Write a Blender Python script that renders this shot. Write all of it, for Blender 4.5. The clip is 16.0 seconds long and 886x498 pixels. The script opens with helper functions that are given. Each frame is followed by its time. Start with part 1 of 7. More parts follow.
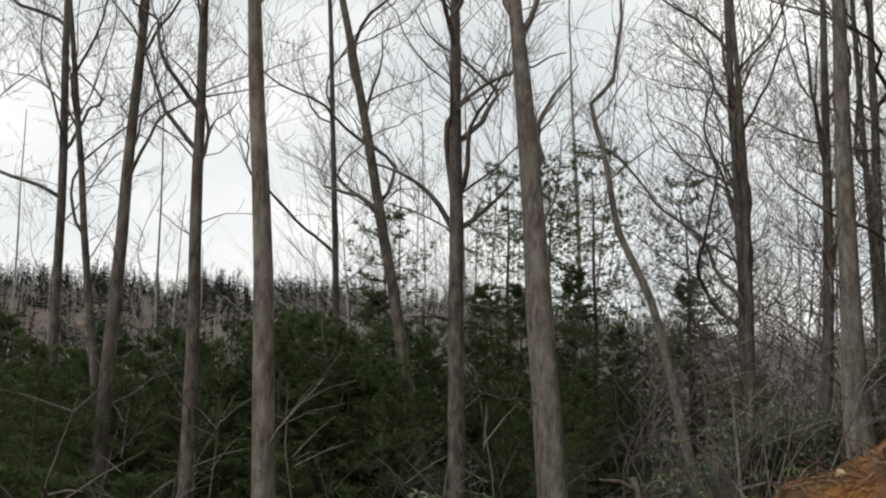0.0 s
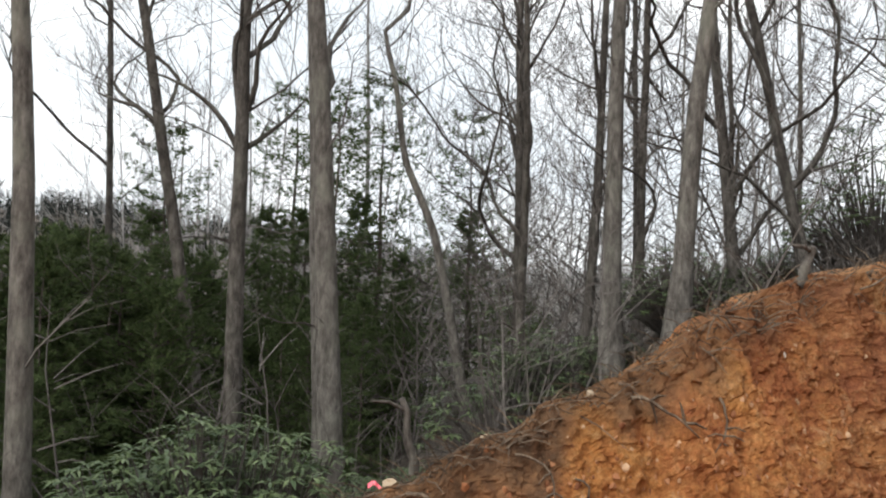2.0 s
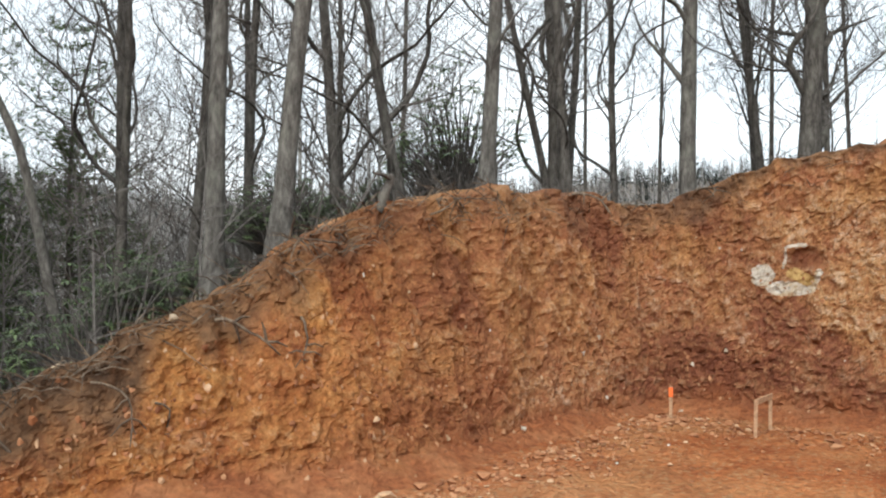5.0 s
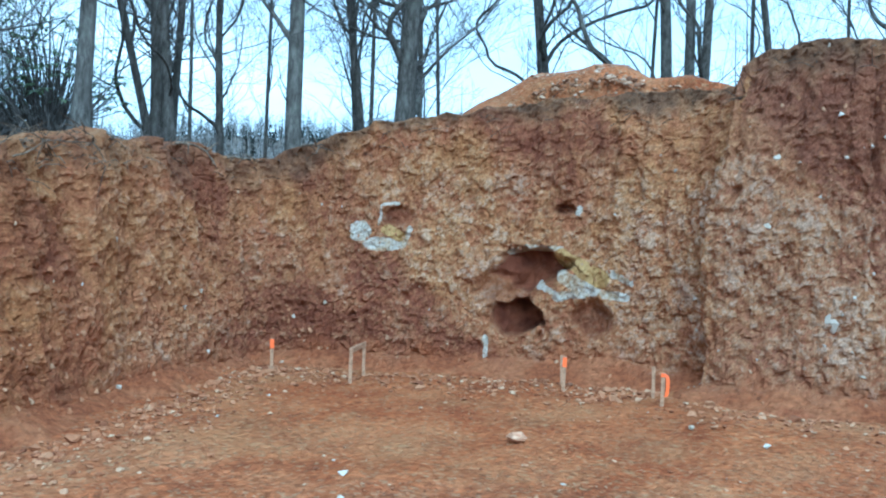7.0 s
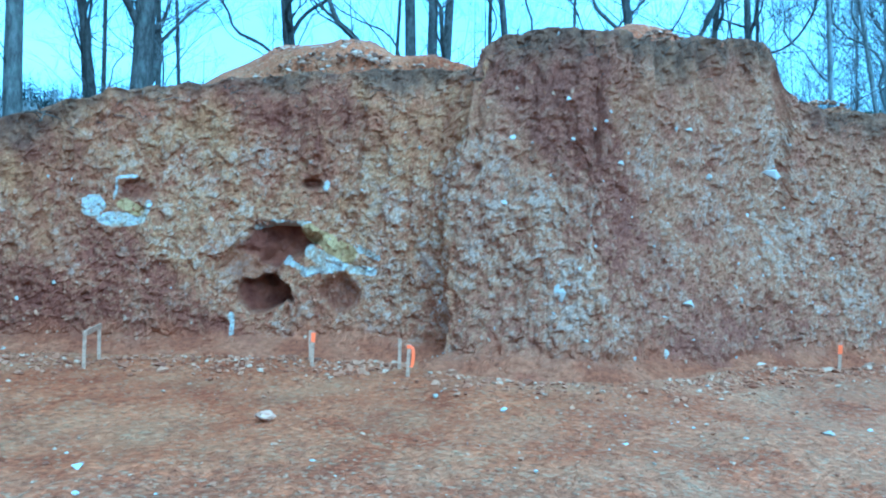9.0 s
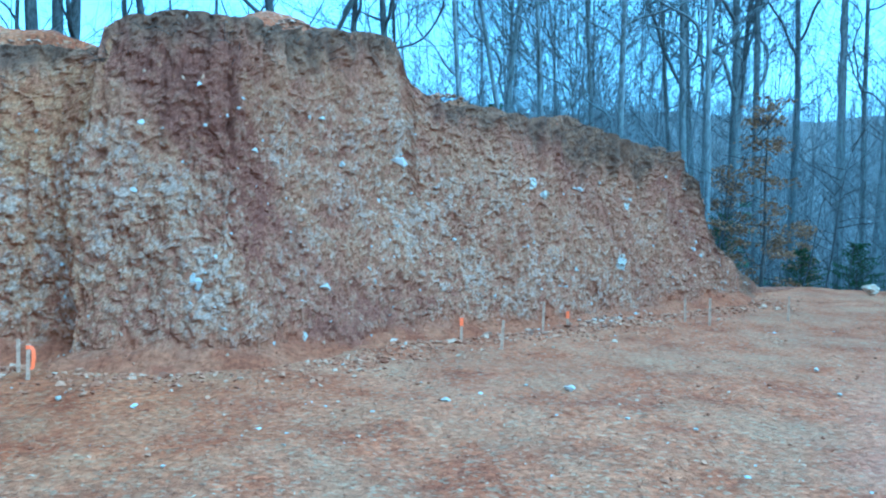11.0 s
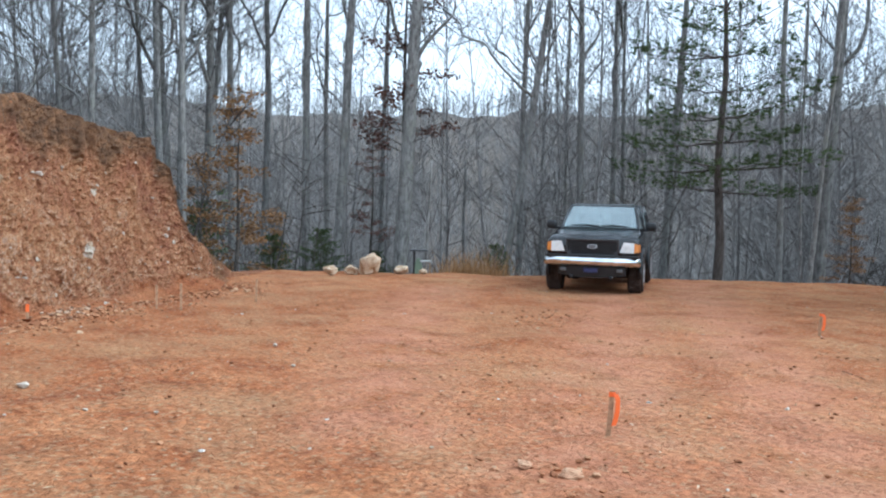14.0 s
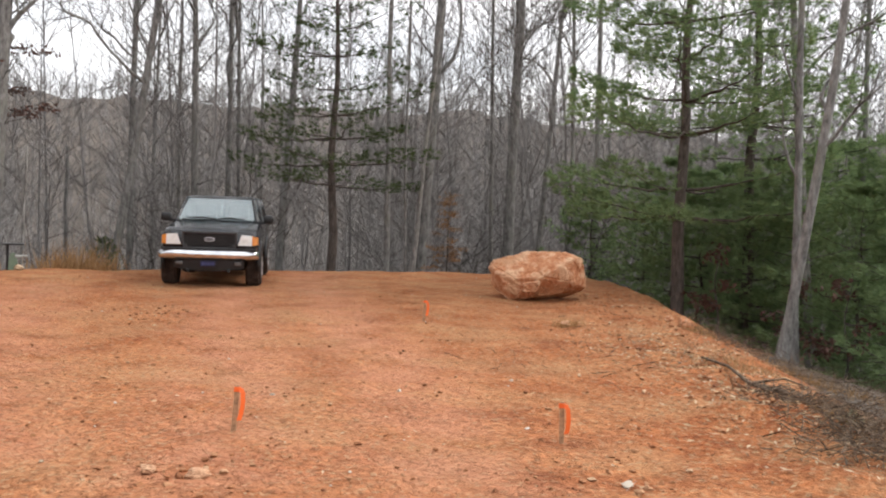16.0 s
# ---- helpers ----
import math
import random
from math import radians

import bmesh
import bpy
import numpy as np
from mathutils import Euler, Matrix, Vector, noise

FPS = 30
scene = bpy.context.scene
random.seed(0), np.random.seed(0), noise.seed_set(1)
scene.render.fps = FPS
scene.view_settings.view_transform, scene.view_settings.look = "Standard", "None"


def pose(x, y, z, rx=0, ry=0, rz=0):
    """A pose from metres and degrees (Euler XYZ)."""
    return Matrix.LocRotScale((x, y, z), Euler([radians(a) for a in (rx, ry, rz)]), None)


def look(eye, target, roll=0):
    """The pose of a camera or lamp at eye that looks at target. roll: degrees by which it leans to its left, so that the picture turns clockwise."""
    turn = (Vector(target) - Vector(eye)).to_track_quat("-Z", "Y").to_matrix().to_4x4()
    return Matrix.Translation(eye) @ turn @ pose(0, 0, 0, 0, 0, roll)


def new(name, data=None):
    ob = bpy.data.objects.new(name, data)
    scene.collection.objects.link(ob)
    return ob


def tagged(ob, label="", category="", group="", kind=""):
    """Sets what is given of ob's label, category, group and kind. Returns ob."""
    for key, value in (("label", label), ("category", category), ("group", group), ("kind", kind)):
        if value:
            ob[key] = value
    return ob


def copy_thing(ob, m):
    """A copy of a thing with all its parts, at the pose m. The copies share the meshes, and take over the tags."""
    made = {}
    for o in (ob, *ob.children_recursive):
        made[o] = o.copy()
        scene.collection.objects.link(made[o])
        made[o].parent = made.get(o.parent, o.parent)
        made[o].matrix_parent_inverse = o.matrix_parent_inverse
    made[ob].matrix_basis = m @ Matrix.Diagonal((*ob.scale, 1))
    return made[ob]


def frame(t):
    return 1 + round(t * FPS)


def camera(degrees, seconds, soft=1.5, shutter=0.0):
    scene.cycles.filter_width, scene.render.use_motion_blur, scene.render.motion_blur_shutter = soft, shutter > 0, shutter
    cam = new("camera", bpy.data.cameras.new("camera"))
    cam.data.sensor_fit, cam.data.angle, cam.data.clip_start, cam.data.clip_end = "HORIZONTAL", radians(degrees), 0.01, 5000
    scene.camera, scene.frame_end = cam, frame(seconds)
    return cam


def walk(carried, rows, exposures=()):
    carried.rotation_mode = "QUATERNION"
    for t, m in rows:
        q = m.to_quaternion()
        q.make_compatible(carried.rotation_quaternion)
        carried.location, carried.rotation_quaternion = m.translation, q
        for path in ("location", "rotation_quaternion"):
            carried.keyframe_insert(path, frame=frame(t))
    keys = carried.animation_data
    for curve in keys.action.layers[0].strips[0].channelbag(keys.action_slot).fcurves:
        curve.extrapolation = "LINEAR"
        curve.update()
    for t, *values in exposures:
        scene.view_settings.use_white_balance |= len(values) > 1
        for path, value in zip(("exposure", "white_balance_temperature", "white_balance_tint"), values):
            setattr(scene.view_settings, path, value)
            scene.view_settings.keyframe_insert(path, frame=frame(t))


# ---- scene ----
cam = camera(52.59, 16.0, soft=2.1)
walk(cam, [
    (0.0, pose(0.070, 0.322, 1.755, 100.13, -0.83, -0.00)),
    (0.5, pose(0.071, 0.331, 1.767, 98.98, -1.09, -2.57)),
    (1.0, pose(0.071, 0.334, 1.754, 98.25, -1.21, -5.15)),
    (1.5, pose(0.086, 0.331, 1.746, 96.85, -1.33, -9.30)),
    (2.0, pose(0.127, 0.333, 1.735, 95.76, -1.63, -13.67)),
    (2.5, pose(0.141, 0.307, 1.744, 94.88, -1.39, -17.55)),
    (3.0, pose(0.186, 0.291, 1.735, 94.24, -1.29, -21.17)),
    (5.5, pose(0.389, 0.085, 1.703, 90.84, -0.85, -43.25)),
    (6.0, pose(0.389, 0.077, 1.692, 90.43, -1.31, -50.44)),
    (6.5, pose(0.388, 0.099, 1.697, 89.73, -1.21, -56.78)),
    (7.0, pose(0.374, 0.114, 1.691, 89.12, -1.56, -62.04)),
    (7.5, pose(0.379, 0.135, 1.694, 88.50, -1.60, -66.37)),
    (8.0, pose(0.380, 0.153, 1.708, 87.92, -1.80, -70.33)),
    (10.5, pose(0.356, -0.038, 1.747, 87.67, -0.79, -93.19)),
    (11.0, pose(0.292, -0.105, 1.758, 87.28, -0.95, -99.79)),
    (11.5, pose(0.229, -0.129, 1.751, 87.54, -1.23, -105.33)),
    (12.0, pose(0.168, -0.150, 1.769, 87.22, -1.48, -110.00)),
    (12.5, pose(0.164, -0.207, 1.763, 86.76, -1.16, -116.40)),
    (13.0, pose(0.131, -0.218, 1.750, 87.07, -1.02, -122.08)),
    (13.5, pose(0.097, -0.230, 1.753, 87.02, -0.93, -126.20)),
    (14.0, pose(0.044, -0.240, 1.748, 87.15, -1.36, -131.83)),
    (14.5, pose(0.039, -0.225, 1.754, 86.74, -1.83, -138.49)),
    (15.0, pose(0.044, -0.186, 1.772, 86.91, -2.37, -145.76)),
    (15.5, pose(0.064, -0.152, 1.775, 87.16, -2.46, -150.86)),
    (16.0, pose(0.067, -0.146, 1.779, 87.34, -2.14, -156.11)),
], exposures=[
    (0.0, 0.22, 6700, 8), (2.0, 0.72, 6400, 8), (3.0, 1.0, 6400, 8), (5.5, 0.95, 6050, 4), (6.3, 0.95, 5500, 0), (7.0, 0.95, 4150, -13), (7.5, 0.95, 3650, -18),
    (8.0, 1.02, 3180, -21), (10.5, 1.2, 3040, -22), (11.2, 1.12, 3120, -21), (12.4, 1.08, 3200, -20), (13.0, 1.04, 3480, -17), (13.5, 1.05, 5200, 1), (14.0, 1.0, 5200, 2), (14.5, 1.02, 6500, 11), (16.0, 0.96, 6550, 12),
])

# ---- world and sun: a bright overcast afternoon ----
SUN_EL, SUN_AZ = 42.0, -128.0
world = bpy.data.worlds.new("world")
scene.world = world
world.use_nodes = True
wn, wl = world.node_tree.nodes, world.node_tree.links
wn.clear()
sky = wn.new("ShaderNodeTexSky")
sky.sky_type, sky.sun_disc = "NISHITA", False
sky.sun_elevation, sky.sun_rotation = radians(SUN_EL), radians(SUN_AZ)
sky.air_density, sky.dust_density = 1.0, 2.0
w_co = wn.new("ShaderNodeTexCoord")
w_map = wn.new("ShaderNodeMapping")
w_map.inputs["Scale"].default_value = (1.2, 1.2, 3.2)
w_noise = wn.new("ShaderNodeTexNoise")
w_noise.inputs["Scale"].default_value, w_noise.inputs["Detail"].default_value = 2.4, 5.0
w_ramp = wn.new("ShaderNodeValToRGB")
w_ramp.color_ramp.elements[0].position, w_ramp.color_ramp.elements[0].color = 0.36, (8.3, 8.7, 9.1, 1)
w_ramp.color_ramp.elements[1].position, w_ramp.color_ramp.elements[1].color = 0.58, (10.8, 10.9, 11.0, 1)
w_break = w_ramp.color_ramp.elements.new(0.7)
w_break.color = (17.0, 17.0, 17.0, 1)
w_mix = wn.new("ShaderNodeMixRGB")
w_mix.inputs["Fac"].default_value = 0.88
w_bg, w_out = wn.new("ShaderNodeBackground"), wn.new("ShaderNodeOutputWorld")
w_bg.inputs["Strength"].default_value = 0.086
wl.new(w_co.outputs["Generated"], w_map.inputs["Vector"])
wl.new(w_map.outputs["Vector"], w_noise.inputs["Vector"])
wl.new(w_noise.outputs["Fac"], w_ramp.inputs["Fac"])
wl.new(sky.outputs["Color"], w_mix.inputs["Color1"])
wl.new(w_ramp.outputs["Color"], w_mix.inputs["Color2"])
wl.new(w_mix.outputs["Color"], w_bg.inputs["Color"])
wl.new(w_bg.outputs["Background"], w_out.inputs["Surface"])
sun = new("sun", bpy.data.lights.new("sun", "SUN"))
sun.data.energy, sun.data.angle, sun.data.color = 1.5, radians(35), (1.0, 0.96, 0.9)
_a, _e = radians(SUN_AZ), radians(SUN_EL)
sun.matrix_world = look((60 * math.sin(_a) * math.cos(_e), 60 * math.cos(_a) * math.cos(_e), 60 * math.sin(_e)), (0, 0, 0))


# ---- materials ----
class Nodes:
    def __init__(self, name):
        self.m = bpy.data.materials.new(name)
        self.m.use_nodes = True
        self.t = self.m.node_tree
        self.p = self.t.nodes["Principled BSDF"]

    def link(self, a, b):
        self.t.links.new(a, b)

    def noise(self, scale, detail=4.0, rough=0.55, stretch=(1, 1, 1), coord="Object"):
        co, mp, n = (self.t.nodes.new("ShaderNode" + k) for k in ("TexCoord", "Mapping", "TexNoise"))
        mp.inputs["Scale"].default_value = stretch
        n.inputs["Scale"].default_value, n.inputs["Detail"].default_value, n.inputs["Roughness"].default_value = scale, detail, rough
        self.link(co.outputs[coord], mp.inputs["Vector"])
        self.link(mp.outputs["Vector"], n.inputs["Vector"])
        return n.outputs["Fac"]

    def voronoi(self, scale, stretch=(1, 1, 1), out="Color"):
        co, mp, n = (self.t.nodes.new("ShaderNode" + k) for k in ("TexCoord", "Mapping", "TexVoronoi"))
        mp.inputs["Scale"].default_value = stretch
        n.inputs["Scale"].default_value = scale
        self.link(co.outputs["Object"], mp.inputs["Vector"])
        self.link(mp.outputs["Vector"], n.inputs["Vector"])
        return n.outputs[out]

    def cells(self, scale, stretch, warp):
        """A random value for each ragged cell of broken clay."""
        co, nz, ad, mp, vo, se = (self.t.nodes.new("ShaderNode" + k) for k in ("TexCoord", "TexNoise", "MixRGB", "Mapping", "TexVoronoi", "SeparateColor"))
        nz.inputs["Scale"].default_value, nz.inputs["Detail"].default_value, nz.inputs["Roughness"].default_value = scale * 1.3, 5.0, 0.7
        ad.blend_type = "LINEAR_LIGHT"
        ad.inputs["Fac"].default_value = warp
        mp.inputs["Scale"].default_value = stretch
        vo.inputs["Scale"].default_value = scale
        self.link(co.outputs["Object"], nz.inputs["Vector"])
        self.link(co.outputs["Object"], ad.inputs["Color1"])
        self.link(nz.outputs["Color"], ad.inputs["Color2"])
        self.link(ad.outputs["Color"], mp.inputs["Vector"])
        self.link(mp.outputs["Vector"], vo.inputs["Vector"])
        self.link(vo.outputs["Color"], se.inputs["Color"])
        return se.outputs[0]

    def ramp(self, fac, stops):
        r = self.t.nodes.new("ShaderNodeValToRGB")
        els = r.color_ramp.elements
        while len(els) < len(stops):
            els.new(0.5)
        for e, (pos, col) in zip(els, stops):
            e.position = pos
            e.color = (*col, 1) if len(col) == 3 else col
        self.link(fac, r.inputs["Fac"])
        return r.outputs["Color"]

    def mask(self, fac, lo, hi):
        return self.ramp(fac, [(lo, (0, 0, 0)), (hi, (1, 1, 1))])

    def mix(self, fac, a, b, mode="MIX"):
        n = self.t.nodes.new("ShaderNodeMixRGB")
        n.blend_type = mode
        for v, s in ((fac, "Fac"), (a, "Color1"), (b, "Color2")):
            if isinstance(v, (int, float)):
                n.inputs[s].default_value = v
            elif isinstance(v, tuple):
                n.inputs[s].default_value = (*v, 1)
            else:
                self.link(v, n.inputs[s])
        return n.outputs["Color"]

    def math(self, op, a, b):
        n = self.t.nodes.new("ShaderNodeMath")
        n.operation = op
        for i, v in enumerate((a, b)):
            if isinstance(v, (int, float)):
                n.inputs[i].default_value = v
            else:
                self.link(v, n.inputs[i])
        return n.outputs[0]

    def attr(self, name):
        n = self.t.nodes.new("ShaderNodeAttribute")
        n.attribute_name = name
        return n.outputs["Fac"]

    def island(self):
        return self.t.nodes.new("ShaderNodeNewGeometry").outputs["Random Per Island"]

    def random(self):
        return self.t.nodes.new("ShaderNodeObjectInfo").outputs["Random"]

    def done(self, color, rough=0.9, bump=None, depth=0.02, strength=0.6, spec=0.25, metal=0.0):
        if isinstance(color, tuple):
            self.p.inputs["Base Color"].default_value = (*color, 1)
        else:
            self.link(color, self.p.inputs["Base Color"])
        if isinstance(rough, (int, float)):
            self.p.inputs["Roughness"].default_value = rough
        else:
            self.link(rough, self.p.inputs["Roughness"])
        self.p.inputs["Specular IOR Level"].default_value = spec
        self.p.inputs["Metallic"].default_value = metal
        if bump is not None:
            b = self.t.nodes.new("ShaderNodeBump")
            b.inputs["Distance"].default_value, b.inputs["Strength"].default_value = depth, strength
            self.link(bump, b.inputs["Height"])
            self.link(b.outputs["Normal"], self.p.inputs["Normal"])
        return self.m


def clay_colors(n):
    """Red-orange residual clay with ochre, brick-red and pale streaks."""
    a = n.ramp(n.noise(1.3, 5, 0.6), [(0.28, (0.22, 0.074, 0.034)), (0.45, (0.345, 0.126, 0.054)), (0.6, (0.43, 0.185, 0.085)), (0.75, (0.29, 0.092, 0.042))])
    b = n.ramp(n.noise(14, 4, 0.6), [(0.3, (0.55, 0.5, 0.46)), (0.5, (0.95, 0.95, 0.95)), (0.7, (1.35, 1.3, 1.2))])
    return n.mix(0.8, a, b, "MULTIPLY")


def make_cut():
    n = Nodes("cut_clay")
    # brown-red clay with brick-red and ochre parts
    col = n.ramp(n.noise(1.9, 6, 0.65), [(0.3, (0.22, 0.085, 0.043)), (0.45, (0.32, 0.13, 0.062)), (0.6, (0.40, 0.19, 0.092)), (0.75, (0.30, 0.105, 0.05))])
    ochre = n.math("MULTIPLY", n.mask(n.noise(1.7, 4, 0.6), 0.38, 0.58), n.attr("ochre"))
    col = n.mix(n.math("MULTIPLY", ochre, 0.85), col, (0.44, 0.245, 0.085))
    col = n.mix(n.math("MULTIPLY", n.attr("dull"), 0.3), col, (0.25, 0.135, 0.08))
    # iron-red bands
    band = n.math("MULTIPLY", n.mask(n.math("ADD", n.attr("band"), n.math("MULTIPLY", n.math("SUBTRACT", n.noise(4.0, 6, 0.7, (1, 1, 0.5)), 0.5), 0.9)), 0.35, 0.65), n.attr("red"))
    col = n.mix(n.math("MULTIPLY", band, 0.85), col, n.ramp(n.noise(3, 4), [(0.35, (0.14, 0.052, 0.032)), (0.65, (0.23, 0.092, 0.052))]))
    # broken chunks of maroon, rust, ochre, tan and cream clay
    big, small = n.math("ADD", n.math("MULTIPLY", n.attr("lump"), 0.55), n.math("MULTIPLY", n.attr("crumb"), 0.45)), n.cells(22.0, (1, 1, 1.2), 0.05)
    zone = n.math("SUBTRACT", n.math("MULTIPLY", n.math("SUBTRACT", n.attr("pale"), 0.5), 0.24), n.math("MULTIPLY", band, 0.14))
    chunk = n.math("ADD", n.math("MULTIPLY", big, 0.55), n.math("MULTIPLY", small, 0.45))
    value = n.math("ADD", n.math("ADD", chunk, zone), n.math("MULTIPLY", n.math("SUBTRACT", n.noise(1.5, 5, 0.6), 0.5), 0.8))
    tone = n.ramp(value, [(0.16, (0.20, 0.074, 0.045)), (0.34, (0.31, 0.128, 0.066)), (0.49, (0.40, 0.222, 0.108)), (0.65, (0.47, 0.32, 0.195)), (0.85, (0.60, 0.49, 0.375))])
    col = n.mix(n.math("ADD", 0.24, n.math("MULTIPLY", n.attr("pale"), 0.46)), col, tone)
    col = n.mix(n.math("MULTIPLY", n.attr("dull"), 0.14), col, (0.33, 0.205, 0.14))
    fine = n.mask(n.noise(9.0, 5, 0.68, (1.2, 1.2, 0.45)), 0.53, 0.66)
    col = n.mix(n.math("MULTIPLY", fine, 0.45), col, (0.15, 0.055, 0.032))
    col = n.mix(0.7, col, n.ramp(n.noise(30, 5, 0.7), [(0.34, (0.6, 0.57, 0.54)), (0.5, (1.0, 0.99, 0.98)), (0.64, (1.4, 1.38, 1.34))]), "MULTIPLY")
    col = n.mix(1.0, col, (1.12, 1.08, 1.06), "MULTIPLY")
    # the fresher orange clay of the low bank
    col = n.mix(n.math("MULTIPLY", n.attr("orange"), 0.65), col, n.mix(1.0, col, (1.0, 0.83, 0.5), "MULTIPLY"))
    col = n.mix(n.attr("foot"), col, clay_colors(n))
    # hollow and recesses: redder clay, with shade painted into its darker tone
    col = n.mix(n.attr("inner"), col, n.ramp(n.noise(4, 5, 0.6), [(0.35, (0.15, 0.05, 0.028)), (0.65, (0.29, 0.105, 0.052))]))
    stone = n.mask(n.math("ADD", n.attr("white"), n.math("MULTIPLY", n.math("SUBTRACT", n.noise(11, 7, 0.8), 0.5), 1.8)), 0.47, 0.64)
    col = n.mix(stone, col, n.ramp(n.noise(7, 5, 0.65), [(0.34, (0.40, 0.25, 0.14)), (0.45, (0.55, 0.44, 0.31)), (0.56, (0.66, 0.60, 0.52)), (0.68, (0.46, 0.36, 0.26))]))
    yellow = n.mask(n.math("ADD", n.attr("yellow"), n.math("MULTIPLY", n.math("SUBTRACT", n.noise(6, 5, 0.7), 0.5), 0.5)), 0.35, 0.6)
    col = n.mix(yellow, col, n.ramp(n.noise(7, 4), [(0.35, (0.42, 0.25, 0.09)), (0.6, (0.56, 0.37, 0.15))]))
    top = n.ramp(n.noise(5, 5, 0.65), [(0.3, (0.07, 0.046, 0.032)), (0.5, (0.17, 0.10, 0.058)), (0.7, (0.32, 0.17, 0.085))])
    col = n.mix(n.attr("topsoil"), col, top)
    h = n.math("ADD", n.noise(26, 6, 0.7), n.math("MULTIPLY", small, 0.6))
    return n.done(col, 0.95, h, 0.06, 0.9, 0.12)


def make_ground():
    n = Nodes("ground_soil")
    col = clay_colors(n)
    col = n.mix(0.8, col, n.ramp(n.noise(0.35, 5, 0.6), [(0.3, (0.98, 0.80, 0.70)), (0.5, (1.18, 1.17, 1.12)), (0.7, (1.32, 1.4, 1.4))]), "MULTIPLY")
    # ochre dust in drifts, and damp brick-red patches
    dust = n.mask(n.noise(0.55, 6, 0.62, (1, 1.6, 1)), 0.47, 0.66)
    col = n.mix(n.math("MULTIPLY", dust, 0.6), col, (0.47, 0.262, 0.13))
    damp = n.mask(n.noise(0.42, 6, 0.66, (1.6, 0.9, 1)), 0.53, 0.68)
    col = n.mix(n.math("MULTIPLY", damp, 0.32), col, (0.28, 0.105, 0.055))
    # grit, trodden straw and crumbs
    grit = n.mask(n.voronoi(30), 0.70, 0.86)
    col = n.mix(n.math("MULTIPLY", grit, 0.5), col, (0.48, 0.35, 0.21))
    straw = n.math("MULTIPLY", n.mask(n.noise(9, 6, 0.75), 0.55, 0.63), n.mask(n.noise(0.5, 4, 0.6), 0.4, 0.58))
    col = n.mix(n.math("MULTIPLY", straw, 0.5), col, (0.46, 0.34, 0.19))
    # fresher red clay near the foot of the cut
    fresh = n.mask(n.math("ADD", n.attr("fresh"), n.math("MULTIPLY", n.math("SUBTRACT", n.noise(0.8, 5, 0.6), 0.5), 0.9)), 0.3, 0.75)
    col = n.mix(n.math("MULTIPLY", fresh, 0.55), col, n.mix(1.0, col, (0.88, 0.72, 0.52), "MULTIPLY"))
    track = n.math("MULTIPLY", n.attr("track"), n.mask(n.noise(1.5, 5, 0.6), 0.3, 0.6))
    col = n.mix(n.math("MULTIPLY", track, 0.7), col, (0.58, 0.27, 0.16))
    crumbs = n.mask(n.noise(13, 5, 0.72), 0.53, 0.62)
    patchy = n.math("ADD", 0.35, n.math("MULTIPLY", n.mask(n.noise(0.9, 4), 0.38, 0.6), 0.65))
    col = n.mix(n.math("MULTIPLY", n.math("MULTIPLY", crumbs, patchy), 0.55), col, (0.15, 0.06, 0.032))
    # leaf litter, greyed and lightened to paint haze on the far slopes
    litter = n.ramp(n.noise(9, 6, 0.7), [(0.3, (0.05, 0.042, 0.036)), (0.48, (0.12, 0.10, 0.085)), (0.6, (0.18, 0.155, 0.132)), (0.75, (0.25, 0.218, 0.188))])
    litter = n.mix(0.6, litter, n.ramp(n.noise(0.12, 5), [(0.35, (0.75, 0.78, 0.78)), (0.65, (1.3, 1.28, 1.26))]), "MULTIPLY")
    edge = n.math("ADD", n.attr("litter"), n.math("MULTIPLY", n.math("SUBTRACT", n.noise(2.0, 5, 0.6), 0.5), 0.9))
    col = n.mix(n.mask(edge, 0.4, 0.62), col, litter)
    h = n.math("ADD", n.math("ADD", n.noise(6, 6, 0.68), n.math("MULTIPLY", n.noise(2.2, 4, 0.6), 1.4)), n.math("ADD", n.math("MULTIPLY", n.noise(30, 4, 0.65), 0.55), n.math("MULTIPLY", n.mask(n.noise(16, 4, 0.7), 0.5, 0.66), 0.4)))
    return n.done(col, 0.95, h, 0.06, 0.95, 0.1)


def make_bark(name, dark, mid, pale, lichen=0.3):
    n = Nodes(name)
    g = n.noise(12, 6, 0.7, (1, 1, 0.34))
    col = n.ramp(g, [(0.32, dark), (0.5, mid), (0.68, pale)])
    col = n.mix(n.math("MULTIPLY", n.mask(n.noise(2.2, 4, 0.6, (1, 1, 0.6)), 0.52, 0.66), lichen), col, (0.24, 0.24, 0.20))
    col = n.mix(0.5, col, n.ramp(n.random(), [(0.0, (0.7, 0.7, 0.7)), (1.0, (1.25, 1.2, 1.15))]), "MULTIPLY")
    return n.done(col, 0.95, n.math("ADD", g, n.math("MULTIPLY", n.noise(30, 3, 0.6, (1, 1, 0.4)), 0.5)), 0.03, 1.0, 0.15)


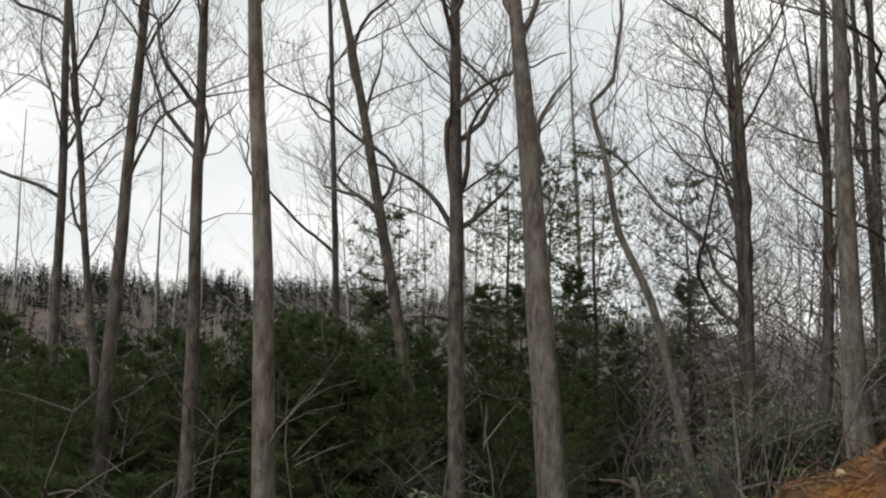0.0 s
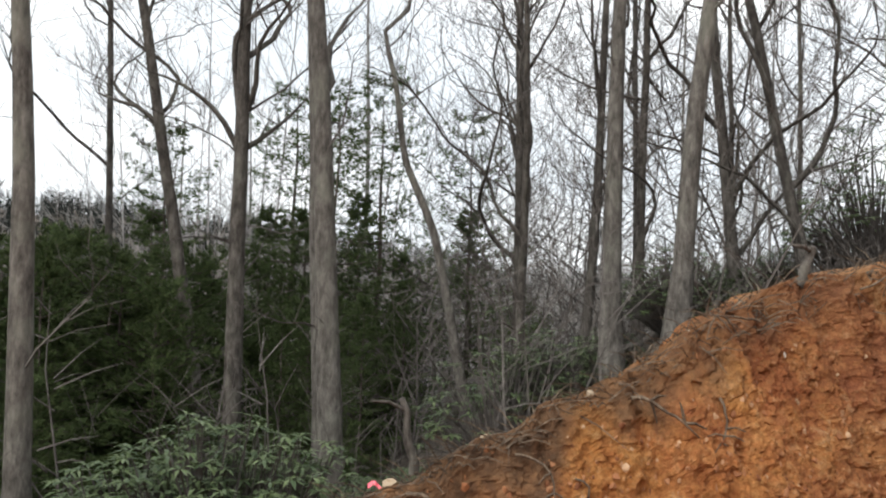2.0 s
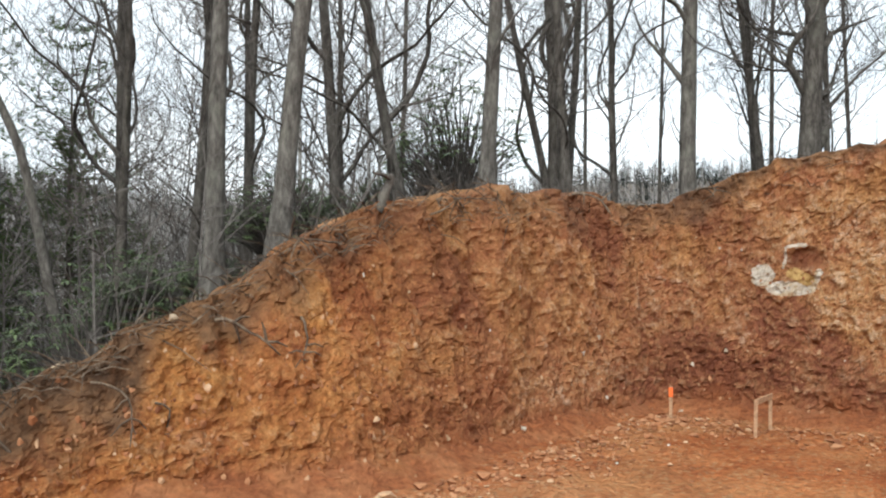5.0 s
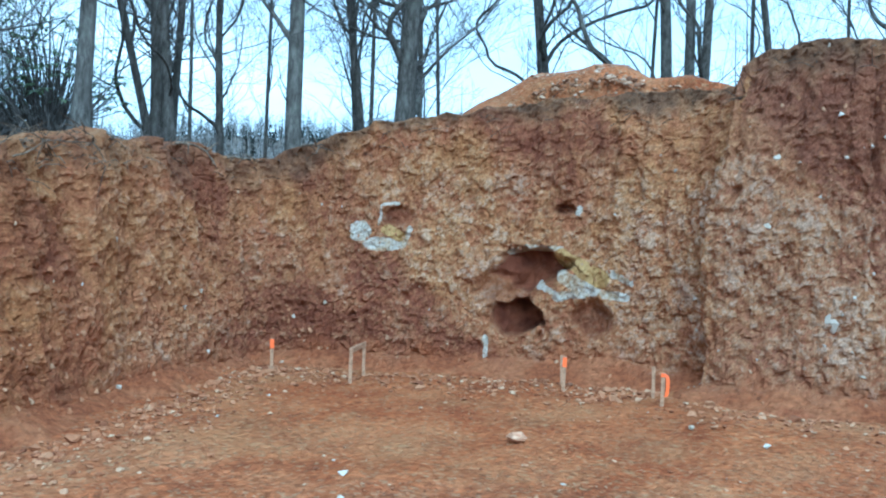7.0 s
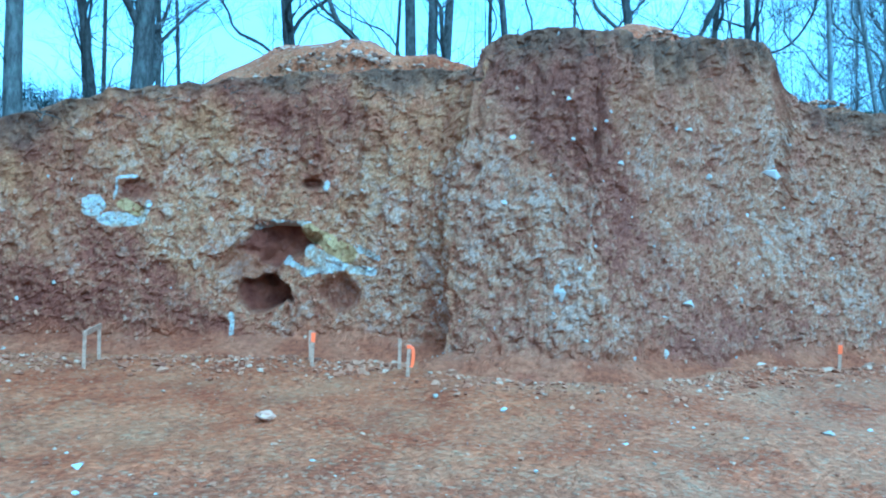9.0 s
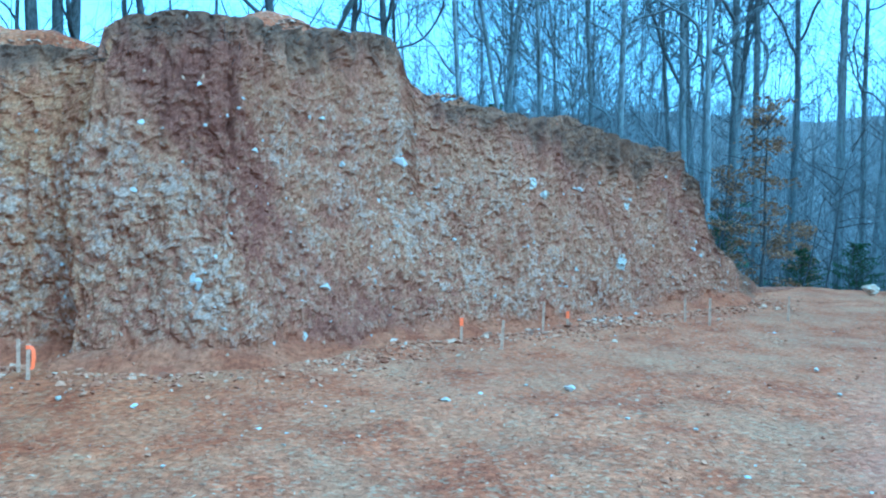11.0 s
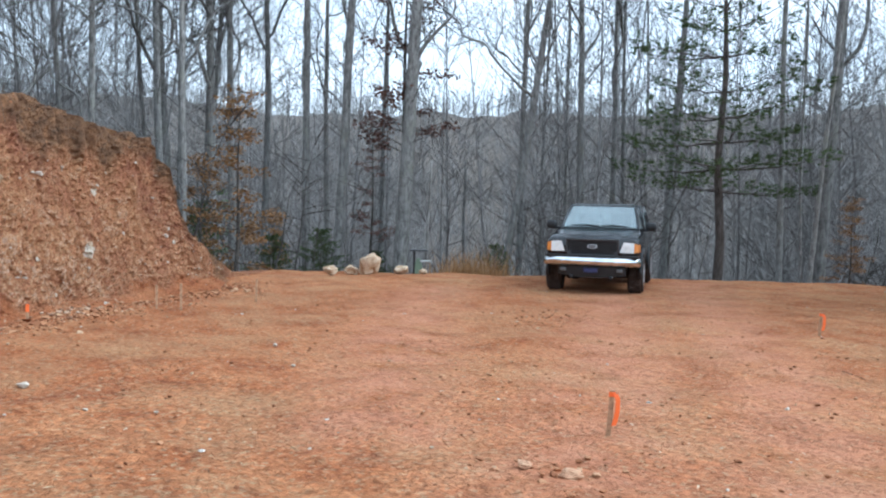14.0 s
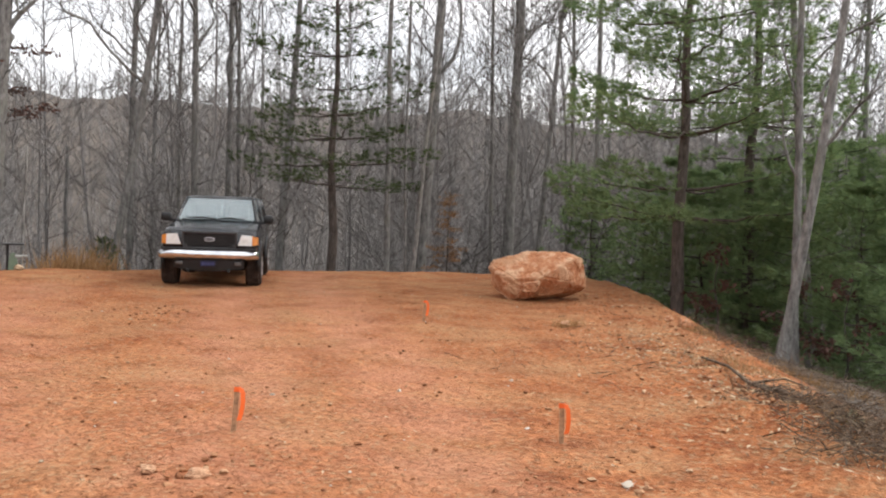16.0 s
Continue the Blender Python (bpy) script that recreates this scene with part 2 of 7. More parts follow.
def make_leaf(name, a, b, rough=0.6, spec=0.3, thin=0.3):
    n = Nodes(name)
    col = n.ramp(n.island(), [(0.0, a), (1.0, b)])
    col = n.mix(0.6, col, n.ramp(n.noise(0.9, 3), [(0.3, (0.6, 0.65, 0.6)), (0.7, (1.3, 1.25, 1.2))]), "MULTIPLY")
    m = n.done(col, rough, None, spec=spec)
    # thin blades pass part of the light on
    glow, both = n.t.nodes.new("ShaderNodeBsdfTranslucent"), n.t.nodes.new("ShaderNodeMixShader")
    both.inputs["Fac"].default_value = thin
    n.link(col, glow.inputs["Color"])
    n.link(n.p.outputs["BSDF"], both.inputs[1])
    n.link(glow.outputs["BSDF"], both.inputs[2])
    n.link(both.outputs["Shader"], n.t.nodes["Material Output"].inputs["Surface"])
    return m


def make_rock(name, a, b, c):
    n = Nodes(name)
    g = n.noise(3.2, 6, 0.65)
    col = n.ramp(g, [(0.34, a), (0.48, b), (0.6, c)])
    col = n.mix(n.math("MULTIPLY", n.mask(n.noise(1.6, 4, 0.6), 0.5, 0.62), 0.55), col, (0.36, 0.14, 0.05))
    edge = n.t.nodes.new("ShaderNodeNewGeometry").outputs["Pointiness"]
    col = n.mix(n.math("MULTIPLY", n.mask(edge, 0.505, 0.54), 0.6), col, c)
    return n.done(col, 0.9, n.math("ADD", g, n.math("MULTIPLY", n.noise(18, 4), 0.4)), 0.05, 0.8, 0.2)


def make_island(name, stops, rough=0.9, spec=0.2):
    n = Nodes(name)
    col = n.ramp(n.island(), stops)
    col = n.mix(0.5, col, n.ramp(n.noise(25, 3), [(0.3, (0.6, 0.58, 0.55)), (0.7, (1.2, 1.2, 1.2))]), "MULTIPLY")
    return n.done(col, rough, None, spec=spec)


CUT, SOIL = make_cut(), make_ground()
BARK = make_bark("grey_brown_bark", (0.033, 0.029, 0.026), (0.083, 0.074, 0.066), (0.155, 0.142, 0.127))
BARK_GREY = make_bark("grey_bark", (0.05, 0.045, 0.041), (0.118, 0.108, 0.097), (0.21, 0.195, 0.177), 0.4)
# pale bark, made lighter and greyer to paint haze over the trunks
BARK_PALE_HAZED = make_bark("pale_hazed_bark", (0.10, 0.096, 0.091), (0.225, 0.218, 0.208), (0.36, 0.352, 0.338), 0.5)
BARK_PINE = make_bark("pine_bark", (0.04, 0.033, 0.029), (0.09, 0.074, 0.065), (0.15, 0.127, 0.113), 0.1)
TWIG = make_bark("twig_bark", (0.058, 0.051, 0.047), (0.108, 0.096, 0.089), (0.168, 0.153, 0.143), 0.1)
# grey wood, lightened so that its colour carries the distant haze
HAZED_WOOD = make_island("hazed_bark", [(0.0, (0.195, 0.184, 0.178)), (0.6, (0.27, 0.256, 0.249)), (1.0, (0.35, 0.335, 0.326))])
NEEDLE = make_leaf("pine_needles", (0.13, 0.20, 0.10), (0.28, 0.37, 0.17), 0.7, 0.12)
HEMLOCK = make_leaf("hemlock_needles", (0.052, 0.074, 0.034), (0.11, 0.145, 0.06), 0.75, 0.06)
FAR_GREEN = make_leaf("distant_evergreen", (0.022, 0.027, 0.025), (0.05, 0.056, 0.052), 0.85, 0.03)
RHODO = make_leaf("rhododendron_leaf", (0.065, 0.10, 0.045), (0.17, 0.22, 0.10), 0.4, 0.5)
TAN_LEAF = make_leaf("dry_beech_leaf", (0.20, 0.105, 0.045), (0.36, 0.20, 0.09))
RED_LEAF = make_leaf("dry_oak_leaf", (0.085, 0.045, 0.038), (0.19, 0.10, 0.078))
STRAW = make_leaf("straw", (0.28, 0.15, 0.06), (0.44, 0.27, 0.13))
BOULDER = make_rock("boulder_stone", (0.36, 0.135, 0.06), (0.50, 0.22, 0.11), (0.68, 0.44, 0.28))
PALE_ROCK = make_rock("pale_stone", (0.28, 0.15, 0.075), (0.42, 0.28, 0.165), (0.58, 0.47, 0.34))
CHIPS = make_island("stone_chips", [(0.0, (0.19, 0.075, 0.036)), (0.4, (0.33, 0.145, 0.068)), (0.8, (0.42, 0.22, 0.115)), (1.0, (0.50, 0.34, 0.21))])
RUBBLE = make_island("spoil_rubble", [(0.0, (0.17, 0.085, 0.05)), (0.45, (0.34, 0.19, 0.11)), (0.8, (0.46, 0.31, 0.20)), (1.0, (0.60, 0.46, 0.34))])
WHITE_CHIP = make_island("white_chips", [(0.0, (0.40, 0.32, 0.23)), (1.0, (0.62, 0.57, 0.50))])
DEBRIS = make_island("dead_litter", [(0.0, (0.14, 0.075, 0.04)), (0.4, (0.34, 0.21, 0.11)), (0.75, (0.5, 0.36, 0.22)), (1.0, (0.62, 0.5, 0.36))])
ROOT = make_bark("root_wood", (0.05, 0.038, 0.029), (0.135, 0.10, 0.073), (0.30, 0.235, 0.17), 0.0)


# ---- building helpers ----
def hash3(i, j, k, seed):
    h = (i * 374761393 + j * 668265263 + k * 2147483647 + seed * 1274126177) & 0xFFFFFFFF
    h = ((h ^ (h >> 13)) * 1274126177) & 0xFFFFFFFF
    h = ((h ^ (h >> 16)) * 2246822519) & 0xFFFFFFFF
    return ((h ^ (h >> 15)) & 0xFFFF) / 65535.0


def vnoise(x, y, z, seed=0):
    """Smooth value noise in -1..1 on arrays."""
    x, y, z = np.broadcast_arrays(np.asarray(x, float), np.asarray(y, float), np.asarray(z, float))
    i, j, k = (np.floor(a).astype(np.int64) for a in (x, y, z))
    u, v, w = (a - np.floor(a) for a in (x, y, z))
    u, v, w = (a * a * (3 - 2 * a) for a in (u, v, w))
    total = 0
    for a in (0, 1):
        for b in (0, 1):
            for c in (0, 1):
                total = total + (u if a else 1 - u) * (v if b else 1 - v) * (w if c else 1 - w) * hash3(i + a, j + b, k + c, seed)
    return total * 2 - 1


def fbm(x, y, z, octaves=4, seed=0):
    total, amp = 0, 1.0
    for o in range(octaves):
        total = total + amp * vnoise(x * 2**o, y * 2**o, z * 2**o, seed + o)
        amp *= 0.5
    return total


def fragments(x, y, z, size, seed):
    """Broken lumps: for each point its cell's random value, a second one, and the offset from the cell's heart in sizes."""
    x, y, z = x / size, y / size, z / size
    i, j, k = (np.floor(a).astype(np.int64) for a in (x, y, z))
    best = np.full(x.shape, 1e9)
    got = [np.zeros(x.shape) for _ in range(5)]
    for a in (-1, 0, 1):
        for b in (-1, 0, 1):
            for c in (-1, 0, 1):
                u, v, w = i + a, j + b, k + c
                q = [u + hash3(u, v, w, seed) - x, v + hash3(u, v, w, seed + 1) - y, w + hash3(u, v, w, seed + 2) - z]
                d = q[0] ** 2 + q[1] ** 2 + q[2] ** 2
                near = d < best
                best = np.where(near, d, best)
                for g, val in zip(got, (hash3(u, v, w, seed + 3), hash3(u, v, w, seed + 4), q[0], q[1], q[2])):
                    g[near] = val[near]
    return got


def mesh_object(name, verts, faces, material, parent=None, label="", smooth=False):
    me = bpy.data.meshes.new(name)
    me.from_pydata([tuple(v) for v in verts], [], [tuple(f) for f in faces])
    for m in material if isinstance(material, (list, tuple)) else [material]:
        me.materials.append(m)
    if smooth:
        me.polygons.foreach_set("use_smooth", [True] * len(me.polygons))
    me.update()
    ob = new(name, me)
    ob.parent = parent
    if label:
        tagged(ob, label)
    return ob


def part(name, bm, material, parent, label="", smooth=False):
    me = bpy.data.meshes.new(name)
    bm.to_mesh(me)
    bm.free()
    me.materials.append(material)
    if smooth:
        me.polygons.foreach_set("use_smooth", [True] * len(me.polygons))
    ob = new(name, me)
    ob.parent = parent
    if label:
        tagged(ob, label)
    return ob


def thing(name, m, label, category, group="", kind=""):
    ob = new(name)
    ob.matrix_world = m
    return tagged(ob, label, category, group, kind)


class Tubes:
    """Collects tapered tubes and leaves into one vertex and face list."""

    def __init__(self):
        self.v, self.f = [], []

    def tube(self, pts, radii, sides):
        base = len(self.v)
        for i, p in enumerate(pts):
            d = (pts[min(i + 1, len(pts) - 1)] - pts[max(i - 1, 0)]).normalized()
            a = d.cross(Vector((0.31, 0.95, 0.07))).normalized()
            b = d.cross(a)
            for s in range(sides):
                q = 2 * math.pi * s / sides
                self.v.append(p + (a * math.cos(q) + b * math.sin(q)) * radii[i])
        for i in range(len(pts) - 1):
            for s in range(sides):
                t = (s + 1) % sides
                self.f.append((base + i * sides + s, base + i * sides + t, base + (i + 1) * sides + t, base + (i + 1) * sides + s))
        if sides > 4:
            self.f.append(tuple(base + (len(pts) - 1) * sides + s for s in range(sides)))

    def leaf(self, p, d, n, length, width, droop=0.0):
        """A leaf of four triangles, folded along its midrib."""
        s = d.cross(n).normalized() * width * 0.5
        b = len(self.v)
        m = p + d * length * 0.5 - n * droop * length * 0.3
        self.v += [p, m + s + n * width * 0.15, p + d * length - n * droop * length, m - s + n * width * 0.15, m]
        self.f += [(b, b + 1, b + 4), (b + 1, b + 2, b + 4), (b + 2, b + 3, b + 4), (b + 3, b, b + 4)]

    def blade(self, p, d, length, width, side):
        b = len(self.v)
        s = side * width * 0.5
        self.v += [p - s, p + s, p + d * length]
        self.f += [(b, b + 1, b + 2)]


# ---- the pad's outline: x, y, height of the ground just outside it, outward slope ----
BANK = [(-14, 3.0, -0.6, -0.30), (-6, 6.0, -0.6, -0.30), (-1.2, 6.35, -0.25, -0.26), (0.4, 6.4, 0.36, -0.2), (1.6, 6.35, 0.84, -0.16), (3.0, 6.3, 1.46, -0.12),
        (4.0, 6.25, 1.9, -0.09), (5.0, 6.45, 2.3, -0.05), (6.4, 7.0, 2.6, -0.03), (8.3, 7.45, 2.68, -0.03), (9.2, 7.5, 2.6, -0.03)]
CUTS = [(9.9, 6.0, 3.1, 0.0), (10.5, 4.7, 3.4, 0.0), (10.8, 3.3, 3.45, 0.0), (10.75, 2.35, 3.5, 0.0), (10.3, 2.2, 3.72, 0.0), (10.2, 1.2, 3.85, 0.0), (10.15, 0.4, 3.85, 0.0),
        (10.8, -0.25, 3.82, 0.0), (11.9, -1.4, 4.0, 0.0), (12.25, -1.8, 3.98, 0.0), (12.33, -1.95, 3.3, -0.02), (13.4, -3.9, 3.22, -0.03), (14.9, -6.3, 2.95, -0.05),
        (15.75, -7.45, 2.8, -0.08), (16.0, -7.85, 2.3, -0.1), (16.3, -8.3, 1.2, -0.12), (16.9, -9.05, 0.6, -0.14), (17.9, -10.1, 0.1, -0.2)]
EDGE = [(19.5, -12.0, 0.0, -0.25), (17.2, -15.2, 0.0, -0.25), (13.2, -19.6, 0.0, -0.25), (10.2, -23.2, 0.0, -0.28), (6.6, -24.8, 0.0, -0.35), (4.3, -21.0, -0.1, -0.45),
        (2.0, -14.5, -0.15, -0.24), (0.4, -10.4, -0.2, -0.15), (-1.0, -7.6, -0.2, -0.15), (-5, -6, -0.2, -0.28), (-14, -6, -0.3, -0.28)]
OUTLINE = np.array(BANK + CUTS + EDGE)


def outline_distance(x, y):
    """Signed distance outside the pad's outline, and the crest and slope near its nearest point, averaged ever more widely further out."""
    best, crest, slope, total = np.full(x.shape, 1e9), np.zeros(x.shape), np.zeros(x.shape), np.zeros(x.shape)
    inside = np.zeros(x.shape, bool)
    for a, b in zip(OUTLINE, np.roll(OUTLINE, -1, 0)):
        dx, dy = b[0] - a[0], b[1] - a[1]
        u = np.clip(((x - a[0]) * dx + (y - a[1]) * dy) / (dx * dx + dy * dy), 0, 1)
        best = np.minimum(best, np.hypot(x - a[0] - u * dx, y - a[1] - u * dy))
        cross = (a[1] > y) != (b[1] > y)
        if abs(dy) > 1e-9:
            inside ^= cross & (x < a[0] + (y - a[1]) / dy * dx)
        steps = max(int(math.hypot(dx, dy) / 0.45), 1)
        for k in range(steps):
            c = a + (b - a) * (k + 0.5) / steps
            w = math.hypot(dx, dy) / steps / ((x - c[0]) ** 2 + (y - c[1]) ** 2 + 0.02) ** 2
            crest, slope, total = crest + w * c[2], slope + w * c[3], total + w
    return np.where(inside, -best, best), crest / total, slope / total


def smooth(a, lo, hi):
    u = np.clip((a - lo) / (hi - lo), 0, 1)
    return u * u * (3 - 2 * u)


def terrain(x, y):
    """Ground height and how much of it is leaf litter rather than bare clay."""
    x, y = np.asarray(x, float), np.asarray(y, float)
    n, crest, slope = outline_distance(x, y)
    r, az = np.hypot(x, y), np.degrees(np.arctan2(x, y)) % 360
    out = np.clip(n, 0, None)
    step = np.where(crest > 0.25, smooth(n, 0.75, 1.05), smooth(n, -0.6, 1.0))
    fall = slope * np.minimum(out, 30)
    z = step * (crest + fall - np.where(crest > 0.25, 0.3 + 0.9 * (1 - smooth(x, 3, 7.5)), 0) * (1 - smooth(n, 7, 18))) + 0.28 * fbm(x * 0.25, y * 0.25, 0, 3, 5) * smooth(out, 1.5, 8)
    # spoil heaped behind the cut, and the knoll beyond the bank
    heaps = ((12.3, 4.6, 0.5, 1.0), (12.4, 3.7, 0.52, 1.05), (12.3, 5.5, 0.42, 1.0), (12.2, 6.2, 0.22, 0.9), (12.2, 2.8, 0.36, 0.7), (12.0, 2.1, 0.2, 0.6), (12.4, 0.5, 0.55, 0.7), (12.6, -0.3, 0.5, 0.8), (13.7, -2.7, 0.6, 0.8), (14.7, -4.4, 0.5, 0.8), (15.6, -5.9, 0.35, 0.7))
    spoil = np.zeros(x.shape)
    for hx, hy, hz, hr in heaps:
        g = np.exp(-((x - hx) ** 2 + (y - hy) ** 2) / (hr * hr))
        z = z + hz * g * step * (1 + 0.12 * fbm(x * 1.6, y * 1.6, 0, 2, 33))
        spoil = np.maximum(spoil, g)
    z = z + 1.35 * np.exp(-((x - 10.8) ** 2 + (y - 15.5) ** 2) / 22.0)
    # wooded hills round the site
    hill = np.interp(az, (0, 20, 38, 48, 62, 90, 113, 133, 156, 180, 230, 330, 340, 360), (6.5, 3.6, 4.6, 5.9, 6.3, 6.2, 5.9, 5.8, 6.1, 4.7, 6, 6.5, 7.0, 6.5))
    far = np.tan(np.radians(hill)) * 250 * (1 + 0.06 * vnoise(az * 0.35, 0, 0, 9) + 0.03 * vnoise(az * 1.3, 0, 0, 8))
    up = smooth(r, 55, 250)
    z = z * (1 - up) + far * up - 7 * smooth(r, 24, 55) * (1 - smooth(r, 70, 160)) * smooth(np.abs(((az - 70 + 180) % 360) - 180), 25, 60)
    z = z + 0.03 * fbm(x * 0.9, y * 0.9, 0, 4, 3) * (n < 0.5) + 0.012 * vnoise(x * 5, y * 5, 0, 4) * (r < 30)
    z = z + (0.09 * np.abs(fbm(x * 1.3, y * 1.3, 0, 3, 12)) + 0.05 * fbm(x * 3.1, y * 3.1, 0, 2, 13) - 0.03) * np.exp(-((n + 0.6) / 1.3) ** 2) * (y < -5) * (x < 6.5)
    litter = np.where(crest > 0.3, smooth(n, 0.7, 1.6), smooth(n, np.where((y < -5) & (x < 1.2), -0.5, 0.2), np.where((y < -5) & (x < 5), np.where(x < 1.2, 2.2, 6.0), 2.4))) - 0.55 * smooth(spoil, 0.15, 0.4)
    return z, np.clip(litter, 0, 1)


GRID = np.arange(-36, 36.01, 0.15)
GRID_Y, GRID_X = np.meshgrid(GRID, GRID, indexing="ij")
GRID_Z, GRID_N = terrain(GRID_X, GRID_Y)[0], outline_distance(GRID_X, GRID_Y)[0]


def grid_value(table, x, y):
    u, v = (x + 36) / 0.15, (y + 36) / 0.15
    i, j = int(v), int(u)
    a, b = v - i, u - j
    return float((table[i, j] * (1 - b) + table[i, j + 1] * b) * (1 - a) + (table[i + 1, j] * (1 - b) + table[i + 1, j + 1] * b) * a)


def ground_z(x, y):
    if abs(x) < 35.5 and abs(y) < 35.5:
        return grid_value(GRID_Z, x, y)
    return float(terrain(np.array([x]), np.array([y]))[0][0])


def outside(x, y):
    """Distance outside the pad's outline."""
    return grid_value(GRID_N, x, y) if abs(x) < 35.5 and abs(y) < 35.5 else 20.0


def build_ground():
    turns = 560
    rings = [0.0] + list(0.4 * 1.0255 ** np.arange(0, 420))
    rings = np.array([q for q in rings if q < 900])
    a = np.arange(turns) * 2 * math.pi / turns
    rr, aa = np.meshgrid(rings[1:], a, indexing="ij")
    x, y = np.concatenate([[0], (rr * np.sin(aa)).ravel()]), np.concatenate([[0], (rr * np.cos(aa)).ravel()])
    z, litter = terrain(x, y)
    faces = [(0, 1 + (k + 1) % turns, 1 + k) for k in range(turns)]
    k = np.arange(turns)
    for i in range(len(rings) - 2):
        p, q = 1 + i * turns, 1 + (i + 1) * turns
        faces += np.stack([p + k, p + (k + 1) % turns, q + (k + 1) % turns, q + k], 1).tolist()
    ob = mesh_object("ground", np.stack([x, y, z], 1), faces, SOIL, smooth=True)
    ob.data.attributes.new("litter", "FLOAT", "POINT").data.foreach_set("value", litter)
    worn = np.zeros(x.shape)
    for (ax, ay), (bx, by) in (((0.5, -2.5), (4.2, -8.5)), ((4.2, -8.5), (9.5, -15.5)), ((9.5, -15.5), (12, -19)), ((2.2, -2.5), (6.2, -8.5)), ((6.2, -8.5), (11.5, -15.2)), ((5.5, -4.5), (9.5, -8.0)), ((9.5, -8.0), (14, -12.5))):
        u = np.clip(((x - ax) * (bx - ax) + (y - ay) * (by - ay)) / ((bx - ax) ** 2 + (by - ay) ** 2), 0, 1)
        worn = np.maximum(worn, np.exp(-(((x - ax - u * (bx - ax)) ** 2 + (y - ay - u * (by - ay)) ** 2) / 0.5)))
    ob.data.attributes.new("fresh", "FLOAT", "POINT").data.foreach_set("value", np.exp(-((x - 8.5) ** 2 + (y - 4.0) ** 2) / 22.0))
    ob.data.attributes.new("track", "FLOAT", "POINT").data.foreach_set("value", worn)
    ob.data.flip_normals() if ob.data.polygons[5].normal.z < 0 else None
    return tagged(ob, "bare orange clay building pad with leaf-strewn forest floor beyond", "ground", kind="structure")


build_ground()


# ---- the cut bank ----
def resample(points, step):
    p = np.array(points, float)
    q = [p[0]]
    for a, b in zip(p[:-1], p[1:]):
        q += [a * 0.85 + b * 0.15, a * 0.15 + b * 0.85]
    p = np.array(q + [p[-1]])
    s = np.concatenate([[0], np.cumsum(np.hypot(*np.diff(p[:, :2], axis=0).T))])
    t = np.arange(0, s[-1], step)
    return t, np.stack([np.interp(t, s, p[:, c]) for c in range(p.shape[1])], 1)


def bump2(y, z, cy, cz, ry, rz, hard=0.25):
    """1 inside an uneven ellipse on the face, fading over its rim."""
    q = np.hypot((y - cy) / ry, (z - cz) / rz) + 0.22 * vnoise(y * 5, z * 5, 0, 77) + 0.12 * vnoise(y * 13, z * 13, 0, 76)
    return 1 - smooth(q, 1 - hard, 1 + hard)


WALL_STONES = [(10.81, 1.43, 2.53, 0.24), (10.75, 1.04, 2.23, 0.15), (10.57, 0.8, 0.95, 0.36), (11.95, -1.08, 0.89, 0.14), (14.89, -5.84, 1.81, 0.16), (15.72, -7.69, 1.1, 0.22), (10.9, -0.25, 0.2, 0.18),
               (13.48, -3.76, 2.12, 0.24), (13.6, -4.0, 1.95, 0.16), (13.93, -4.69, 2.11, 0.2), (14.55, -5.63, 0.87, 0.26), (10.48, 1.61, 1.94, 0.18), (10.86, -0.97, 0.97, 0.2), (12.2, -1.7, 2.45, 0.28)]


